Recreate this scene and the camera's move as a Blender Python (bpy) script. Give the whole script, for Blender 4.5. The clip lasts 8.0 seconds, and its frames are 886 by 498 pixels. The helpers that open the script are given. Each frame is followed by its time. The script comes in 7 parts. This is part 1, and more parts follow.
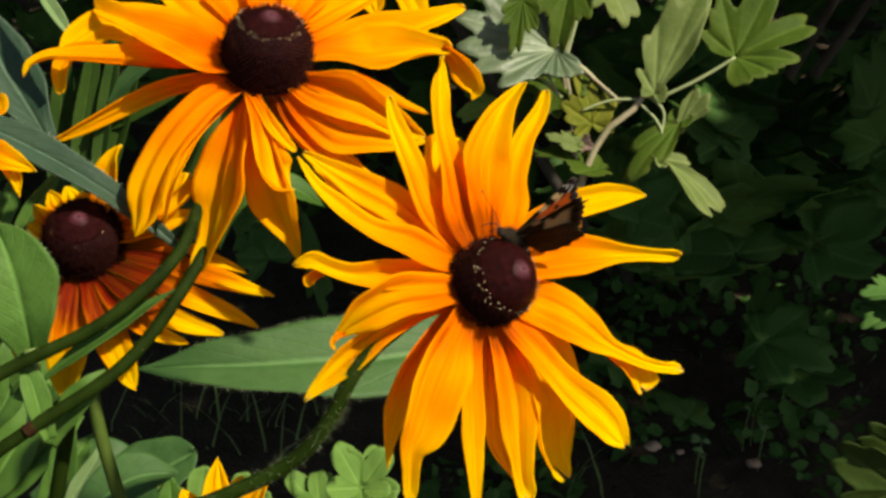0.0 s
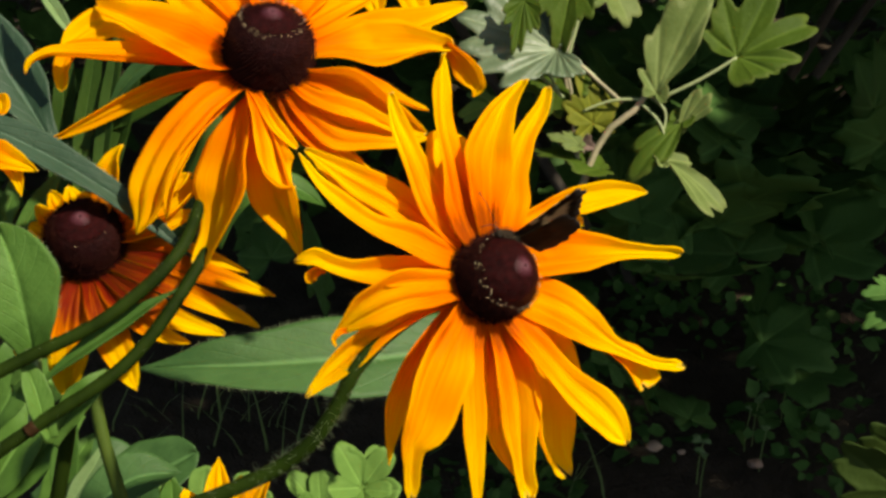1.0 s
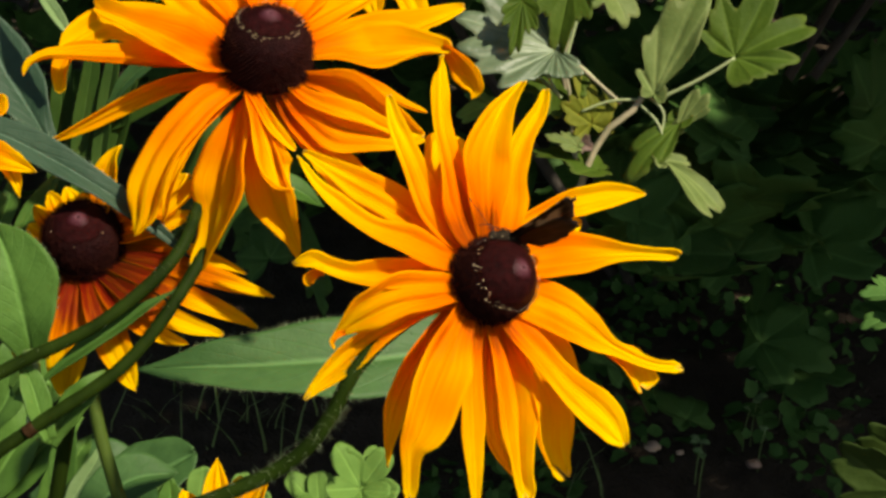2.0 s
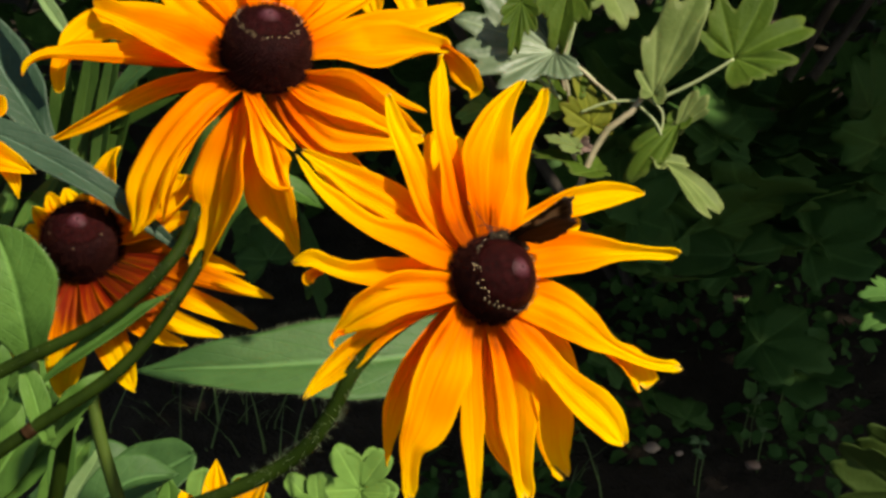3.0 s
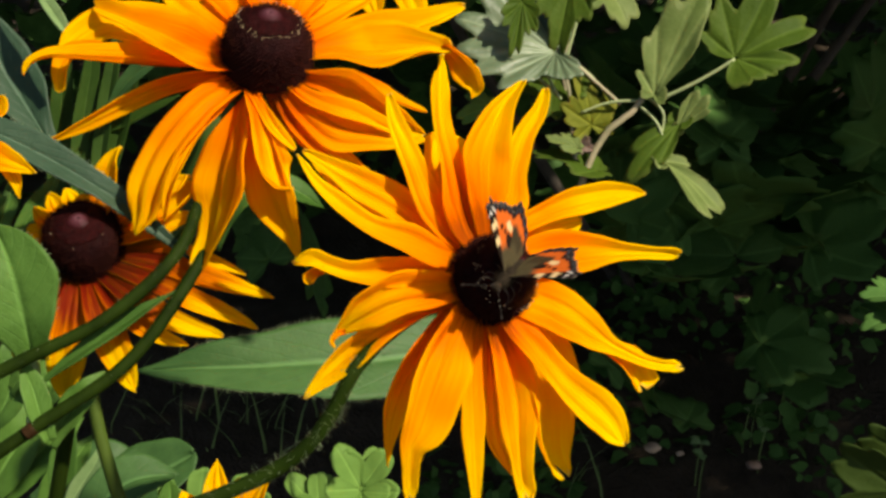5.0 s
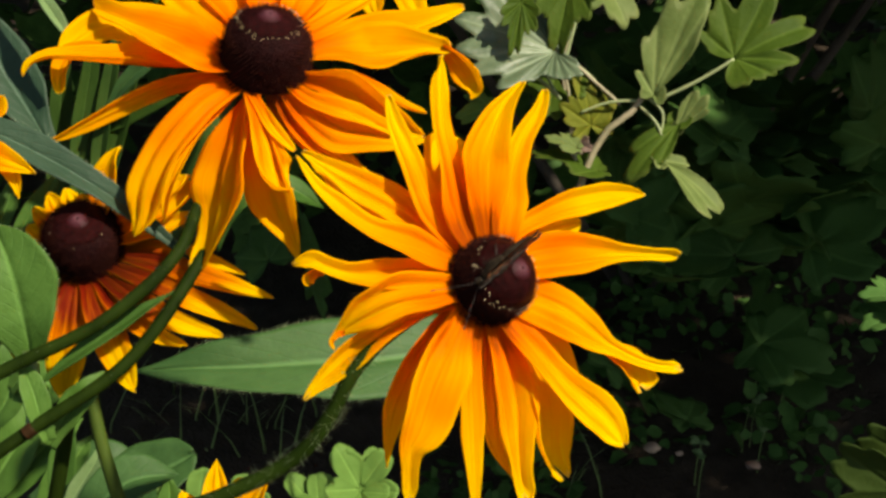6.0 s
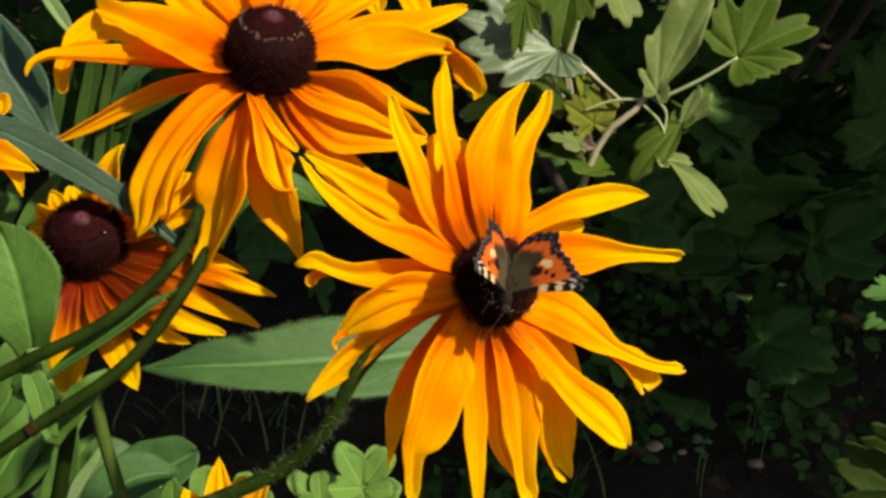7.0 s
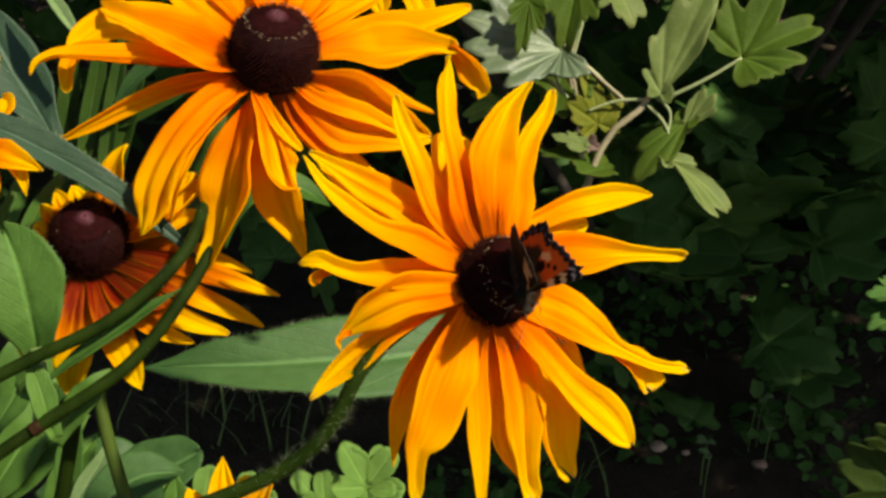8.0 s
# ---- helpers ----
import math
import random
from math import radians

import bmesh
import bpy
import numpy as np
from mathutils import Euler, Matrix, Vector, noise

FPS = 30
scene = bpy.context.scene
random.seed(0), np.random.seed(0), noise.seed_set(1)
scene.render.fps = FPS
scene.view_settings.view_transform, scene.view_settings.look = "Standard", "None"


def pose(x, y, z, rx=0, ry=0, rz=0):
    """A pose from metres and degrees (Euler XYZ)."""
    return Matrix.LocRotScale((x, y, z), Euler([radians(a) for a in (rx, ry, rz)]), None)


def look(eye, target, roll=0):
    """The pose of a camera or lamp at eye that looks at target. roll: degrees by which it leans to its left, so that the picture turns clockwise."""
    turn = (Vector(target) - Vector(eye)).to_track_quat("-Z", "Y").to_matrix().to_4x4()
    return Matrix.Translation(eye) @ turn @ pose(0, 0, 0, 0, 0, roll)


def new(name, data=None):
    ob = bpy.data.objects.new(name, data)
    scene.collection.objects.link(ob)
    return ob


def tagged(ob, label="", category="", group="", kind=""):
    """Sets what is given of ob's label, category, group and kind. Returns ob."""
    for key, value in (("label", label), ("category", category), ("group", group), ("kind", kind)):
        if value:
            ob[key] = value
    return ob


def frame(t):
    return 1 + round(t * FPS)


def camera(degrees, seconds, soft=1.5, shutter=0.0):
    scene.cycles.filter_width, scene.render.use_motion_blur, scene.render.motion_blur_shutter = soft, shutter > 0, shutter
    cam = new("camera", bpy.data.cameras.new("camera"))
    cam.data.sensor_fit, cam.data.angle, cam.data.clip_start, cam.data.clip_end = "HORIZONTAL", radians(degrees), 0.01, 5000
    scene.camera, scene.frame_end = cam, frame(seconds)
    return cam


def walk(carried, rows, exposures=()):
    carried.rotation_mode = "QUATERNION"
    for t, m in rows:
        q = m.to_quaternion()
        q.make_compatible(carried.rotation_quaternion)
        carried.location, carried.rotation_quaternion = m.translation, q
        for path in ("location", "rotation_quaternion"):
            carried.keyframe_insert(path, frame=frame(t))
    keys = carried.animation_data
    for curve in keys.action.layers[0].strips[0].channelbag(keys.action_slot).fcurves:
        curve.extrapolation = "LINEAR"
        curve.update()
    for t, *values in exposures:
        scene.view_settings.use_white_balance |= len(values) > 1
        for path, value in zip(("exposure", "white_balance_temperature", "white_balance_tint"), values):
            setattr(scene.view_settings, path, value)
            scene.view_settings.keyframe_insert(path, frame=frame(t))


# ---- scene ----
EYE = (0.0, 0.0, 0.86)
cam = camera(36.0, 8.0, soft=3.0)


def gaze(tilt, turn):
    """The camera: it stays where it is and only wavers a little."""
    return pose(EYE[0], EYE[1], EYE[2], 62.0 + tilt, 0, turn)


walk(cam, [
    (0.0, gaze(-0.07, -0.03)), (0.5, gaze(-0.05, 0.03)), (1.0, gaze(-0.07, 0.04)), (1.5, gaze(-0.07, 0.0)),
    (2.2, gaze(-0.03, -0.05)), (3.0, gaze(0.0, -0.08)), (3.5, gaze(0.0, 0.0)), (4.0, gaze(0.0, 0.04)),
    (4.5, gaze(0.0, 0.0)), (5.2, gaze(0.0, -0.05)), (6.0, gaze(0.0, -0.07)), (6.5, gaze(-0.04, 0.02)),
    (7.0, gaze(-0.07, 0.07)), (7.5, gaze(-0.07, 0.17)), (8.0, gaze(-0.07, 0.25)),
])

# ---- light ----
SUN_WAY = Vector((0.5455, -0.3058, 0.7804))
world = bpy.data.worlds.new("sky")
scene.world = world
world.use_nodes = True
wn = world.node_tree.nodes
sky = wn.new("ShaderNodeTexSky")
sky.sky_type = "NISHITA"
sky.sun_disc = False
sky.sun_elevation = math.asin(SUN_WAY.z)
sky.sun_rotation = math.atan2(SUN_WAY.x, SUN_WAY.y)
world.node_tree.links.new(sky.outputs[0], wn["Background"].inputs[0])
wn["Background"].inputs[1].default_value = 0.080
sun = new("sun", bpy.data.lights.new("sun", "SUN"))
sun.data.energy, sun.data.angle, sun.data.color = 5.0, radians(1.2), (1.0, 0.95, 0.86)
sun.matrix_world = look(SUN_WAY * 5, (0, 0, 0))
scene.view_settings.exposure = 0.65
scene.view_settings.use_white_balance = True
scene.view_settings.white_balance_temperature = 7400
scene.view_settings.white_balance_tint = 10


# ---- materials ----
class Nodes:
    """A short way to write node materials."""

    def __init__(self, name):
        self.mat = bpy.data.materials.new(name)
        self.mat.use_nodes = True
        self.t = self.mat.node_tree
        self.bsdf = self.t.nodes["Principled BSDF"]
        self.out = self.t.nodes["Material Output"]

    def add(self, kind):
        return self.t.nodes.new("ShaderNode" + kind)

    def link(self, a, b):
        self.t.links.new(a, b)

    def put(self, socket, value):
        if isinstance(value, bpy.types.NodeSocket):
            self.link(value, socket)
        else:
            socket.default_value = value

    def uv(self):
        s = self.add("SeparateXYZ")
        self.link(self.add("TexCoord").outputs["UV"], s.inputs[0])
        return s.outputs[0], s.outputs[1]

    def math(self, op, a, b=0.0):
        n = self.add("Math")
        n.operation = op
        self.put(n.inputs[0], a)
        self.put(n.inputs[1], b)
        return n.outputs[0]

    def noise(self, scale, detail=4.0, vector=None, stretch=None, rough=0.55):
        n = self.add("TexNoise")
        n.inputs["Scale"].default_value = scale
        n.inputs["Detail"].default_value = detail
        n.inputs["Roughness"].default_value = rough
        v = vector or self.add("TexCoord").outputs["Object"]
        if stretch:
            m = self.add("Mapping")
            m.inputs["Scale"].default_value = stretch
            self.link(v, m.inputs[0])
            v = m.outputs[0]
        self.link(v, n.inputs["Vector"])
        return n.outputs[0]

    def ramp(self, fac, *stops):
        n = self.add("ValToRGB")
        e = n.color_ramp.elements
        while len(e) < len(stops):
            e.new(0.5)
        for el, (at, col) in zip(e, stops):
            el.position, el.color = at, (*col, 1) if len(col) == 3 else col
        self.link(fac, n.inputs[0])
        return n.outputs[0]

    def mix(self, fac, a, b, mode="MIX"):
        n = self.add("MixRGB")
        n.blend_type = mode
        self.put(n.inputs[0], fac)
        self.put(n.inputs[1], a if isinstance(a, bpy.types.NodeSocket) else (*a, 1))
        self.put(n.inputs[2], b if isinstance(b, bpy.types.NodeSocket) else (*b, 1))
        return n.outputs[0]

    def random(self):
        return self.add("ObjectInfo").outputs["Random"]

    def bump(self, height, strength, distance):
        n = self.add("Bump")
        n.inputs["Strength"].default_value = strength
        n.inputs["Distance"].default_value = distance
        self.link(height, n.inputs["Height"])
        return n.outputs[0]

    def finish(self, color, rough=0.5, normal=None, thin=0.0, thin_color=None, spec=0.5, sheen=0.0):
        self.put(self.bsdf.inputs["Base Color"], color if isinstance(color, bpy.types.NodeSocket) else (*color, 1))
        self.put(self.bsdf.inputs["Roughness"], rough)
        self.bsdf.inputs["Specular IOR Level"].default_value = spec
        self.bsdf.inputs["Sheen Weight"].default_value = sheen
        if normal:
            self.link(normal, self.bsdf.inputs["Normal"])
        if thin:
            tr = self.add("BsdfTranslucent")
            self.put(tr.inputs[0], thin_color or color)
            if normal:
                self.link(normal, tr.inputs["Normal"])
            mx = self.add("MixShader")
            mx.inputs[0].default_value = thin
            self.link(self.bsdf.outputs[0], mx.inputs[1])
            self.link(tr.outputs[0], mx.inputs[2])
            self.link(mx.outputs[0], self.out.inputs[0])
        return self.mat


def petal_material(name, stops, thin=0.6):
    n = Nodes(name)
    u, v = n.uv()
    uv = n.add("TexCoord").outputs["UV"]
    streak = n.noise(6.0, 3.0, uv, (3.0, 0.35, 1.0))
    fine = n.noise(5.0, 3.0, uv, (11.0, 0.4, 1.0))
    blot = n.noise(90.0, 3.0)
    at = n.math("ADD", v, n.math("MULTIPLY", n.math("SUBTRACT", streak, 0.5), 0.6))
    broad = n.noise(1.0, 1.0, n.add("TexCoord").outputs["Object"], (60, 60, 60))
    at = n.math("ADD", at, n.math("MULTIPLY", n.math("SUBTRACT", broad, 0.5), 0.7))
    at = n.math("ADD", at, n.math("MULTIPLY", n.math("SUBTRACT", n.random(), 0.5), 0.14))
    col = n.ramp(at, *stops)
    col = n.mix(n.math("MULTIPLY", n.math("SUBTRACT", fine, 0.40), 1.3), col, stops[1][1])
    col = n.mix(n.ramp(blot, (0.66, (0, 0, 0)), (0.78, (0.35, 0.35, 0.35))), col, (0.55, 0.16, 0.004))
    dry = n.math("ADD", v, n.math("MULTIPLY", n.math("SUBTRACT", streak, 0.5), 0.06))
    col = n.mix(n.ramp(dry, (0.965, (0, 0, 0)), (0.995, (0.4, 0.4, 0.4))), col, (0.88, 0.68, 0.26))
    h = n.math("ADD", fine, n.math("MULTIPLY", blot, 0.3))
    return n.finish(col, 0.52, n.bump(h, 0.38, 0.0008), thin, n.mix(0.65, col, (0.985, 0.67, 0.006)), 0.06)


GOLD = petal_material("petal_gold", ((0.0, (0.36, 0.06, 0.003)), (0.09, (0.88, 0.20, 0.002)), (0.34, (0.94, 0.40, 0.0015)),
                                     (0.60, (0.96, 0.63, 0.0015)), (1.0, (0.97, 0.77, 0.002))))
AMBER = petal_material("petal_amber", ((0.0, (0.34, 0.05, 0.003)), (0.10, (0.88, 0.17, 0.002)), (0.36, (0.94, 0.355, 0.0015)),
                                       (0.66, (0.96, 0.55, 0.0015)), (1.0, (0.97, 0.70, 0.002))))
RUST = petal_material("petal_rust", ((0.0, (0.07, 0.004, 0.003)), (0.28, (0.24, 0.013, 0.003)), (0.46, (0.84, 0.26, 0.002)),
                                     (0.60, (0.96, 0.60, 0.002)), (0.88, (0.97, 0.74, 0.003))))


def leaf_material(name, dark, light, thin=0.22, rough=0.55, veins=9.0, spec=0.22):
    n = Nodes(name)
    u, v = n.uv()
    off = n.math("ABSOLUTE", n.math("SUBTRACT", u, 0.5))
    side = n.math("FRACT", n.math("MULTIPLY", n.math("SUBTRACT", v, n.math("MULTIPLY", off, 0.55)), veins))
    line = n.math("ABSOLUTE", n.math("SUBTRACT", side, 0.5))
    vein = n.ramp(line, (0.0, (1, 1, 1)), (0.09, (0, 0, 0)))
    rib = n.ramp(off, (0.0, (1, 1, 1)), (0.03, (0.5, 0.5, 0.5)), (0.05, (0, 0, 0)))
    big = n.noise(35.0, 3.0)
    cell = n.noise(900.0, 2.0)
    patch = n.noise(220.0, 5.0, None, None, 0.7)
    col = n.mix(n.ramp(big, (0.30, (0, 0, 0)), (0.70, (1, 1, 1))), dark, light)
    col = n.mix(n.ramp(patch, (0.46, (0, 0, 0)), (0.70, (0.5, 0.5, 0.5))), col, tuple(c * 0.8 for c in dark))
    col = n.mix(n.math("MULTIPLY", n.math("SUBTRACT", n.random(), 0.5), 0.5), col, light)
    col = n.mix(n.math("MULTIPLY", cell, 0.3), col, dark)
    col = n.mix(n.math("MULTIPLY", vein, 0.06), col, tuple(min(1, c * 1.5) for c in light))
    col = n.mix(n.math("MULTIPLY", rib, 0.45), col, tuple(min(1, c * 2.1 + 0.02) for c in light))
    h = n.math("SUBTRACT", n.math("ADD", n.math("MULTIPLY", cell, 0.5), n.math("MULTIPLY", patch, 0.8)), n.math("MULTIPLY", vein, 0.3))
    return n.finish(col, n.math("ADD", n.math("MULTIPLY", big, 0.2), rough - 0.1), n.bump(h, 0.5, 0.0007), thin, None, spec)


def palm_material(name, dark, light, thin=0.25, rough=0.55, spec=0.08, edge=None):
    """Lobed leaves: the mesh carries how near each point is to a vein (x) and to the margin (y)."""
    n = Nodes(name)
    u, v = n.uv()
    big = n.noise(60.0, 4.0)
    cell = n.noise(700.0, 2.0)
    patch = n.noise(180.0, 5.0, None, None, 0.7)
    col = n.mix(n.ramp(big, (0.30, (0, 0, 0)), (0.70, (1, 1, 1))), tuple(c * 0.85 for c in dark), light)
    col = n.mix(n.ramp(patch, (0.45, (0, 0, 0)), (0.70, (0.55, 0.55, 0.55))), col, tuple(c * 0.8 for c in dark))
    col = n.mix(n.math("MULTIPLY", n.random(), 0.45), col, light)
    col = n.mix(n.math("MULTIPLY", cell, 0.35), col, dark)
    if edge:
        col = n.mix(n.ramp(n.math("ADD", v, n.math("MULTIPLY", n.math("SUBTRACT", big, 0.5), 0.3)), (0.84, (0, 0, 0)), (0.99, (0.14, 0.14, 0.14))), col, edge)
    col = n.mix(n.math("MULTIPLY", n.ramp(u, (0.55, (0, 0, 0)), (1.0, (1, 1, 1))), 0.4), col, tuple(min(1, c * 1.6 + 0.01) for c in light))
    h = n.math("SUBTRACT", n.math("ADD", n.math("MULTIPLY", cell, 0.4), patch), n.math("MULTIPLY", u, 0.8))
    return n.finish(col, rough, n.bump(h, 0.5, 0.0008), thin, None, spec)


LEAF = leaf_material("leaf_green", (0.034, 0.088, 0.012), (0.068, 0.150, 0.026), 0.2, 0.55, 9.0, 0.16)
LEAF_BLUE = leaf_material("leaf_bluish", (0.025, 0.069, 0.017), (0.050, 0.116, 0.030), 0.15, 0.55)
LEAF_GREY = leaf_material("leaf_greyish", (0.018, 0.044, 0.022), (0.038, 0.074, 0.042), 0.12, 0.5)
LEAF_FRESH = leaf_material("leaf_fresh", (0.050, 0.124, 0.016), (0.098, 0.200, 0.036), 0.25, 0.52)
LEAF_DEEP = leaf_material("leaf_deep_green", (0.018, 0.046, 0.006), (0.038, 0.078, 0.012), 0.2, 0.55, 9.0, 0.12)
LEAF_PALE = leaf_material("leaf_pale", (0.10, 0.18, 0.06), (0.18, 0.27, 0.11), 0.2, 0.5)
PALM = palm_material("bush_leaf", (0.034, 0.072, 0.007), (0.078, 0.128, 0.015), 0.35, edge=(0.20, 0.20, 0.07))
PALM_PALE = palm_material("bush_leaf_pale", (0.085, 0.130, 0.030), (0.155, 0.200, 0.064), 0.25, 0.5, edge=(0.30, 0.28, 0.14))
PALM_SILVER = palm_material("bush_leaf_silvery", (0.060, 0.10, 0.045), (0.160, 0.205, 0.120), 0.15, 0.45, 0.4)
PALM_YELLOW = palm_material("bush_leaf_yellowing", (0.090, 0.120, 0.015), (0.190, 0.200, 0.020), 0.35, edge=(0.22, 0.14, 0.04))
PALM_DARK = palm_material("bush_leaf_dark", (0.036, 0.092, 0.020), (0.072, 0.155, 0.036), 0.15)
# Bush leaf green with shade put into its colour, for the low leaves.
PALM_SHADED = palm_material("bush_leaf_shaded", (0.016, 0.032, 0.006), (0.036, 0.060, 0.011), 0.12)
PALM_FRESH = palm_material("herb_leaf", (0.090, 0.190, 0.035), (0.150, 0.270, 0.060), 0.3)


def plain_material(name, a, b, scale, rough=0.6, bump=0.4, depth=0.0006, stretch=None, thin=0.0, spec=0.4, sheen=0.0):
    n = Nodes(name)
    k = n.noise(scale, 5.0, None, stretch)
    f = n.noise(scale * 9, 3.0)
    col = n.mix(n.ramp(k, (0.3, (0, 0, 0)), (0.7, (1, 1, 1))), a, b)
    col = n.mix(n.math("MULTIPLY", f, 0.35), col, a)
    return n.finish(col, rough, n.bump(n.math("ADD", k, n.math("MULTIPLY", f, 0.5)), bump, depth), thin, None, spec, sheen)


STEM = plain_material("stem_green", (0.006, 0.013, 0.001), (0.016, 0.031, 0.003), 120, 0.65, 0.4, 0.0005, (1, 1, 0.2), 0, 0.05)
STEM_FRESH = plain_material("stem_fresh", (0.10, 0.17, 0.04), (0.17, 0.24, 0.07), 120, 0.5, 0.3, 0.0005)
STEM_RED = plain_material("stem_reddish", (0.018, 0.010, 0.004), (0.036, 0.016, 0.006), 160, 0.5, 0.4, 0.0006, None, 0, 0.05)
TWIG = plain_material("twig_bark", (0.20, 0.19, 0.10), (0.33, 0.28, 0.18), 140, 0.65, 0.6, 0.0008)
BARK = plain_material("dark_bark", (0.035, 0.028, 0.020), (0.075, 0.060, 0.045), 60, 0.85, 0.7, 0.002)
TWIG_GREEN = plain_material("petiole_green", (0.17, 0.22, 0.09), (0.26, 0.30, 0.14), 140, 0.55)
HAIR = plain_material("plant_hair", (0.18, 0.25, 0.12), (0.34, 0.40, 0.24), 300, 0.5, 0.1, 0.0002, None, 0.4)
CONE = plain_material("cone_brown", (0.011, 0.003, 0.003), (0.024, 0.005, 0.005), 420, 0.6, 0.8, 0.0007, None, 0, 0.05)
CONE_TOP = plain_material("cone_top", (0.007, 0.0012, 0.0012), (0.026, 0.0038, 0.0038), 620, 0.42, 0.9, 0.0006, None, 0, 0.03)


def tip_material():
    """Pale mauve buds that darken to the colour of the cap at the rim, with a dark pit in the middle."""
    n = Nodes("cone_tip")
    u, v = n.uv()
    k = n.noise(1400.0, 3.0)
    at = n.math("ADD", v, n.math("MULTIPLY", n.math("SUBTRACT", k, 0.5), 0.25))
    col = n.ramp(at, (0.05, (0.03, 0.008, 0.010)), (0.16, (0.080, 0.030, 0.037)), (0.50, (0.056, 0.017, 0.022)), (0.90, (0.022, 0.0035, 0.0042)))
    return n.finish(col, 0.4, n.bump(k, 0.5, 0.0004), 0, None, 0.05)


CONE_TIP = tip_material()
FLORET = plain_material("floret_brown", (0.008, 0.002, 0.0015), (0.030, 0.007, 0.004), 500, 0.7, 0.3, 0.0003, None, 0, 0.03)
POLLEN = plain_material("pollen_yellow", (0.66, 0.50, 0.24), (0.86, 0.72, 0.46), 900, 0.7, 0.2, 0.0003)
SOIL = plain_material("soil", (0.026, 0.019, 0.012), (0.064, 0.047, 0.031), 22, 0.95, 1.0, 0.012, None, 0, 0.15)
OLIVE_STEM = plain_material("stem_olive", (0.030, 0.055, 0.008), (0.055, 0.085, 0.014), 120, 0.6, 0.4, 0.0005, (1, 1, 0.2), 0, 0.08)
STONE = plain_material("pebble", (0.34, 0.22, 0.15), (0.52, 0.37, 0.26), 60, 0.8)
DRY = plain_material("dry_leaf", (0.13, 0.085, 0.065), (0.25, 0.17, 0.13), 60, 0.7, 0.6, 0.001, None, 0.2)


# ---- shapes ----
def curve(points, count):
    """Points along a smooth line through the given ones, as many on each stretch."""
    p = np.array(points, float)
    if len(p) == 2:
        p = np.array([p[0], (p[0] + p[1]) / 2, p[1]])
    seg = np.maximum(np.linalg.norm(np.diff(p, axis=0), axis=1), 1e-9)
    slope = np.diff(p, axis=0) / seg[:, None]
    m = np.empty_like(p)
    m[0], m[-1] = slope[0], slope[-1]
    for i in range(1, len(p) - 1):
        m[i] = (slope[i - 1] * seg[i] + slope[i] * seg[i - 1]) / (seg[i - 1] + seg[i])
    m[0], m[-1] = 1.5 * slope[0] - 0.5 * m[1], 1.5 * slope[-1] - 0.5 * m[-2]
    out = []
    for d in np.linspace(0, len(seg), count):
        i = min(int(d), len(seg) - 1)
        t = d - i
        a, b, h = p[i], p[i + 1], seg[i]
        out.append(a * (2 * t ** 3 - 3 * t ** 2 + 1) + m[i] * h * (t ** 3 - 2 * t ** 2 + t) + b * (3 * t ** 2 - 2 * t ** 3) + m[i + 1] * h * (t ** 3 - t ** 2))
    return np.array(out)


def unit(v):
    v = np.asarray(v, float)
    return v / np.maximum(np.linalg.norm(v, axis=-1, keepdims=True), 1e-12)


def smooth(x):
    x = np.clip(x, 0, 1)
    return x * x * (3 - 2 * x)


def mesh_of(name, verts, faces, uvs=None, flat=False):
    me = bpy.data.meshes.new(name)
    me.from_pydata([tuple(v) for v in verts], [], faces)
    if uvs is not None:
        layer = me.uv_layers.new(name="uv")
        loops = np.empty(len(me.loops), np.int32)
        me.loops.foreach_get("vertex_index", loops)
        layer.data.foreach_set("uv", np.asarray(uvs, np.float32)[loops].ravel())
    if not flat:
        me.polygons.foreach_set("use_smooth", [True] * len(me.polygons))
    me.update()
    return me


def part(name, me, material, parent, label=""):
    """One mesh object under a thing or part."""
    if not me.materials:
        me.materials.append(material)
    ob = new(name, me)
    if parent is not None:
        ob.parent = parent
        base = parent.matrix_basis.translation.copy()
        up = parent.parent
        while up is not None:
            base += up.matrix_basis.translation
            up = up.parent
        ob.location = -base
    return tagged(ob, label) if label else ob


def thing(name, place, label, category, group="", kind=""):
    ob = new(name)
    ob.empty_display_size = 0.01
    ob.location = place
    return tagged(ob, label, category, group, kind)


def sheet(name, grid, thick, uv=None):
    """A thin closed sheet over a grid of points (rows x columns)."""
    g = np.asarray(grid)
    n, m = g.shape[:2]
    du, dv = np.gradient(g, axis=1), np.gradient(g, axis=0)
    nor = unit(np.cross(dv, du))
    low = g - nor * thick
    v = np.concatenate([g.reshape(-1, 3), low.reshape(-1, 3)])
    idx = np.arange(n * m).reshape(n, m)
    a, b, c, d = idx[:-1, :-1].ravel(), idx[:-1, 1:].ravel(), idx[1:, 1:].ravel(), idx[1:, :-1].ravel()
    k = n * m
    faces = list(zip(d.tolist(), c.tolist(), b.tolist(), a.tolist())) + list(zip((a + k).tolist(), (b + k).tolist(), (c + k).tolist(), (d + k).tolist()))
    rim = np.concatenate([idx[0, :], idx[1:, -1], idx[-1, -2::-1], idx[-2:0:-1, 0]])
    for i in range(len(rim)):
        p, q = int(rim[i]), int(rim[(i + 1) % len(rim)])
        faces.append((p, q, q + k, p + k))
    if uv is None:
        uu, vv = np.meshgrid(np.linspace(0, 1, m), np.linspace(0, 1, n))
        uv = np.stack([uu, vv], -1)
    uvs = np.concatenate([uv.reshape(-1, 2)] * 2)
    return mesh_of(name, v, faces, uvs)


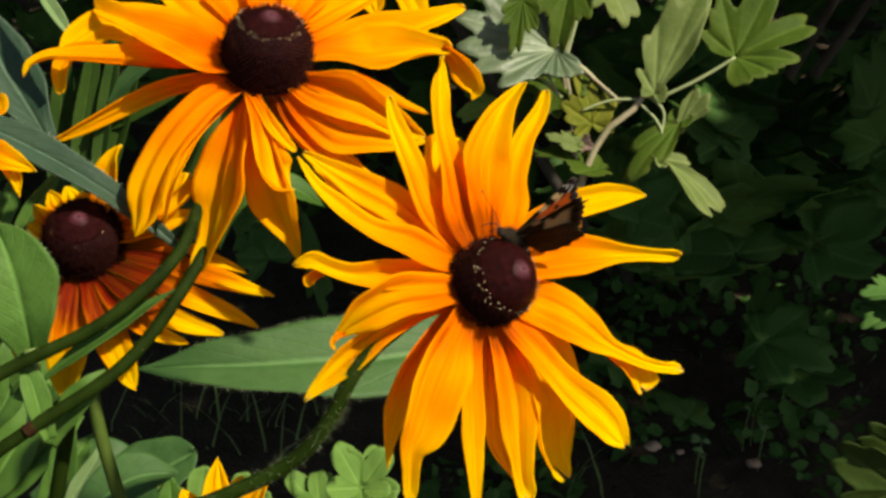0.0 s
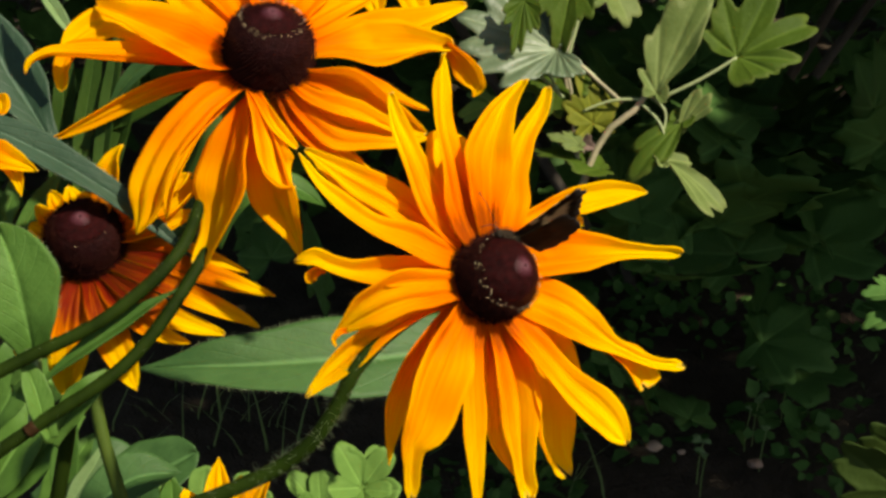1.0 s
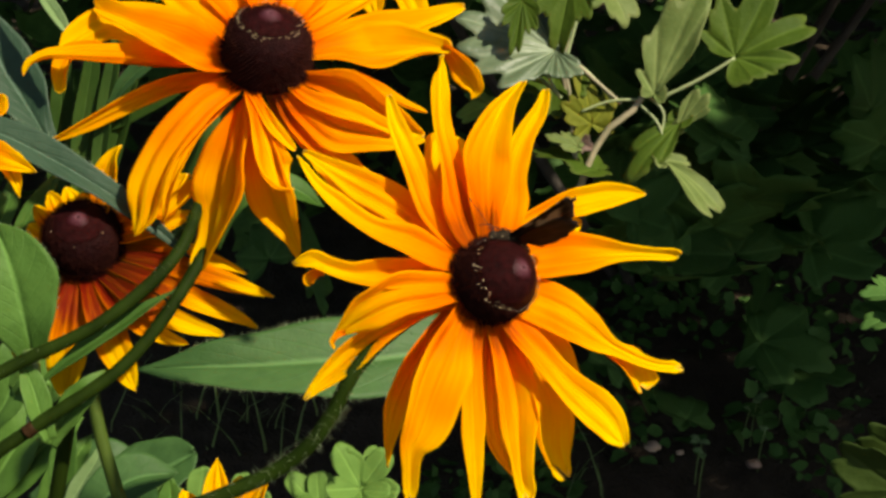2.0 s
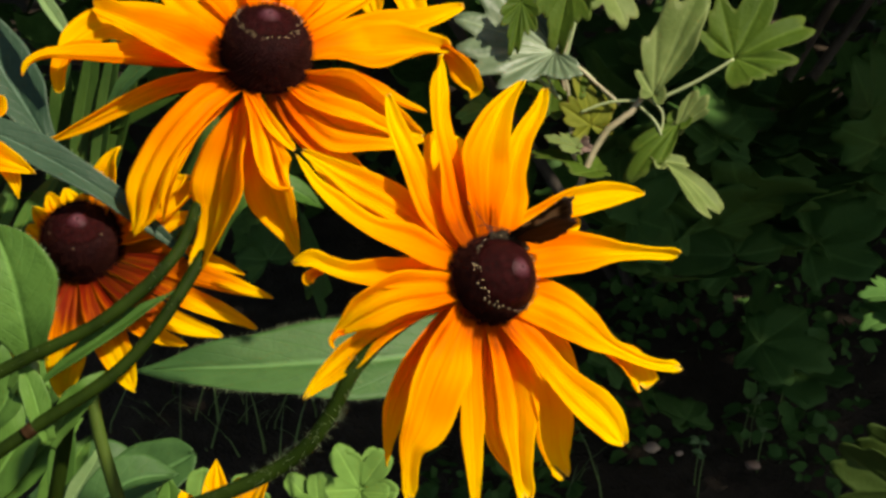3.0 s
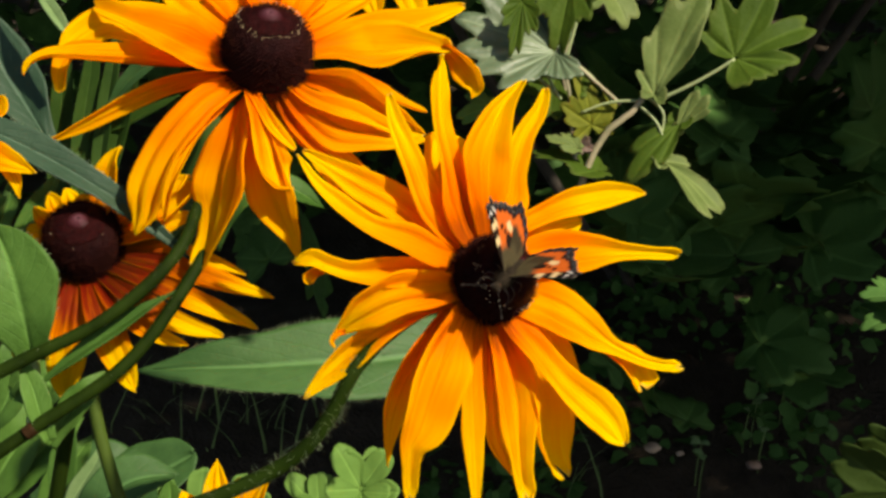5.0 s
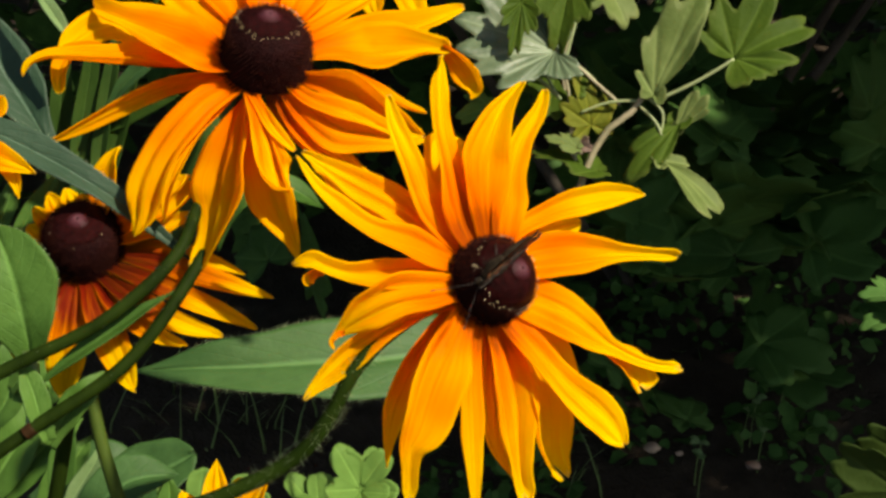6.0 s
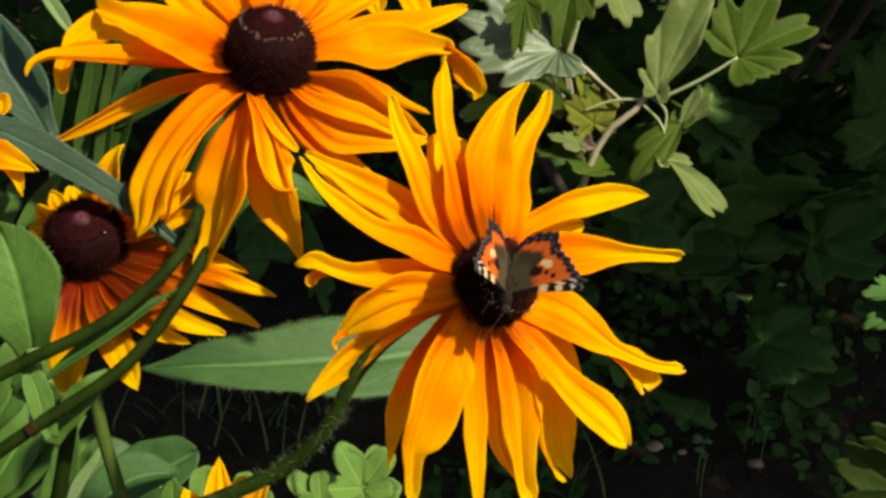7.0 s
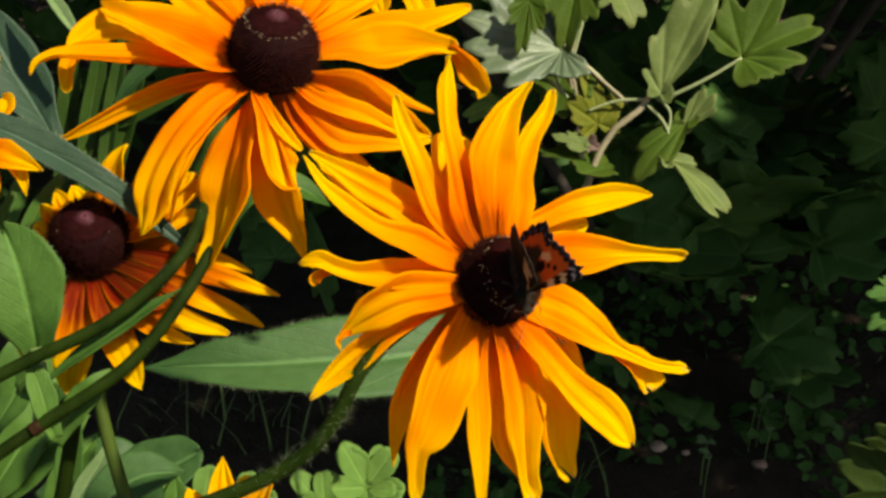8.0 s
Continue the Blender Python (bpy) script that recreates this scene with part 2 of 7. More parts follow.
def blade(points, width, face, roll=0.0, twist=0.0, cup=0.10, profile="petal", ridge=0.055, wave=0.035, seed=0,
          rows=34, cols=17, tip=0.1, peak=0.5, thick=0.00025, notch=0.025, base=0.5, sharp=2.0, outline=None, roof=0.0, crease=0.0):
    """A petal or long leaf: a smooth spine with a width that swells and tapers, a lengthwise channel, ridges and rippled edges."""
    rng = np.random.default_rng(seed)
    s = 1 - (1 - np.linspace(0, 1, rows)) ** 1.3
    fine = curve(points, 241)
    way = np.concatenate([[0], np.cumsum(np.linalg.norm(np.diff(fine, axis=0), axis=1))])
    c = np.stack([np.interp(s * way[-1], way, fine[:, k]) for k in range(3)], 1)
    t = unit(np.gradient(c, axis=0))
    f = np.asarray(face, float)
    nor = unit(f - (t @ f)[:, None] * t)
    side = np.cross(t, nor)
    ang = np.radians(roll + twist * (s - 0.3))[:, None]
    side, nor = side * np.cos(ang) + nor * np.sin(ang), nor * np.cos(ang) - side * np.sin(ang)
    grow = base + (1 - base) * smooth(s / peak)
    fall = 1 - (1 - tip) * np.clip((s - peak) / (1 - peak), 0, 1) ** sharp
    w = width * grow * fall * np.sqrt(np.clip(1 - (np.maximum(s - 0.91, 0) / 0.092) ** 2, 0.03, 1))
    left = right = w * 0.5
    if outline:
        k = np.array(outline, float)
        fine_s = np.linspace(0, 1, 201)
        soft = np.hanning(15) / np.hanning(15).sum()
        left, right = (np.interp(s, fine_s, np.convolve(np.pad(np.interp(fine_s, k[:, 0], k[:, c]), 7, "edge"), soft, "valid")) * 0.001 for c in (1, 2))
        end = np.sqrt(np.clip(1 - (np.maximum(s - 0.94, 0) / 0.062) ** 2, 0.06, 1))
        left, right = left * end, right * end
        w = left + right
        width = w.max()
    a = np.linspace(-1, 1, cols)
    g = np.empty((rows, cols, 3))
    ph = rng.uniform(0, 6.28, 4)
    fold = rng.uniform(0.15, 0.5, 2)
    depth = 0.9 + 0.7 * np.sin(5 * s + ph[1])
    curl, bias = rng.uniform(0.1, 0.5), rng.choice((-1, 1))
    length = np.linalg.norm(np.diff(c, axis=0), axis=1).sum()
    for j, x in enumerate(a):
        if profile == "petal":
            crease = np.exp(-((x - fold[0]) / 0.10) ** 2) + np.exp(-((x + fold[1]) / 0.10) ** 2)
            h = cup * w * (x * x - 0.35) + width * (0.5 * ridge * np.cos(2.5 * math.pi * x) - depth * ridge * crease + 0.006 * np.cos(11 * math.pi * x + ph[2])) * smooth(s * 3) * (0.3 + 0.7 * w / width)
            h = h + curl * width * max(0.0, x * bias - 0.45) ** 1.5 * smooth((s - 0.15) * 2.5)
            h = h - roof * w * (math.hypot(x - crease, 0.12) - 0.4) * smooth(s * 2.5)
        else:
            h = cup * w * (abs(x) - 0.4) - ridge * width * math.exp(-(x / 0.12) ** 2)
        h = h + wave * width * abs(x) ** 1.5 * (np.sin(9 * s + ph[0] + x) + 0.5 * np.sin(17 * s + ph[1] - 2 * x)) * (1 if x > 0 else np.cos(ph[2]))
        edge = 1 + abs(x) * (0.05 * np.sin(9 * s + ph[3] * np.sign(x)) + 0.025 * np.sin(23 * s + ph[0] + 2 * np.sign(x)))
        tipshift = notch * length * smooth((s - 0.75) / 0.25) * (np.cos(2.5 * math.pi * x) - 1) * 0.5
        g[:, j] = c + side * (x * (right if x > 0 else left) * edge)[:, None] + nor * h[:, None] + t * tipshift[:, None]
    return sheet(profile, g, thick)


def tube(points, r0, r1, sides=10, count=24, swell=0.0, seed=0):
    rng = np.random.default_rng(seed)
    c = curve(points, count)
    t = unit(np.gradient(c, axis=0))
    ref = np.array((0.3, 0.9, 0.31))
    x = unit(np.cross(t, ref))
    y = np.cross(t, x)
    s = np.linspace(0, 1, count)
    r = r0 + (r1 - r0) * s
    r = r * (1 + swell * rng.uniform(-1, 1, count))
    k = np.arange(sides) * 2 * math.pi / sides
    rings = c[:, None] + r[:, None, None] * (np.cos(k)[None, :, None] * x[:, None] + np.sin(k)[None, :, None] * y[:, None])
    v = rings.reshape(-1, 3)
    faces = []
    for i in range(count - 1):
        for j in range(sides):
            p, q = i * sides + j, i * sides + (j + 1) % sides
            faces.append((p, q, q + sides, p + sides))
    faces.append(tuple(range(sides))[::-1])
    faces.append(tuple(range((count - 1) * sides, count * sides)))
    return mesh_of("tube", v, faces)


def spikes(roots, ways, lengths, radius, sides=3, bend=0.0, seed=0):
    """Many thin hairs in one mesh."""
    rng = np.random.default_rng(seed)
    ways = unit(ways)
    x = unit(np.cross(ways, (0.31, 0.2, 0.93)))
    y = np.cross(ways, x)
    verts, faces = [], []
    for i in range(len(roots)):
        o = len(verts)
        for k in range(sides):
            q = 2 * math.pi * k / sides
            verts.append(roots[i] + radius * (math.cos(q) * x[i] + math.sin(q) * y[i]))
        verts.append(roots[i] + ways[i] * lengths[i] + bend * lengths[i] * rng.normal(size=3))
        faces += [(o + k, o + (k + 1) % sides, o + sides) for k in range(sides)]
    return mesh_of("hairs", verts, faces)


def stem_hairs(points, radius, number, length, seed=0, span=(0, 1)):
    rng = np.random.default_rng(seed)
    c = curve(points, 200)
    t = unit(np.gradient(c, axis=0))
    at = rng.integers(int(199 * span[0]), int(199 * span[1]) + 1, number)
    w = rng.normal(size=(number, 3))
    w = unit(w - (w * t[at]).sum(1)[:, None] * t[at])
    return spikes(c[at] + w * radius * 0.9, w + 0.25 * rng.normal(size=(number, 3)), rng.uniform(0.5, 1.2, number) * length, 0.00005, 3, 0.06, seed)


def axes(axis):
    z = unit(axis)
    x = unit(np.cross((0.2, 1.0, 0.1), z))
    return x, np.cross(z, x), z


def dome(centre, axis, radius, height, sharp=2.6, rows=22, cols=40, low=-0.22):
    """The seed cone: a blunt dome that draws in again at its foot, with a dimple at its top; low cuts off a cap."""
    x, y, z = axes(axis)
    v, faces = [], []
    for i in range(rows):
        a = i / (rows - 1)
        up = low + (1 - low) * (1 - (1 - a) ** 1.6 if low > 0 else a)
        r = radius * (max(0.0, 1 - max(up, 0) ** sharp) ** (1 / 2.1)) * (1 - 0.45 * max(-up / 0.22, 0) ** 2)
        if low > 0 and i == 0:
            r *= 0.97
        rise = up + 0.035 * math.exp(-(r / (0.20 * radius)) ** 2) - 0.06 * math.exp(-(r / (0.06 * radius)) ** 2)
        for k in range(cols):
            q = 2 * math.pi * k / cols
            v.append(np.asarray(centre) + r * (math.cos(q) * x + math.sin(q) * y) + z * rise * height)
    for i in range(rows - 1):
        for k in range(cols):
            p, q = i * cols + k, i * cols + (k + 1) % cols
            faces.append((p, q, q + cols, p + cols))
    return mesh_of("cone", v, faces)


def nub(top, ax, ay, axis, radius, seed):
    """The raised middle of the cone: a low knob of closed buds round a dimple; v runs from its middle to its rim."""
    rng = np.random.default_rng(seed)
    rows, cols = 14, 28
    v, faces, uvs = [], [], []
    for i in range(rows):
        a = i / (rows - 1)
        for k in range(cols):
            q = 2 * math.pi * k / cols
            far = radius * (a + 0.004) * (1 + 0.05 * math.sin(3 * q + seed) * a)
            rise = 0.16 * radius * (math.cos(a * math.pi) * 0.5 + 0.5) - 0.20 * radius * math.exp(-(a / 0.16) ** 2) - 0.17 * radius * a * a + 0.008 * radius * rng.normal() * (1 - a)
            v.append(top + far * (math.cos(q) * ax + math.sin(q) * ay) + axis * (rise + 0.00002))
            uvs.append((k / cols, a))
    faces = [(i * cols + k, i * cols + (k + 1) % cols, (i + 1) * cols + (k + 1) % cols, (i + 1) * cols + k) for i in range(rows - 1) for k in range(cols)]
    faces.append(tuple(range(cols))[::-1])
    return mesh_of("nub", v, [f[::-1] for f in faces], uvs)


def dome_points(centre, axis, radius, height, number, low, high, sharp=2.6):
    """Places and outward ways in a sunflower spiral on that dome, between two heights (0 foot, 1 top)."""
    x, y, z = axes(axis)
    roots, ways = [], []
    for i in range(number):
        up = low + (high - low) * (i + 0.5) / number
        r = radius * max(0.0, 1 - max(up, 0) ** sharp) ** (1 / 2.1)
        q = i * 2.399963
        out = math.cos(q) * x + math.sin(q) * y
        roots.append(np.asarray(centre) + r * out + z * up * height)
        ways.append(out * (0.25 + r / radius) + z * (0.25 + 1.3 * max(up, 0) ** 1.5))
    return np.array(roots), np.array(ways)


def beads(points, size, seed=0):
    rng = np.random.default_rng(seed)
    verts, faces = [], []
    for p in points:
        o = len(verts)
        s = size * rng.uniform(0.6, 1.25)
        for d in ((1, 0, 0), (-1, 0, 0), (0, 1, 0), (0, -1, 0), (0, 0, 1), (0, 0, -1)):
            verts.append(np.asarray(p) + s * np.array(d))
        for a, b, c in ((0, 2, 4), (2, 1, 4), (1, 3, 4), (3, 0, 4), (2, 0, 5), (1, 2, 5), (3, 1, 5), (0, 3, 5)):
            faces.append((o + a, o + b, o + c))
    return mesh_of("beads", verts, faces)


def palm(root, tip, face, lobes=5, cup=0.12, teeth=0.16, deep=0.38, seed=0, rings=9, spokes=120, fold=0.0, spread=1.0, droop=0.15, thick=0.0003, rib=0.0, fingers=None, body=0.16):
    """A lobed leaf with a toothed margin, from the top of its stalk to the tip of its middle lobe."""
    rng = np.random.default_rng(seed)
    root, tip = np.asarray(root, float), np.asarray(tip, float)
    size = np.linalg.norm(tip - root)
    ahead = (tip - root) / size
    f = np.asarray(face, float)
    up = unit(f - (f @ ahead) * ahead)
    side = np.cross(ahead, up)
    lobe = [(0.0, 1.0)]
    if lobes >= 3:
        lobe += [(math.radians(58), 0.84 + rng.uniform(-0.06, 0.06)), (-math.radians(58), 0.84 + rng.uniform(-0.06, 0.06))]
    if lobes >= 5:
        lobe += [(math.radians(112), 0.58), (-math.radians(112), 0.58)]
    lobe = [(a, ln, math.radians(31)) for a, ln in lobe]
    if fingers:
        lobe = [(math.radians(a), ln, math.radians(w)) for a, ln, w in fingers]
    th = np.linspace(-math.radians(158), math.radians(158), spokes)
    r = np.full(spokes, 0.0)
    near = np.full(spokes, 9.0)
    for a, ln, wide in lobe:
        d = np.abs(th - a)
        r = np.maximum(r, ln * (1 - deep * np.minimum(d / wide, 1.6) ** 2.4))
        near = np.minimum(near, d)
    r = np.maximum(r, body if fingers else 0.30)
    r *= 1 + teeth * (np.abs(np.sin(th * 8.5 + 1.2 * rng.uniform())) - 0.6) * (0.6 + 0.4 * np.cos(near * 3))
    r *= 1 - 0.75 * smooth((np.abs(th) - math.radians(120)) / math.radians(40))
    rr = np.linspace(0.02, 1, rings) ** 0.9
    g = np.empty((spokes, rings, 3))
    uv = np.empty((spokes, rings, 2))
    ph = rng.uniform(0, 6.28, 3)
    for j, q in enumerate(rr):
        x = np.sin(th) * r * q * spread
        y = np.cos(th) * r * q
        z = cup * (x * x) * 1.2 - droop * np.maximum(y, 0) ** 2 + fold * np.abs(x) + 0.10 * q * np.minimum(near, 0.5) * (q > 0.2) + 0.02 * np.sin(7 * x + ph[0]) * q + 0.025 * np.sin(6 * y + 5 * x + ph[1]) * q + rib * np.sin(th * 17) * q * (1.2 - q)
        g[:, j] = root + size * (x[:, None] * side + y[:, None] * ahead + z[:, None] * up)
        uv[:, j, 0] = np.exp(-(near * r * q / 0.035) ** 2)
        uv[:, j, 1] = q
    return sheet("lobed_leaf", g, thick, uv)


# ---- ground ----
def ground():
    n = 90
    k = np.linspace(-1, 1, n)
    w = np.sign(k) * np.abs(k) ** 3.2 * 60
    xx, yy = np.meshgrid(w, w + 1.2)
    v = []
    for x, y in zip(xx.ravel(), yy.ravel()):
        h = 0.035 * noise.noise((x * 3, y * 3, 0)) + 0.012 * noise.noise((x * 14, y * 14, 3)) if abs(x) < 8 and abs(y) < 9 else 0.0
        v.append((x, y, h))
    faces = [(i * n + j, i * n + j + 1, (i + 1) * n + j + 1, (i + 1) * n + j) for i in range(n - 1) for j in range(n - 1)]
    ob = part("ground", mesh_of("ground", v, faces), SOIL, None)
    tagged(ob, "dark crumbly garden soil under the plants", "ground", "", "structure")


ground()


# ---- flowers ----
def coneflower(name, label, foot, centre, axis, radius, height, stem, stem_radius, petals, colour, seed, hair=260, hair_length=0.0016, cap=0.56, blunt=2.6, grains=0.45):
    """A rough-stemmed flower: stem, dark seed cone, ray petals (spine, width, roll, twist, cup, tip, peak, base)."""
    plant = thing(name, foot, label, "flower", "yellow coneflowers")
    axis = unit(axis)
    s = part("stem", tube(stem, stem_radius * 1.15, stem_radius, 12, 60, 0.03, seed), STEM, plant, "hairy dark green stem")
    if hair:
        part("stem_hair", stem_hairs(stem, stem_radius, hair, hair_length, seed, (0.25, 1)), HAIR, s, "fine pale bristles")["kind"] = "stuff"
    cone = part("cone", dome(centre, axis, radius, height, blunt), CONE, plant, "dark brown domed seed cone")
    if radius:
        tagged(cone, "dark brown domed seed cone with bristly sides")
        k = radius / 0.0105
        rng = np.random.default_rng(seed)
        r, w = dome_points(centre, axis, radius, height, 1500, -0.20, cap + 0.04, blunt)
        part("cone_bristle", spikes(r, w + 0.15 * rng.normal(size=w.shape), rng.uniform(0.0010, 0.0021, len(r)) * k, 0.00022, 4, 0.05, seed), FLORET, cone, "short dark brown bristles")["kind"] = "stuff"
        part("cone_cap", dome(centre, axis, radius * 1.02, height * 1.015, blunt, 26, 48, cap), CONE_TOP, cone, "smooth purple-brown cap of closed buds")
        top = np.asarray(centre) + axis * height * 1.038
        ax, ay, _ = axes(axis)
        part("cone_tip", nub(top, ax, ay, axis, 0.0030 * k, seed), CONE_TIP, cone, "pale mauve nub of closed buds with a dimple")
        r, w = dome_points(centre, axis, radius, height, 150, cap - 0.05, cap + 0.35 * (1 - cap) ** 1.5, blunt)
        pick = rng.random(len(r)) < grains
        part("pollen", beads(r[pick] + unit(w[pick]) * 0.0011, 0.00017, seed), POLLEN, cone, "ring of yellow pollen grains")["kind"] = "stuff"
    for i, p in enumerate(petals):
        pts, width = p[0], p[1]
        opt = dict(p[2]) if len(p) > 2 else {}
        face = opt.pop("face", axis)
        opt.setdefault("seed", seed * 40 + i)
        opt.setdefault("twist", float(np.random.default_rng(seed * 91 + i).uniform(-22, 22)))
        paint = opt.pop("paint", colour)
        part("petal", blade(pts, width, face, **opt), paint, plant)
    return plant


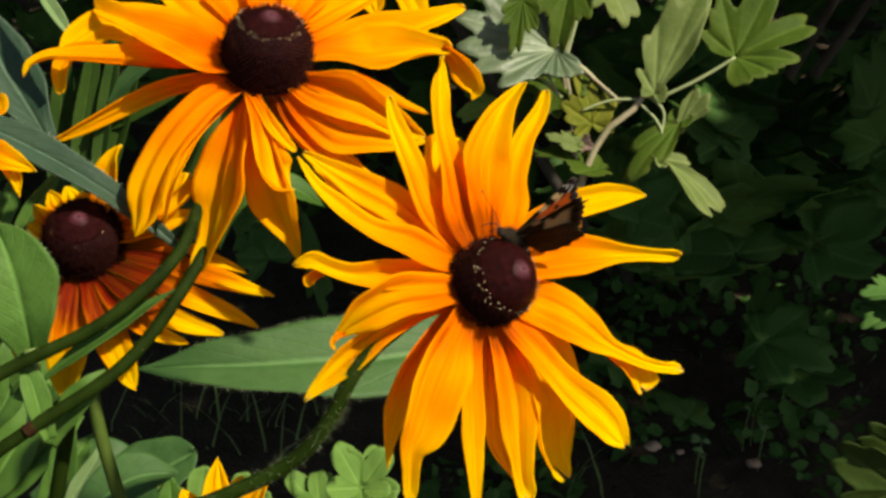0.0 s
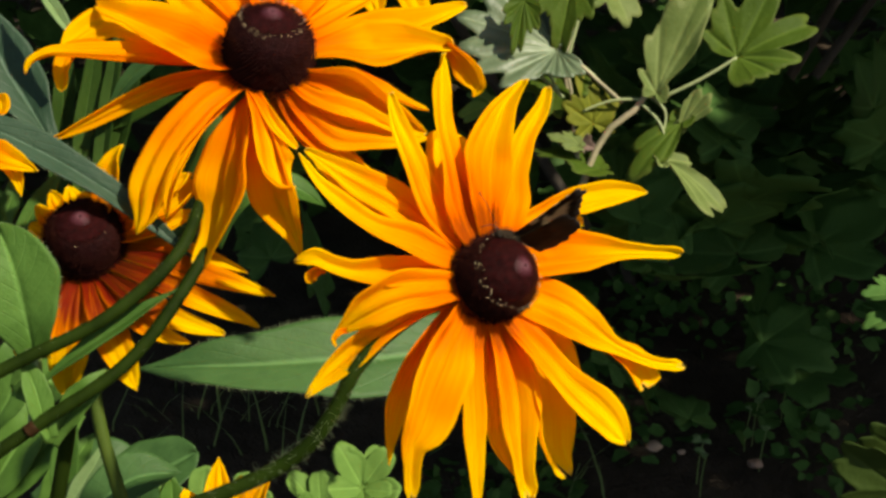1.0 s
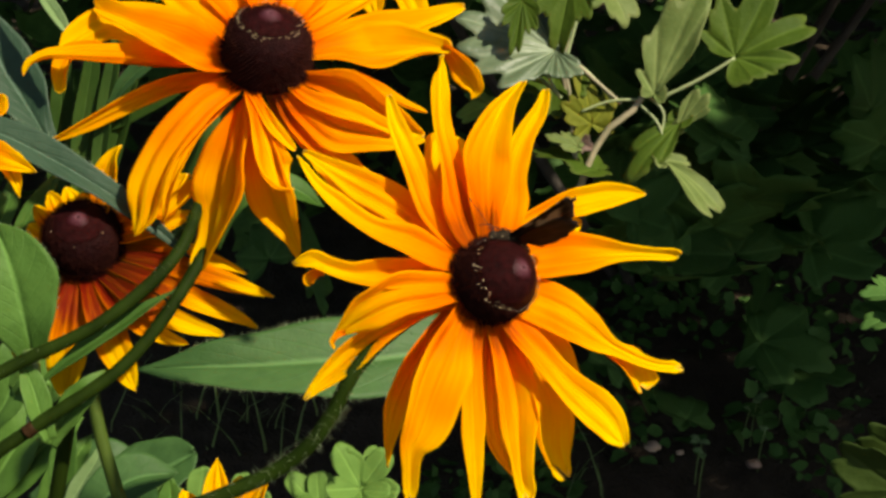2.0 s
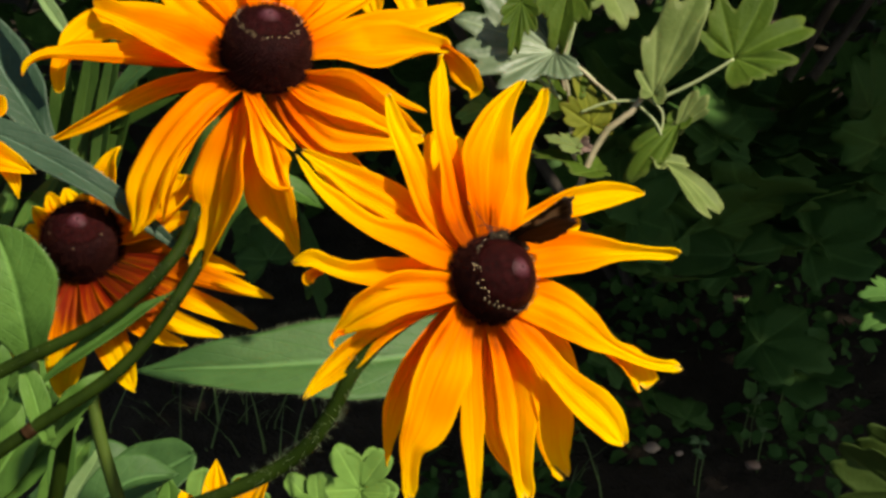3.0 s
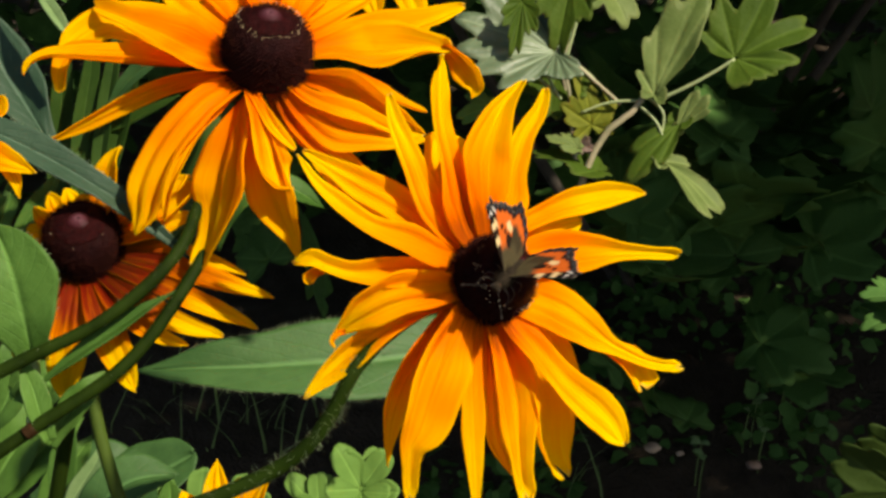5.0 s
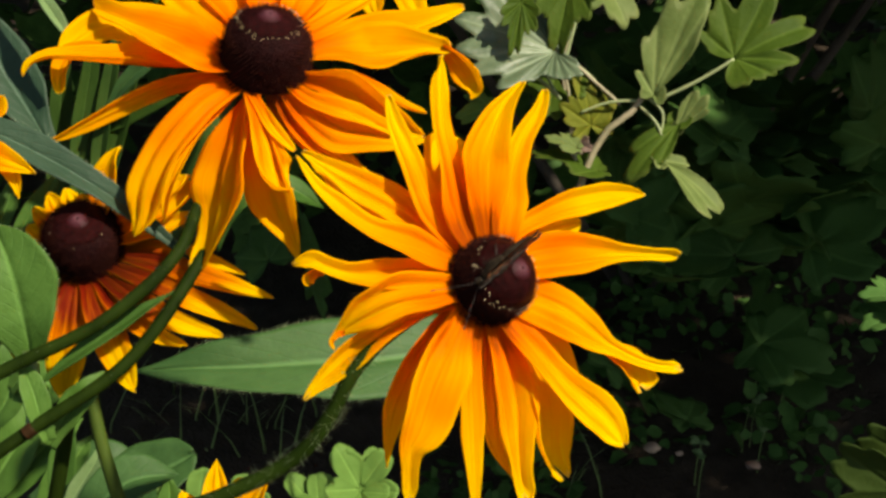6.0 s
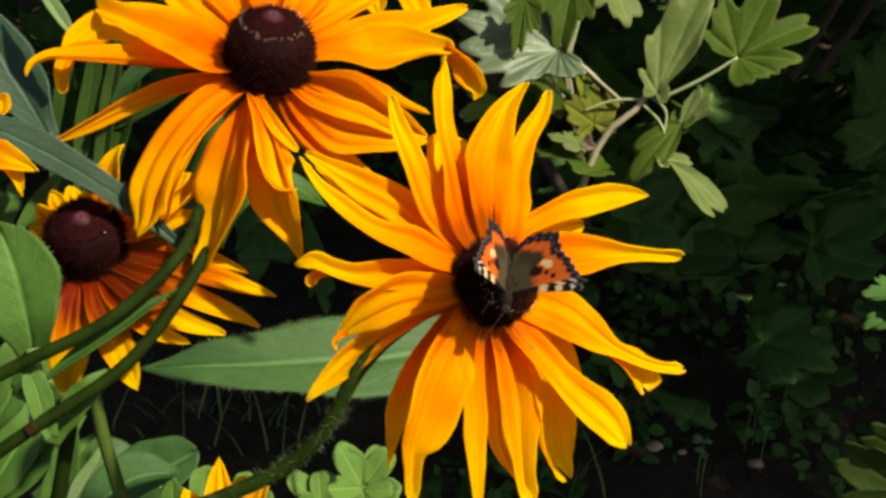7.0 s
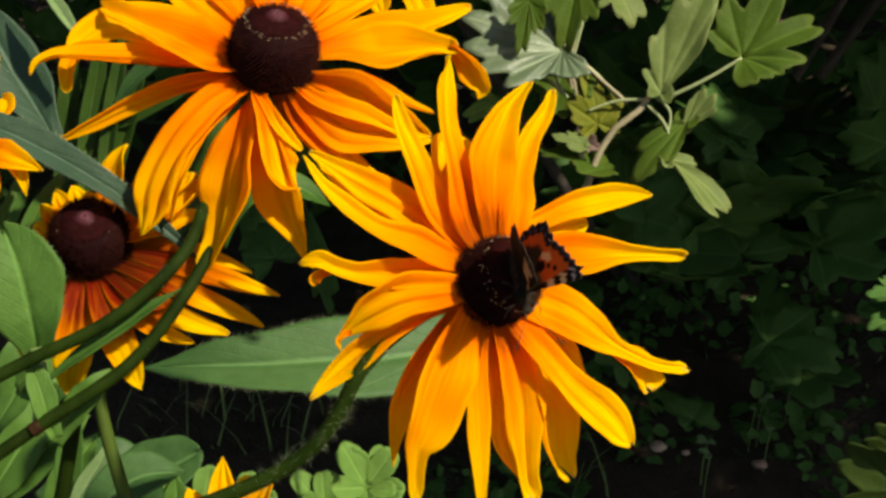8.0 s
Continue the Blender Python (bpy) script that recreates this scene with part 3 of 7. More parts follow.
MAIN_AXIS = (0.603, -0.5428, 0.5846)
main_flower = coneflower(
    "coneflower", "open golden-orange coneflower with long drooping petals", (-0.095, 0.27, 0.0), (0.0113, 0.3052, 0.6884), MAIN_AXIS, 0.0104, 0.0142,
    [(-0.095, 0.27, -0.03), (-0.09, 0.275, 0.35), (-0.0662, 0.2794, 0.6356), (-0.0544, 0.2808, 0.6404), (-0.0426, 0.2825, 0.6459), (-0.0337, 0.2832, 0.6534), (-0.0275, 0.2856, 0.6622), (-0.0226, 0.2887, 0.6712), (-0.0163, 0.2943, 0.6765), (-0.0079, 0.3026, 0.6794), (0.0038, 0.3101, 0.6827)], 0.0019,
    [
        ([(0.0067, 0.3071, 0.6921), (0.0009, 0.3049, 0.6955), (-0.0083, 0.3015, 0.702), (-0.0179, 0.2981, 0.7079), (-0.0256, 0.2967, 0.7151), (-0.0309, 0.299, 0.7195), (-0.0353, 0.3022, 0.7255)], 0.01, dict(cup=0.12, roof=-0.16, crease=0.35, ridge=0.05, twist=0, outline=((0.0, 2.3, 2.3), (0.13, 3.5, 3.2), (0.33, 4.6, 4.3), (0.54, 3.6, 3.2), (0.73, 3.1, 2.8), (0.86, 1.9, 1.6), (1.0, 0.7, 0.7)))),
        ([(0.0066, 0.3112, 0.6932), (-0.0035, 0.3112, 0.7012), (-0.0121, 0.3116, 0.708), (-0.0206, 0.3124, 0.7127), (-0.0291, 0.3136, 0.7173), (-0.0353, 0.3145, 0.7209)], 0.01, dict(cup=0.12, roof=0.1, crease=-0.1, twist=0, outline=((0.0, 2.7, 2.7), (0.25, 5.3, 4.9), (0.47, 5.9, 5.2), (0.66, 4.8, 4.1), (0.86, 2.3, 2.0), (1.0, 0.7, 0.7)))),
        ([(0.0074, 0.3084, 0.6945), (0.003, 0.3089, 0.6984), (-0.0026, 0.3105, 0.7065), (-0.0067, 0.3137, 0.716), (-0.0096, 0.3166, 0.7225), (-0.0123, 0.3209, 0.7269), (-0.014, 0.3259, 0.7316)], 0.01, dict(roof=0.16, crease=-0.35, cup=0.1, twist=0, outline=((0.0, 1.8, 1.8), (0.12, 2.6, 2.6), (0.33, 4.8, 4.6), (0.55, 3.8, 3.6), (0.71, 3.1, 2.9), (0.85, 2.1, 1.9), (1.0, 0.6, 0.7)))),
        ([(0.0088, 0.3074, 0.6959), (0.0058, 0.3098, 0.702), (0.0037, 0.3125, 0.7087), (0.0016, 0.3168, 0.7177), (-0.0003, 0.3208, 0.7254), (-0.0007, 0.3263, 0.7324), (-0.0007, 0.3292, 0.7356), (-0.0006, 0.3305, 0.737), (-0.0004, 0.333, 0.7397)], 0.01, dict(roof=0.12, crease=-0.25, cup=0.1, notch=0.01, twist=0, outline=((0.0, 2.3, 2.3), (0.14, 4.7, 3.9), (0.28, 5.4, 5.6), (0.47, 4.4, 4.6), (0.64, 4.1, 4.1), (0.81, 3.5, 3.5), (0.89, 2.5, 2.2), (0.93, 0.8, 1.6), (1.0, 0.4, 0.7)))),
        ([(0.0083, 0.3141, 0.6923), (0.0024, 0.3229, 0.7069), (0.0009, 0.3325, 0.7185)], 0.021, dict(tip=0.6)),
        ([(0.012, 0.3105, 0.6942), (0.0113, 0.3138, 0.7024), (0.0106, 0.3168, 0.7098), (0.0106, 0.3204, 0.7161), (0.0128, 0.3244, 0.7226), (0.016, 0.3297, 0.7275), (0.0188, 0.3329, 0.7301), (0.0211, 0.3351, 0.7318)], 0.01, dict(cup=0.16, roof=0.06, crease=0.3, twist=0, outline=((0.0, 2.8, 2.8), (0.18, 5.1, 4.7), (0.35, 6.6, 6.2), (0.5, 7.9, 7.7), (0.66, 5.4, 4.9), (0.82, 2.6, 2.3), (0.93, 1.2, 1.0), (1.0, 0.5, 0.5)))),
        ([(0.0153, 0.3136, 0.6936), (0.0161, 0.3168, 0.6984), (0.0171, 0.321, 0.7045), (0.0181, 0.3255, 0.7106), (0.0205, 0.3305, 0.7165), (0.0248, 0.337, 0.7218), (0.0276, 0.3434, 0.7264)], 0.01, dict(cup=0.2, roof=0.1, crease=0.3, twist=0, outline=((0.0, 3.0, 3.0), (0.12, 4.9, 4.9), (0.29, 6.0, 6.0), (0.45, 4.0, 4.0), (0.62, 2.9, 2.9), (0.82, 2.1, 2.1), (1.0, 0.7, 0.7)))),
        ([(0.0152, 0.3138, 0.6918), (0.0199, 0.3207, 0.6956), (0.0266, 0.3261, 0.697), (0.0362, 0.3325, 0.6978), (0.0443, 0.3371, 0.6974), (0.0513, 0.3405, 0.6965), (0.0567, 0.3428, 0.6952)], 0.01, dict(cup=0.14, roof=-0.1, crease=0.1, twist=0, outline=((0.0, 1.6, 1.6), (0.17, 2.3, 2.2), (0.34, 2.9, 2.7), (0.56, 4.0, 4.2), (0.74, 3.7, 3.6), (0.89, 2.2, 2.2), (1.0, 0.6, 0.8)))),
        ([(0.0157, 0.3169, 0.6891), (0.0267, 0.3266, 0.6908), (0.0333, 0.3317, 0.6903), (0.0383, 0.3356, 0.6902)], 0.01, dict(cup=0.12, twist=0, outline=((0.0, 1.5, 1.5), (0.5, 2.7, 2.7), (0.78, 2.6, 2.6), (1.0, 1.8, 1.6)))),
        ([(0.0148, 0.3106, 0.6901), (0.0293, 0.3178, 0.6887), (0.0454, 0.3263, 0.6855), (0.066, 0.3347, 0.6801)], 0.012, dict(cup=0.15, roll=8, twist=-5, outline=((0, 4.2, 4.2), (0.25, 7.0, 5.8), (0.4, 6.2, 5.4), (0.52, 4.2, 4.2), (0.66, 2.0, 2.6), (0.85, 1.2, 1.7), (1, 1.4, 1.3)))),
        ([(0.0148, 0.3075, 0.6842), (0.0322, 0.3097, 0.6756), (0.0472, 0.3106, 0.6645), (0.0561, 0.3122, 0.6591), (0.0659, 0.3159, 0.6553)], 0.0148, dict(cup=0.14, twist=-8, notch=0.05, outline=((0, 4, 4), (0.18, 6.6, 6.6), (0.35, 7.6, 7.2), (0.48, 5.8, 6), (0.6, 2.2, 3), (0.8, 1.7, 1.9), (0.93, 1.5, 1.6), (1, 2.4, 2.2)))),
        ([(0.042, 0.312, 0.665), (0.0488, 0.312, 0.6607), (0.0526, 0.3118, 0.6561), (0.0546, 0.3103, 0.6512)], 0.008, dict(cup=0.3, notch=0.09, twist=5, outline=((0, 1.8, 1.8), (0.4, 3.6, 3.4), (0.7, 4.6, 4.4), (1, 4.6, 4.2)))),
        ([(0.0139, 0.3048, 0.6834), (0.0191, 0.3013, 0.6768), (0.0257, 0.2978, 0.6701), (0.0324, 0.2954, 0.663), (0.0392, 0.2945, 0.6565), (0.0448, 0.2951, 0.6498), (0.0483, 0.2953, 0.6442)], 0.01, dict(cup=0.16, roof=0.08, crease=0.4, twist=0, outline=((0.0, 3.1, 3.1), (0.17, 3.8, 3.8), (0.35, 4.3, 4.3), (0.54, 5.0, 4.8), (0.72, 6.1, 5.7), (0.88, 4.9, 4.6), (1.0, 1.6, 2.0)))),
        ([(0.0149, 0.3087, 0.6801), (0.0281, 0.3101, 0.6679), (0.0365, 0.3095, 0.6539)], 0.0085, dict(tip=0.2)),
        ([(0.014, 0.3067, 0.6806), (0.0236, 0.3013, 0.6629), (0.0266, 0.2987, 0.654), (0.0274, 0.2967, 0.6454), (0.0298, 0.2969, 0.6378), (0.0336, 0.2975, 0.6315)], 0.01, dict(cup=0.35, roof=-0.14, crease=0.1, notch=0.12, wave=0.06, twist=0, outline=((0.0, 2.8, 2.8), (0.38, 4.7, 4.7), (0.56, 6.0, 6.0), (0.72, 5.8, 5.8), (0.87, 3.4, 3.4), (1.0, 1.8, 2.8)))),
        ([(0.0123, 0.3037, 0.6815), (0.0144, 0.2991, 0.6748), (0.0173, 0.2938, 0.6661), (0.0187, 0.2916, 0.6589), (0.0193, 0.2898, 0.6527), (0.0198, 0.2893, 0.6462), (0.0205, 0.2887, 0.6394), (0.0222, 0.2879, 0.6303)], 0.01, dict(cup=0.2, roof=0.1, crease=0.2, notch=0.08, ridge=0.07, twist=0, outline=((0.0, 2.7, 2.7), (0.15, 4.1, 4.1), (0.34, 6.3, 6.3), (0.48, 6.5, 6.5), (0.59, 5.7, 5.7), (0.71, 4.0, 3.8), (0.83, 2.8, 3.2), (1.0, 2.8, 3.4)))),
        ([(0.0116, 0.3086, 0.6779), (0.0132, 0.3022, 0.6659), (0.0138, 0.2977, 0.6565), (0.0146, 0.2944, 0.648), (0.0171, 0.2934, 0.6395), (0.0186, 0.293, 0.6357)], 0.01, dict(cup=0.25, roof=0.1, crease=-0.2, twist=0, outline=((0.0, 2.4, 2.4), (0.3, 4.0, 4.0), (0.52, 4.8, 4.8), (0.72, 4.5, 5.1), (0.91, 1.6, 2.0), (1.0, 0.7, 0.7)))),
        ([(0.0096, 0.302, 0.6825), (0.0081, 0.2944, 0.6743), (0.0073, 0.2881, 0.6665), (0.0077, 0.2849, 0.6583), (0.0081, 0.2819, 0.6481), (0.0085, 0.2796, 0.6362)], 0.01, dict(cup=0.14, roof=0.12, crease=0.25, twist=0, outline=((0.0, 2.2, 2.2), (0.21, 2.3, 2.3), (0.4, 3.3, 3.5), (0.57, 3.5, 3.5), (0.77, 2.8, 2.8), (1.0, 1.2, 1.3)))),
        ([(0.0068, 0.3009, 0.6848), (0.004, 0.2934, 0.6816), (0.0006, 0.2851, 0.6774), (-0.0022, 0.2799, 0.672), (-0.0044, 0.2768, 0.6661), (-0.0057, 0.2753, 0.6626), (-0.0077, 0.2744, 0.6586), (-0.0083, 0.2739, 0.6524), (-0.0085, 0.273, 0.6429)], 0.01, dict(cup=0.2, roof=0.05, crease=0.2, notch=0.06, twist=0, outline=((0.0, 3.0, 3.0), (0.15, 4.5, 4.2), (0.32, 7.6, 7.4), (0.46, 7.6, 7.6), (0.58, 7.3, 7.2), (0.65, 6.2, 6.2), (0.73, 3.3, 3.3), (0.83, 2.0, 2.0), (1.0, 1.7, 1.8)))),
        ([(0.0066, 0.3065, 0.6824), (-0.0028, 0.3008, 0.6746), (-0.0082, 0.297, 0.6666), (-0.0119, 0.2945, 0.6578), (-0.014, 0.2936, 0.6485), (-0.0147, 0.2926, 0.6393)], 0.01, dict(cup=0.2, twist=0, outline=((0.0, 2.2, 2.2), (0.26, 4.2, 3.5), (0.45, 4.9, 4.7), (0.64, 5.0, 4.8), (0.82, 2.7, 2.5), (1.0, 0.8, 0.8)))),
        ([(0.0065, 0.3027, 0.6881), (-0.0027, 0.2958, 0.6914), (-0.0115, 0.2925, 0.6917), (-0.0188, 0.2913, 0.6881), (-0.0238, 0.2915, 0.6839), (-0.0278, 0.2917, 0.68)], 0.01, dict(cup=0.2, roof=0.07, crease=0.2, twist=0, outline=((0.0, 2.4, 2.4), (0.29, 4.7, 4.7), (0.51, 5.9, 5.6), (0.71, 5.1, 4.7), (0.87, 2.4, 2.4), (1.0, 0.7, 0.8)))),
        ([(0.0038, 0.3047, 0.6833), (-0.007, 0.2969, 0.6842), (-0.0159, 0.2937, 0.6806), (-0.024, 0.2907, 0.6753), (-0.0304, 0.2875, 0.6703), (-0.0349, 0.2848, 0.666)], 0.01, dict(cup=0.3, roof=0.1, crease=0.25, notch=0.08, twist=0, outline=((0.0, 1.8, 1.8), (0.27, 2.4, 2.4), (0.48, 3.2, 3.2), (0.68, 3.8, 3.5), (0.86, 2.5, 2.2), (1.0, 0.6, 0.7)))),
        ([(0.0067, 0.3066, 0.6889), (-0.0063, 0.3009, 0.6931), (-0.0147, 0.2973, 0.6946), (-0.023, 0.2953, 0.6961), (-0.0284, 0.2949, 0.698), (-0.0326, 0.2954, 0.6993), (-0.0369, 0.2959, 0.6987)], 0.01, dict(cup=0.35, roof=-0.16, crease=-0.35, notch=0.05, wave=0.06, twist=0, outline=((0.0, 2.1, 2.1), (0.31, 3.8, 3.5), (0.51, 3.8, 4.1), (0.69, 2.5, 2.5), (0.82, 1.9, 2.6), (0.91, 1.6, 2.9), (1.0, 0.6, 0.8)))),
        ([(-0.0292, 0.2951, 0.6972), (-0.0319, 0.295, 0.6963), (-0.0334, 0.2952, 0.6946), (-0.0329, 0.2952, 0.6932)], 0.01, dict(cup=0.4, twist=0, outline=((0.0, 1.1, 1.1), (0.43, 1.3, 1.4), (0.77, 1.4, 1.8), (1.0, 0.5, 0.6)))),
        ([(-0.024, 0.2871, 0.6842), (-0.0259, 0.2852, 0.685), (-0.0271, 0.2845, 0.6836), (-0.0264, 0.2844, 0.6813)], 0.01, dict(cup=0.4, twist=0, outline=((0.0, 0.7, 0.7), (0.38, 0.8, 0.8), (0.66, 0.8, 1.0), (1.0, 0.3, 0.5)))),
        ([(0.0107, 0.3095, 0.6774), (0.0117, 0.3067, 0.6665), (0.0124, 0.3051, 0.6569), (0.0134, 0.3038, 0.6496)], 0.01, dict(cup=0.2, twist=0, outline=((0.0, 2.5, 2.5), (0.39, 4.2, 4.2), (0.74, 4.2, 4.2), (1.0, 1.1, 1.1)))),
        ([(0.0062, 0.3123, 0.6911), (-0.005, 0.3121, 0.6983), (-0.0136, 0.313, 0.7028), (-0.0208, 0.3144, 0.7071), (-0.0278, 0.3164, 0.7119), (-0.0335, 0.3184, 0.7164)], 0.01, dict(cup=0.12, roof=0.08, crease=0.3, twist=0, outline=((0.0, 1.7, 1.7), (0.28, 3.1, 3.1), (0.48, 3.8, 3.8), (0.66, 3.9, 3.9), (0.84, 2.4, 2.4), (1.0, 0.6, 0.6)))),
    ], GOLD, 1, 520, 0.0029)

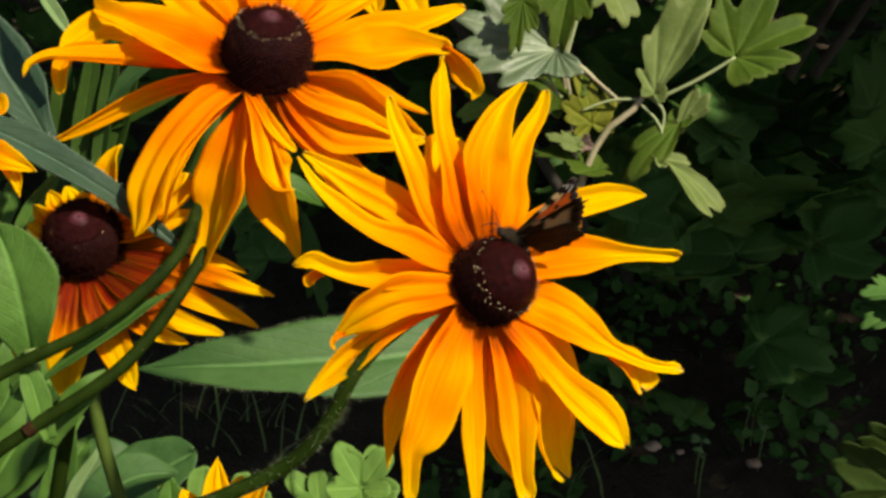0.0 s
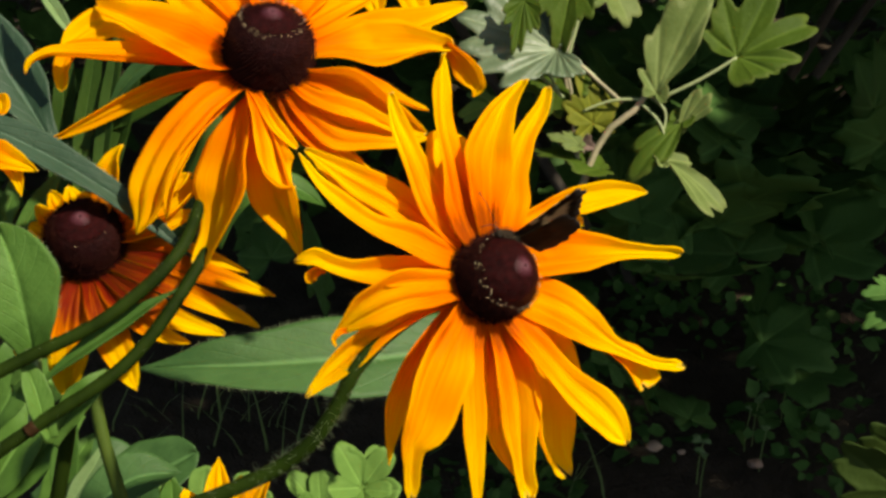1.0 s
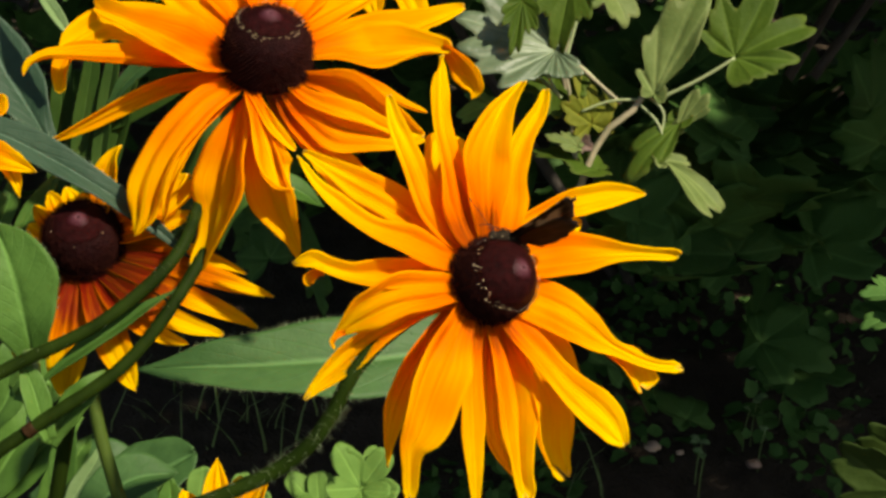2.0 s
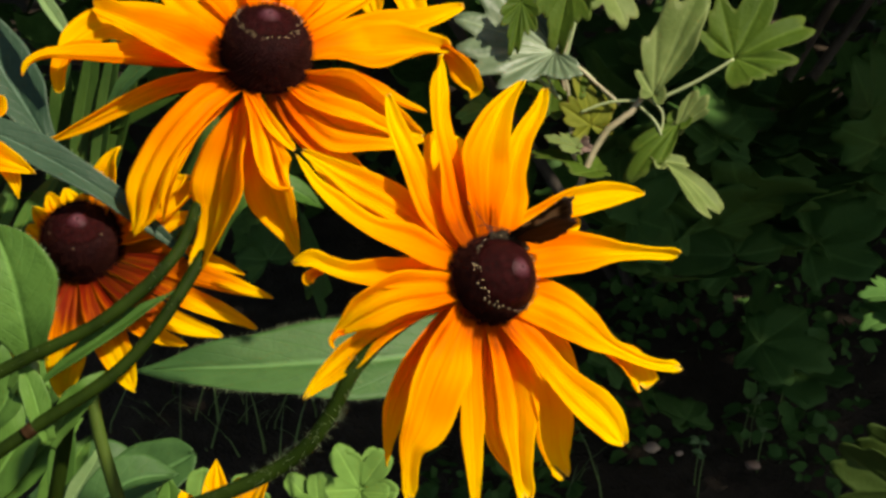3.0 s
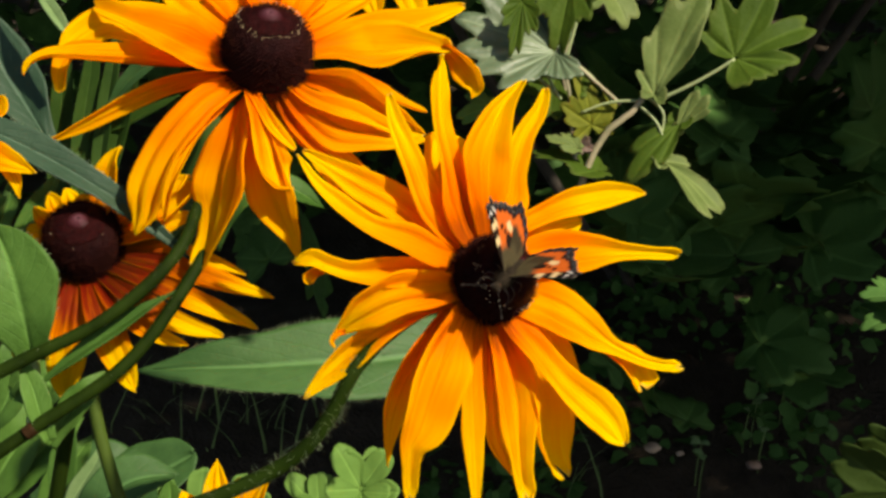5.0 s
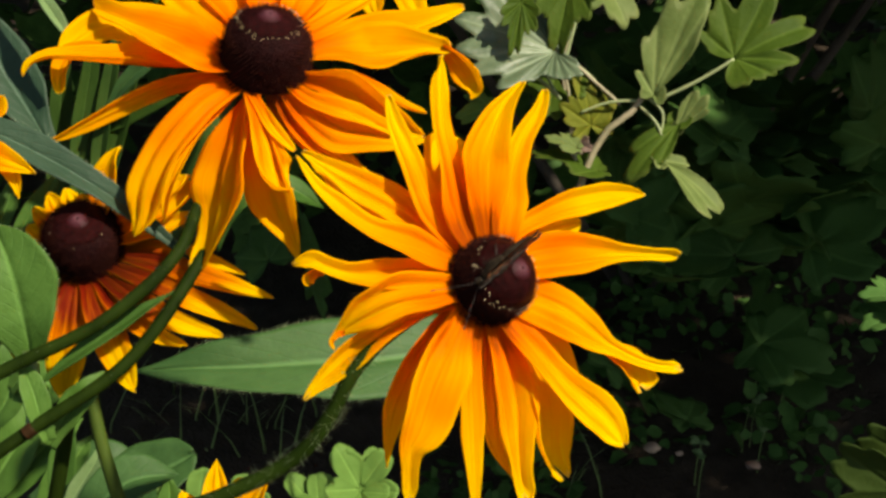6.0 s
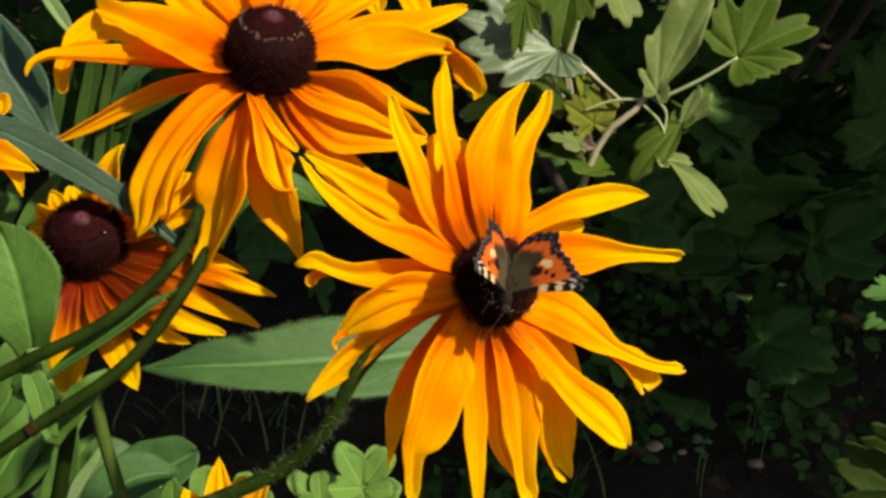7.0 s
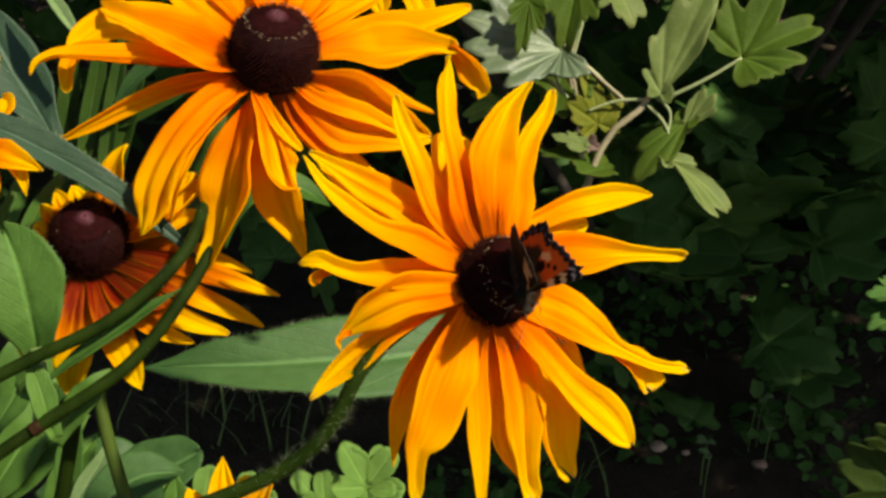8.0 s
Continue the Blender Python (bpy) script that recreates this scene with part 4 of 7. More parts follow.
TOP_AXIS = (0.1617, -0.2473, 0.9554)
top_flower = coneflower(
    "coneflower", "golden-orange coneflower with drooping curled petals", (-0.165, 0.31, 0.0), (-0.0502, 0.3671, 0.724), TOP_AXIS, 0.0121, 0.0172,
    [(-0.165, 0.31, -0.03), (-0.165, 0.31, 0.35), (-0.1273, 0.3038, 0.6559), (-0.1156, 0.3076, 0.661), (-0.0888, 0.3159, 0.6724), (-0.0717, 0.3294, 0.685), (-0.0678, 0.3459, 0.6925), (-0.0599, 0.3668, 0.7043), (-0.0519, 0.3721, 0.7163)], 0.0017,
    [
        ([(-0.0563, 0.3638, 0.7262), (-0.0657, 0.3635, 0.7283), (-0.0754, 0.366, 0.7311), (-0.0837, 0.3711, 0.7334), (-0.0925, 0.3775, 0.7346), (-0.1016, 0.3845, 0.7353)], 0.01, dict(cup=0.15, roof=-0.1, crease=-0.5, ridge=0.07, twist=0, outline=((0.0, 4.3, 4.3), (0.18, 9.0, 8.0), (0.38, 9.5, 9.5), (0.57, 5.7, 5.7), (0.78, 3.2, 3.2), (1.0, 1.4, 1.3)))),
        ([(-0.0572, 0.3698, 0.7249), (-0.0815, 0.3809, 0.7286), (-0.098, 0.3821, 0.7308), (-0.1109, 0.3763, 0.7242)], 0.0171, dict(tip=0.25)),
        ([(-0.0569, 0.3672, 0.7241), (-0.0728, 0.3668, 0.726), (-0.0822, 0.367, 0.7279), (-0.0932, 0.3661, 0.7284), (-0.1041, 0.3653, 0.7289), (-0.1128, 0.3647, 0.7281), (-0.1165, 0.3636, 0.726), (-0.1179, 0.362, 0.7229)], 0.01, dict(cup=0.2, roof=0.14, crease=0.2, twist=0, outline=((0.0, 2.2, 2.2), (0.25, 3.3, 3.8), (0.4, 4.7, 6.6), (0.57, 3.6, 4.1), (0.74, 2.7, 2.5), (0.87, 2.0, 1.8), (0.94, 1.5, 1.4), (1.0, 0.7, 0.7)))),
        ([(-0.0984, 0.3711, 0.7273), (-0.1062, 0.3725, 0.7261), (-0.1095, 0.3702, 0.7213), (-0.1098, 0.3672, 0.7157)], 0.01, dict(cup=0.2, twist=0, outline=((0.0, 3.1, 3.1), (0.39, 4.0, 4.0), (0.69, 2.7, 2.7), (1.0, 1.3, 1.4)))),
        ([(-0.055, 0.3638, 0.722), (-0.0722, 0.3649, 0.7202), (-0.083, 0.3653, 0.7168), (-0.0932, 0.3651, 0.712), (-0.1032, 0.3637, 0.7072), (-0.1099, 0.3629, 0.7042), (-0.1151, 0.3625, 0.7026)], 0.01, dict(cup=0.2, roll=65, twist=0, outline=((0.0, 1.6, 1.6), (0.27, 2.4, 2.7), (0.45, 2.9, 3.0), (0.62, 2.7, 2.7), (0.8, 1.9, 1.9), (0.91, 1.1, 1.1), (1.0, 0.6, 0.6)))),
        ([(-0.054, 0.3612, 0.7213), (-0.0627, 0.3556, 0.7206), (-0.0701, 0.3473, 0.7162), (-0.0763, 0.3419, 0.709), (-0.0808, 0.338, 0.6998), (-0.0829, 0.3366, 0.6918), (-0.0852, 0.3356, 0.6858)], 0.01, dict(cup=0.14, roof=0.16, crease=-0.1, ridge=0.09, twist=0, outline=((0.0, 2.9, 2.9), (0.18, 5.6, 5.1), (0.38, 5.8, 5.7), (0.56, 5.6, 5.4), (0.75, 5.7, 5.7), (0.89, 4.5, 3.9), (1.0, 0.9, 0.9)))),
        ([(-0.0563, 0.3623, 0.7192), (-0.063, 0.3543, 0.7151), (-0.0685, 0.3474, 0.7108), (-0.0725, 0.3424, 0.7045), (-0.0756, 0.3398, 0.6963), (-0.0771, 0.3382, 0.6889)], 0.01, dict(cup=0.3, ridge=0.08, twist=0, outline=((0.0, 1.1, 1.1), (0.24, 1.7, 1.7), (0.45, 2.1, 2.1), (0.64, 2.3, 2.7), (0.83, 1.4, 1.8), (1.0, 0.6, 0.6)))),
        ([(-0.0534, 0.3627, 0.72), (-0.0567, 0.3535, 0.7159), (-0.0581, 0.3468, 0.7094), (-0.0599, 0.3418, 0.7014), (-0.061, 0.3384, 0.6944), (-0.0631, 0.3356, 0.687), (-0.0654, 0.3335, 0.6811), (-0.0671, 0.332, 0.6771)], 0.01, dict(cup=0.12, roll=-50, roof=0.05, crease=-0.2, twist=0, outline=((0.0, 2.6, 2.6), (0.19, 4.1, 4.1), (0.35, 8.0, 8.0), (0.52, 10.4, 10.4), (0.66, 9.6, 9.6), (0.8, 6.7, 6.7), (0.92, 3.8, 3.8), (1.0, 1.2, 1.2)))),
        ([(-0.052, 0.3618, 0.7204), (-0.0508, 0.3498, 0.7124), (-0.0474, 0.3424, 0.7028), (-0.0459, 0.3399, 0.6968), (-0.0434, 0.3378, 0.6894), (-0.0409, 0.3363, 0.6831), (-0.0399, 0.3353, 0.679)], 0.01, dict(cup=0.2, roll=-68, twist=0, outline=((0.0, 2.6, 2.6), (0.27, 5.5, 5.5), (0.51, 8.3, 8.3), (0.64, 8.0, 8.0), (0.79, 4.7, 4.7), (0.92, 2.2, 2.2), (1.0, 0.9, 1.1)))),
        ([(-0.0545, 0.3588, 0.7211), (-0.0509, 0.3518, 0.7191), (-0.0455, 0.3432, 0.7147), (-0.0401, 0.3411, 0.7092)], 0.01, dict(cup=0.3, roof=0.2, twist=0, outline=((0.0, 1.5, 1.5), (0.3, 1.6, 1.6), (0.71, 2.1, 2.1), (1.0, 1.0, 1.1)))),
        ([(-0.0469, 0.3618, 0.7204), (-0.0425, 0.3544, 0.7138), (-0.0353, 0.3496, 0.7082), (-0.0275, 0.3484, 0.703), (-0.0204, 0.3494, 0.6993)], 0.01, dict(cup=0.2, roll=-40, twist=0, outline=((0.0, 1.6, 1.6), (0.28, 2.2, 2.2), (0.55, 2.8, 2.8), (0.79, 2.4, 2.2), (1.0, 0.5, 0.5)))),
        ([(-0.0452, 0.3612, 0.7213), (-0.0376, 0.3528, 0.7153), (-0.0289, 0.3491, 0.7104), (-0.0195, 0.3499, 0.7089), (-0.0102, 0.353, 0.7067), (-0.0042, 0.3554, 0.7062)], 0.01, dict(cup=0.16, roll=-42, roof=0.05, twist=0, outline=((0.0, 1.6, 1.6), (0.26, 3.5, 3.5), (0.47, 5.4, 5.2), (0.67, 4.0, 3.3), (0.87, 2.0, 1.8), (1.0, 0.7, 0.6)))),
        ([(-0.0438, 0.3642, 0.7227), (-0.0341, 0.3623, 0.7217), (-0.0261, 0.3606, 0.7202), (-0.0181, 0.3581, 0.7155), (-0.0115, 0.3574, 0.7114), (-0.0048, 0.357, 0.7071)], 0.01, dict(cup=0.2, roll=-76, roof=-0.16, crease=0.1, ridge=0.08, twist=0, outline=((0.0, 1.4, 1.4), (0.23, 3.4, 3.1), (0.42, 6.4, 5.7), (0.64, 5.4, 4.7), (0.82, 3.7, 3.5), (1.0, 0.8, 0.9)))),
        ([(-0.0434, 0.3676, 0.7248), (-0.0314, 0.3719, 0.727), (-0.0218, 0.3738, 0.726), (-0.0121, 0.3764, 0.7258), (-0.0039, 0.3772, 0.726), (0.0026, 0.3767, 0.725)], 0.01, dict(cup=0.16, roof=0.06, crease=0.3, twist=0, outline=((0.0, 2.5, 2.5), (0.27, 5.9, 5.4), (0.48, 8.9, 8.6), (0.69, 6.7, 7.5), (0.86, 3.4, 3.4), (1.0, 1.7, 1.5)))),
        ([(-0.0437, 0.3733, 0.727), (-0.0306, 0.3836, 0.726), (-0.0176, 0.392, 0.7266), (-0.0075, 0.3972, 0.7266), (0.001, 0.4022, 0.7278), (0.0071, 0.4059, 0.7288)], 0.01, dict(cup=0.2, roof=0.08, twist=0, outline=((0.0, 2.6, 2.6), (0.28, 5.7, 5.2), (0.53, 6.2, 5.9), (0.72, 4.5, 4.5), (0.88, 2.4, 2.7), (1.0, 1.0, 1.0)))),
        ([(-0.045, 0.3782, 0.7278), (-0.0331, 0.3975, 0.73), (-0.0166, 0.4142, 0.7337)], 0.0136, dict(tip=0.2)),
        ([(-0.0468, 0.3809, 0.7286), (-0.0402, 0.4036, 0.7352), (-0.0346, 0.4258, 0.7448)], 0.0142, dict(tip=0.2)),
        ([(-0.0512, 0.3828, 0.728), (-0.0544, 0.4074, 0.7358), (-0.0589, 0.4286, 0.7459)], 0.0142, dict(tip=0.2)),
        ([(-0.0554, 0.3824, 0.7272), (-0.0662, 0.4038, 0.7334), (-0.0773, 0.4249, 0.7433)], 0.0142, dict(tip=0.2)),
        ([(-0.0565, 0.3775, 0.7264), (-0.0717, 0.3937, 0.7313), (-0.0895, 0.4118, 0.7398)], 0.0153, dict(tip=0.2)),
        ([(-0.0546, 0.3597, 0.7207), (-0.0505, 0.3469, 0.7169), (-0.0476, 0.3404, 0.7113), (-0.0461, 0.3378, 0.7058), (-0.0438, 0.337, 0.7016), (-0.0414, 0.3368, 0.6989)], 0.01, dict(cup=0.2, roof=0.1, crease=0.2, ridge=0.09, wave=0.07, twist=0, outline=((0.0, 1.3, 1.3), (0.37, 2.8, 2.8), (0.61, 4.5, 4.5), (0.78, 6.1, 5.6), (0.91, 3.7, 4.4), (1.0, 1.2, 1.2)))),
        ([(-0.0453, 0.3625, 0.7217), (-0.0353, 0.3551, 0.7181), (-0.0242, 0.3522, 0.7151), (-0.0133, 0.3527, 0.7097)], 0.01, dict(cup=0.3, roof=0.14, twist=0, outline=((0.0, 1.9, 1.9), (0.35, 2.9, 3.4), (0.67, 3.6, 3.8), (1.0, 1.9, 2.1)))),
        ([(-0.0264, 0.3662, 0.7223), (-0.0167, 0.3626, 0.7177), (-0.0103, 0.3613, 0.7146), (-0.0043, 0.3609, 0.7123)], 0.01, dict(cup=0.2, twist=0, outline=((0.0, 2.0, 2.0), (0.45, 2.6, 2.6), (0.74, 1.8, 1.8), (1.0, 0.7, 0.7)))),
        ([(0.0002, 0.3775, 0.7264), (0.0036, 0.3775, 0.7235), (0.0076, 0.3782, 0.7178), (0.0097, 0.3782, 0.713), (0.0087, 0.3777, 0.7098)], 0.01, dict(cup=0.2, face=(0.1, -0.75, -0.65), twist=0, outline=((0.0, 2.1, 2.1), (0.23, 3.2, 3.2), (0.57, 4.4, 4.4), (0.83, 2.5, 2.6), (1.0, 0.6, 0.8)))),
        ([(-0.0491, 0.3664, 0.7184), (-0.0422, 0.3582, 0.7114), (-0.0326, 0.3535, 0.7044), (-0.0228, 0.3529, 0.6994)], 0.01, dict(cup=0.2, roll=-40, twist=0, outline=((0.0, 2.0, 2.0), (0.35, 4.2, 4.2), (0.7, 3.9, 3.9), (1.0, 0.7, 0.7)))),
        ([(-0.054, 0.3664, 0.7184), (-0.0547, 0.3574, 0.71), (-0.0529, 0.3497, 0.6995), (-0.0501, 0.3463, 0.6912)], 0.01, dict(cup=0.2, roll=-48, twist=0, outline=((0.0, 2.5, 2.5), (0.35, 4.8, 4.8), (0.73, 4.3, 4.3), (1.0, 0.8, 0.8)))),
    ], AMBER, 2, 380, 0.0012, 0.88, 4.0)

coneflower(
    "coneflower", "coneflower with rust-red petal bases and yellow tips", (-0.25, 0.34, 0.0), (-0.1020, 0.3444, 0.6780), (0.0505, -0.4387, 0.8972), 0.0108, 0.0122,
    [(-0.25, 0.34, -0.03), (-0.25, 0.345, 0.3), (-0.1127, 0.3361, 0.62), (-0.1052, 0.342, 0.6635)], 0.0022,
    [
        ([(-0.0977, 0.344, 0.6754), (-0.0774, 0.3384, 0.6748), (-0.063, 0.3361, 0.6706), (-0.0482, 0.3381, 0.6643)], 0.0078, dict(tip=0.2)),
        ([(-0.098, 0.3457, 0.6764), (-0.0783, 0.3444, 0.6761), (-0.0564, 0.3428, 0.6691)], 0.0070, dict(tip=0.3)),
        ([(-0.0981, 0.3412, 0.6742), (-0.0815, 0.3336, 0.672), (-0.0673, 0.3306, 0.6664), (-0.0525, 0.3314, 0.6578)], 0.0070, dict(tip=0.2)),
        ([(-0.0989, 0.3405, 0.6728), (-0.0859, 0.3297, 0.6688), (-0.0748, 0.3268, 0.6632), (-0.062, 0.3288, 0.6568)], 0.0070, dict(tip=0.25)),
        ([(-0.0997, 0.3401, 0.6721), (-0.089, 0.3282, 0.666), (-0.0811, 0.3253, 0.6604), (-0.0716, 0.327, 0.6553)], 0.0070, dict(tip=0.3)),
        ([(-0.101, 0.3389, 0.6718), (-0.0943, 0.326, 0.6637), (-0.0906, 0.3223, 0.6548), (-0.087, 0.3217, 0.6435)], 0.0105, dict(tip=0.25)),
        ([(-0.1034, 0.3389, 0.6718), (-0.103, 0.326, 0.6637), (-0.1045, 0.3216, 0.6534), (-0.1065, 0.3211, 0.6424)], 0.0120, dict(tip=0.25)),
        ([(-0.1069, 0.3405, 0.6728), (-0.1114, 0.3298, 0.6669), (-0.1164, 0.3269, 0.6594), (-0.1211, 0.3272, 0.6498)], 0.0110, dict(tip=0.3)),
        ([(-0.1091, 0.344, 0.6754), (-0.1179, 0.34, 0.6739), (-0.1317, 0.3402, 0.6683)], 0.0110, dict(tip=0.3)),
        ([(-0.1082, 0.3449, 0.6757), (-0.1122, 0.3455, 0.6787), (-0.1165, 0.3479, 0.6803), (-0.1195, 0.35, 0.6811)], 0.01, dict(cup=0.15, roof=0.1, crease=0.2, notch=0.08, twist=0, outline=((0.0, 2.1, 2.1), (0.36, 2.8, 2.8), (0.73, 2.9, 2.9), (1.0, 1.0, 1.0)))),
        ([(-0.1082, 0.3468, 0.6773), (-0.1119, 0.3492, 0.6811), (-0.1156, 0.3523, 0.6836), (-0.1182, 0.3545, 0.6854)], 0.01, dict(cup=0.15, roof=0.1, crease=-0.2, notch=0.08, twist=0, outline=((0.0, 2.0, 2.0), (0.39, 2.8, 2.8), (0.74, 2.9, 2.9), (1.0, 1.0, 1.0)))),
        ([(-0.1065, 0.3486, 0.6785), (-0.1099, 0.3526, 0.6827), (-0.1129, 0.3565, 0.6855), (-0.1148, 0.3591, 0.6876)], 0.01, dict(cup=0.15, roof=0.1, crease=0.1, notch=0.08, twist=0, outline=((0.0, 1.9, 1.9), (0.42, 2.7, 2.7), (0.76, 2.7, 2.7), (1.0, 0.9, 0.9)))),
        ([(-0.1039, 0.349, 0.6792), (-0.1062, 0.3539, 0.6835), (-0.1085, 0.3582, 0.6865), (-0.1101, 0.3607, 0.6884)], 0.01, dict(cup=0.15, roof=0.1, crease=-0.2, notch=0.06, twist=0, outline=((0.0, 1.9, 1.9), (0.43, 2.7, 2.7), (0.78, 2.7, 2.7), (1.0, 0.9, 0.9)))),
        ([(-0.1016, 0.3492, 0.6797), (-0.103, 0.3541, 0.683), (-0.1045, 0.3576, 0.6854), (-0.1058, 0.3598, 0.6868)], 0.01, dict(cup=0.15, roof=0.1, crease=0.2, notch=0.06, twist=0, outline=((0.0, 1.9, 1.9), (0.45, 2.7, 2.7), (0.78, 2.5, 2.5), (1.0, 0.8, 0.8)))),
        ([(-0.1016, 0.3449, 0.6822), (-0.0961, 0.348, 0.6915), (-0.0939, 0.3503, 0.6983), (-0.0923, 0.3517, 0.7024), (-0.0902, 0.3526, 0.7053)], 0.01, dict(paint=GOLD, cup=0.1, twist=0, outline=((0.0, 2.6, 2.6), (0.41, 4.2, 4.2), (0.69, 4.1, 3.8), (0.86, 2.7, 1.9), (1.0, 0.5, 0.6)))),
        ([(-0.0998, 0.3454, 0.6811), (-0.0921, 0.35, 0.686), (-0.0829, 0.3503, 0.69), (-0.0748, 0.3509, 0.6945), (-0.0712, 0.3514, 0.6966)], 0.01, dict(paint=GOLD, cup=0.15, roof=0.06, crease=0.2, twist=0, outline=((0.0, 2.3, 2.3), (0.3, 4.1, 4.1), (0.6, 5.1, 5.1), (0.88, 3.0, 3.7), (1.0, 1.1, 1.1)))),
        ([(-0.0979, 0.3438, 0.6801), (-0.0877, 0.3473, 0.6843), (-0.0777, 0.3479, 0.6894), (-0.0715, 0.3495, 0.6929), (-0.069, 0.3507, 0.6952)], 0.01, dict(paint=GOLD, cup=0.12, roof=-0.06, crease=-0.3, notch=0.06, twist=0, outline=((0.0, 2.8, 2.8), (0.34, 4.9, 4.9), (0.68, 7.4, 7.4), (0.89, 4.6, 4.0), (1.0, 1.2, 1.2)))),
        ([(-0.0972, 0.3422, 0.6792), (-0.0858, 0.3445, 0.6821), (-0.0776, 0.3448, 0.6845), (-0.0694, 0.3454, 0.6874)], 0.01, dict(paint=GOLD, cup=0.2, roof=0.08, crease=0.2, twist=0, outline=((0.0, 2.4, 2.4), (0.41, 3.3, 3.3), (0.7, 3.7, 3.7), (1.0, 1.1, 1.1)))),
    ], RUST, 3, 0, 0.0012, 0.82, 3.0, 0.06)

coneflower(
    "coneflower", "yellow coneflower half hidden by a leaf", (-0.29, 0.38, 0.0), (-0.1398, 0.3437, 0.7116), (0.1009, -0.5203, 0.848), 0.0115, 0.014,
    [(-0.29, 0.38, -0.03), (-0.29, 0.385, 0.3), (-0.1345, 0.3332, 0.6723), (-0.1418, 0.3457, 0.7056)], 0.0022,
    [([(-0.1301, 0.3414, 0.7097), (-0.1197, 0.3326, 0.711), (-0.1131, 0.33, 0.7098), (-0.1074, 0.3282, 0.7082)], 0.01, dict(cup=0.1, twist=0, outline=((0.0, 2.6, 2.6), (0.51, 4.5, 4.8), (0.77, 2.7, 3.0), (1.0, 0.2, 0.3)))),
     ([(-0.1255, 0.3408, 0.7086), (-0.1173, 0.3338, 0.7088), (-0.1137, 0.33, 0.7055), (-0.1125, 0.3268, 0.7014)], 0.01, dict(cup=0.1, twist=0, outline=((0.0, 2.1, 2.1), (0.48, 3.1, 2.8), (0.76, 1.7, 1.9), (1.0, 0.2, 0.3)))),
     ([(-0.1375, 0.3437, 0.7116), (-0.1264, 0.3322, 0.7058), (-0.124, 0.3282, 0.6943)], 0.0110, dict(tip=0.3)),
     ([(-0.1375, 0.3437, 0.7116), (-0.1392, 0.3361, 0.7091), (-0.1506, 0.3341, 0.7016)], 0.0110, dict(tip=0.3)),
     ([(-0.1375, 0.3437, 0.7116), (-0.1432, 0.357, 0.717), (-0.1581, 0.3687, 0.7193)], 0.0110, dict(tip=0.3)),
     ([(-0.1375, 0.3437, 0.7116), (-0.1338, 0.3636, 0.7195), (-0.1369, 0.3836, 0.7277)], 0.0110, dict(tip=0.3)),
     ([(-0.1375, 0.3437, 0.7116), (-0.1274, 0.3555, 0.7142), (-0.1281, 0.3656, 0.7136)], 0.0110, dict(tip=0.3))], GOLD, 4, 0)

coneflower(
    "coneflower", "young yellow coneflower low among the leaves", (-0.09, 0.43, 0.0), (-0.081, 0.401, 0.515), (0, -0.043, 0.9991), 0.0115, 0.014,
    [(-0.09, 0.43, -0.03), (-0.095, 0.425, 0.3), (-0.0814, 0.4023, 0.5125)], 0.002,
    [([(-0.0817, 0.4001, 0.5185), (-0.0837, 0.4024, 0.5381), (-0.0839, 0.4125, 0.5521)], 0.0138, dict(tip=0.05, sharp=1.3)),
     ([(-0.0785, 0.4001, 0.5185), (-0.0715, 0.4038, 0.5357), (-0.0636, 0.4129, 0.5476)], 0.0132, dict(tip=0.1, sharp=1.4)),
     ([(-0.0832, 0.402, 0.5169), (-0.093, 0.4047, 0.5323), (-0.0982, 0.4125, 0.5367)], 0.0120, dict(tip=0.2)),
     ([(-0.0775, 0.3996, 0.5176), (-0.0596, 0.3999, 0.5335), (-0.0472, 0.4038, 0.5357)], 0.0120, dict(tip=0.2)),
     ([(-0.0822, 0.4071, 0.5112), (-0.0804, 0.4229, 0.5204), (-0.0792, 0.4343, 0.5267)], 0.0144, dict(tip=0.2))], GOLD, 5, 0)

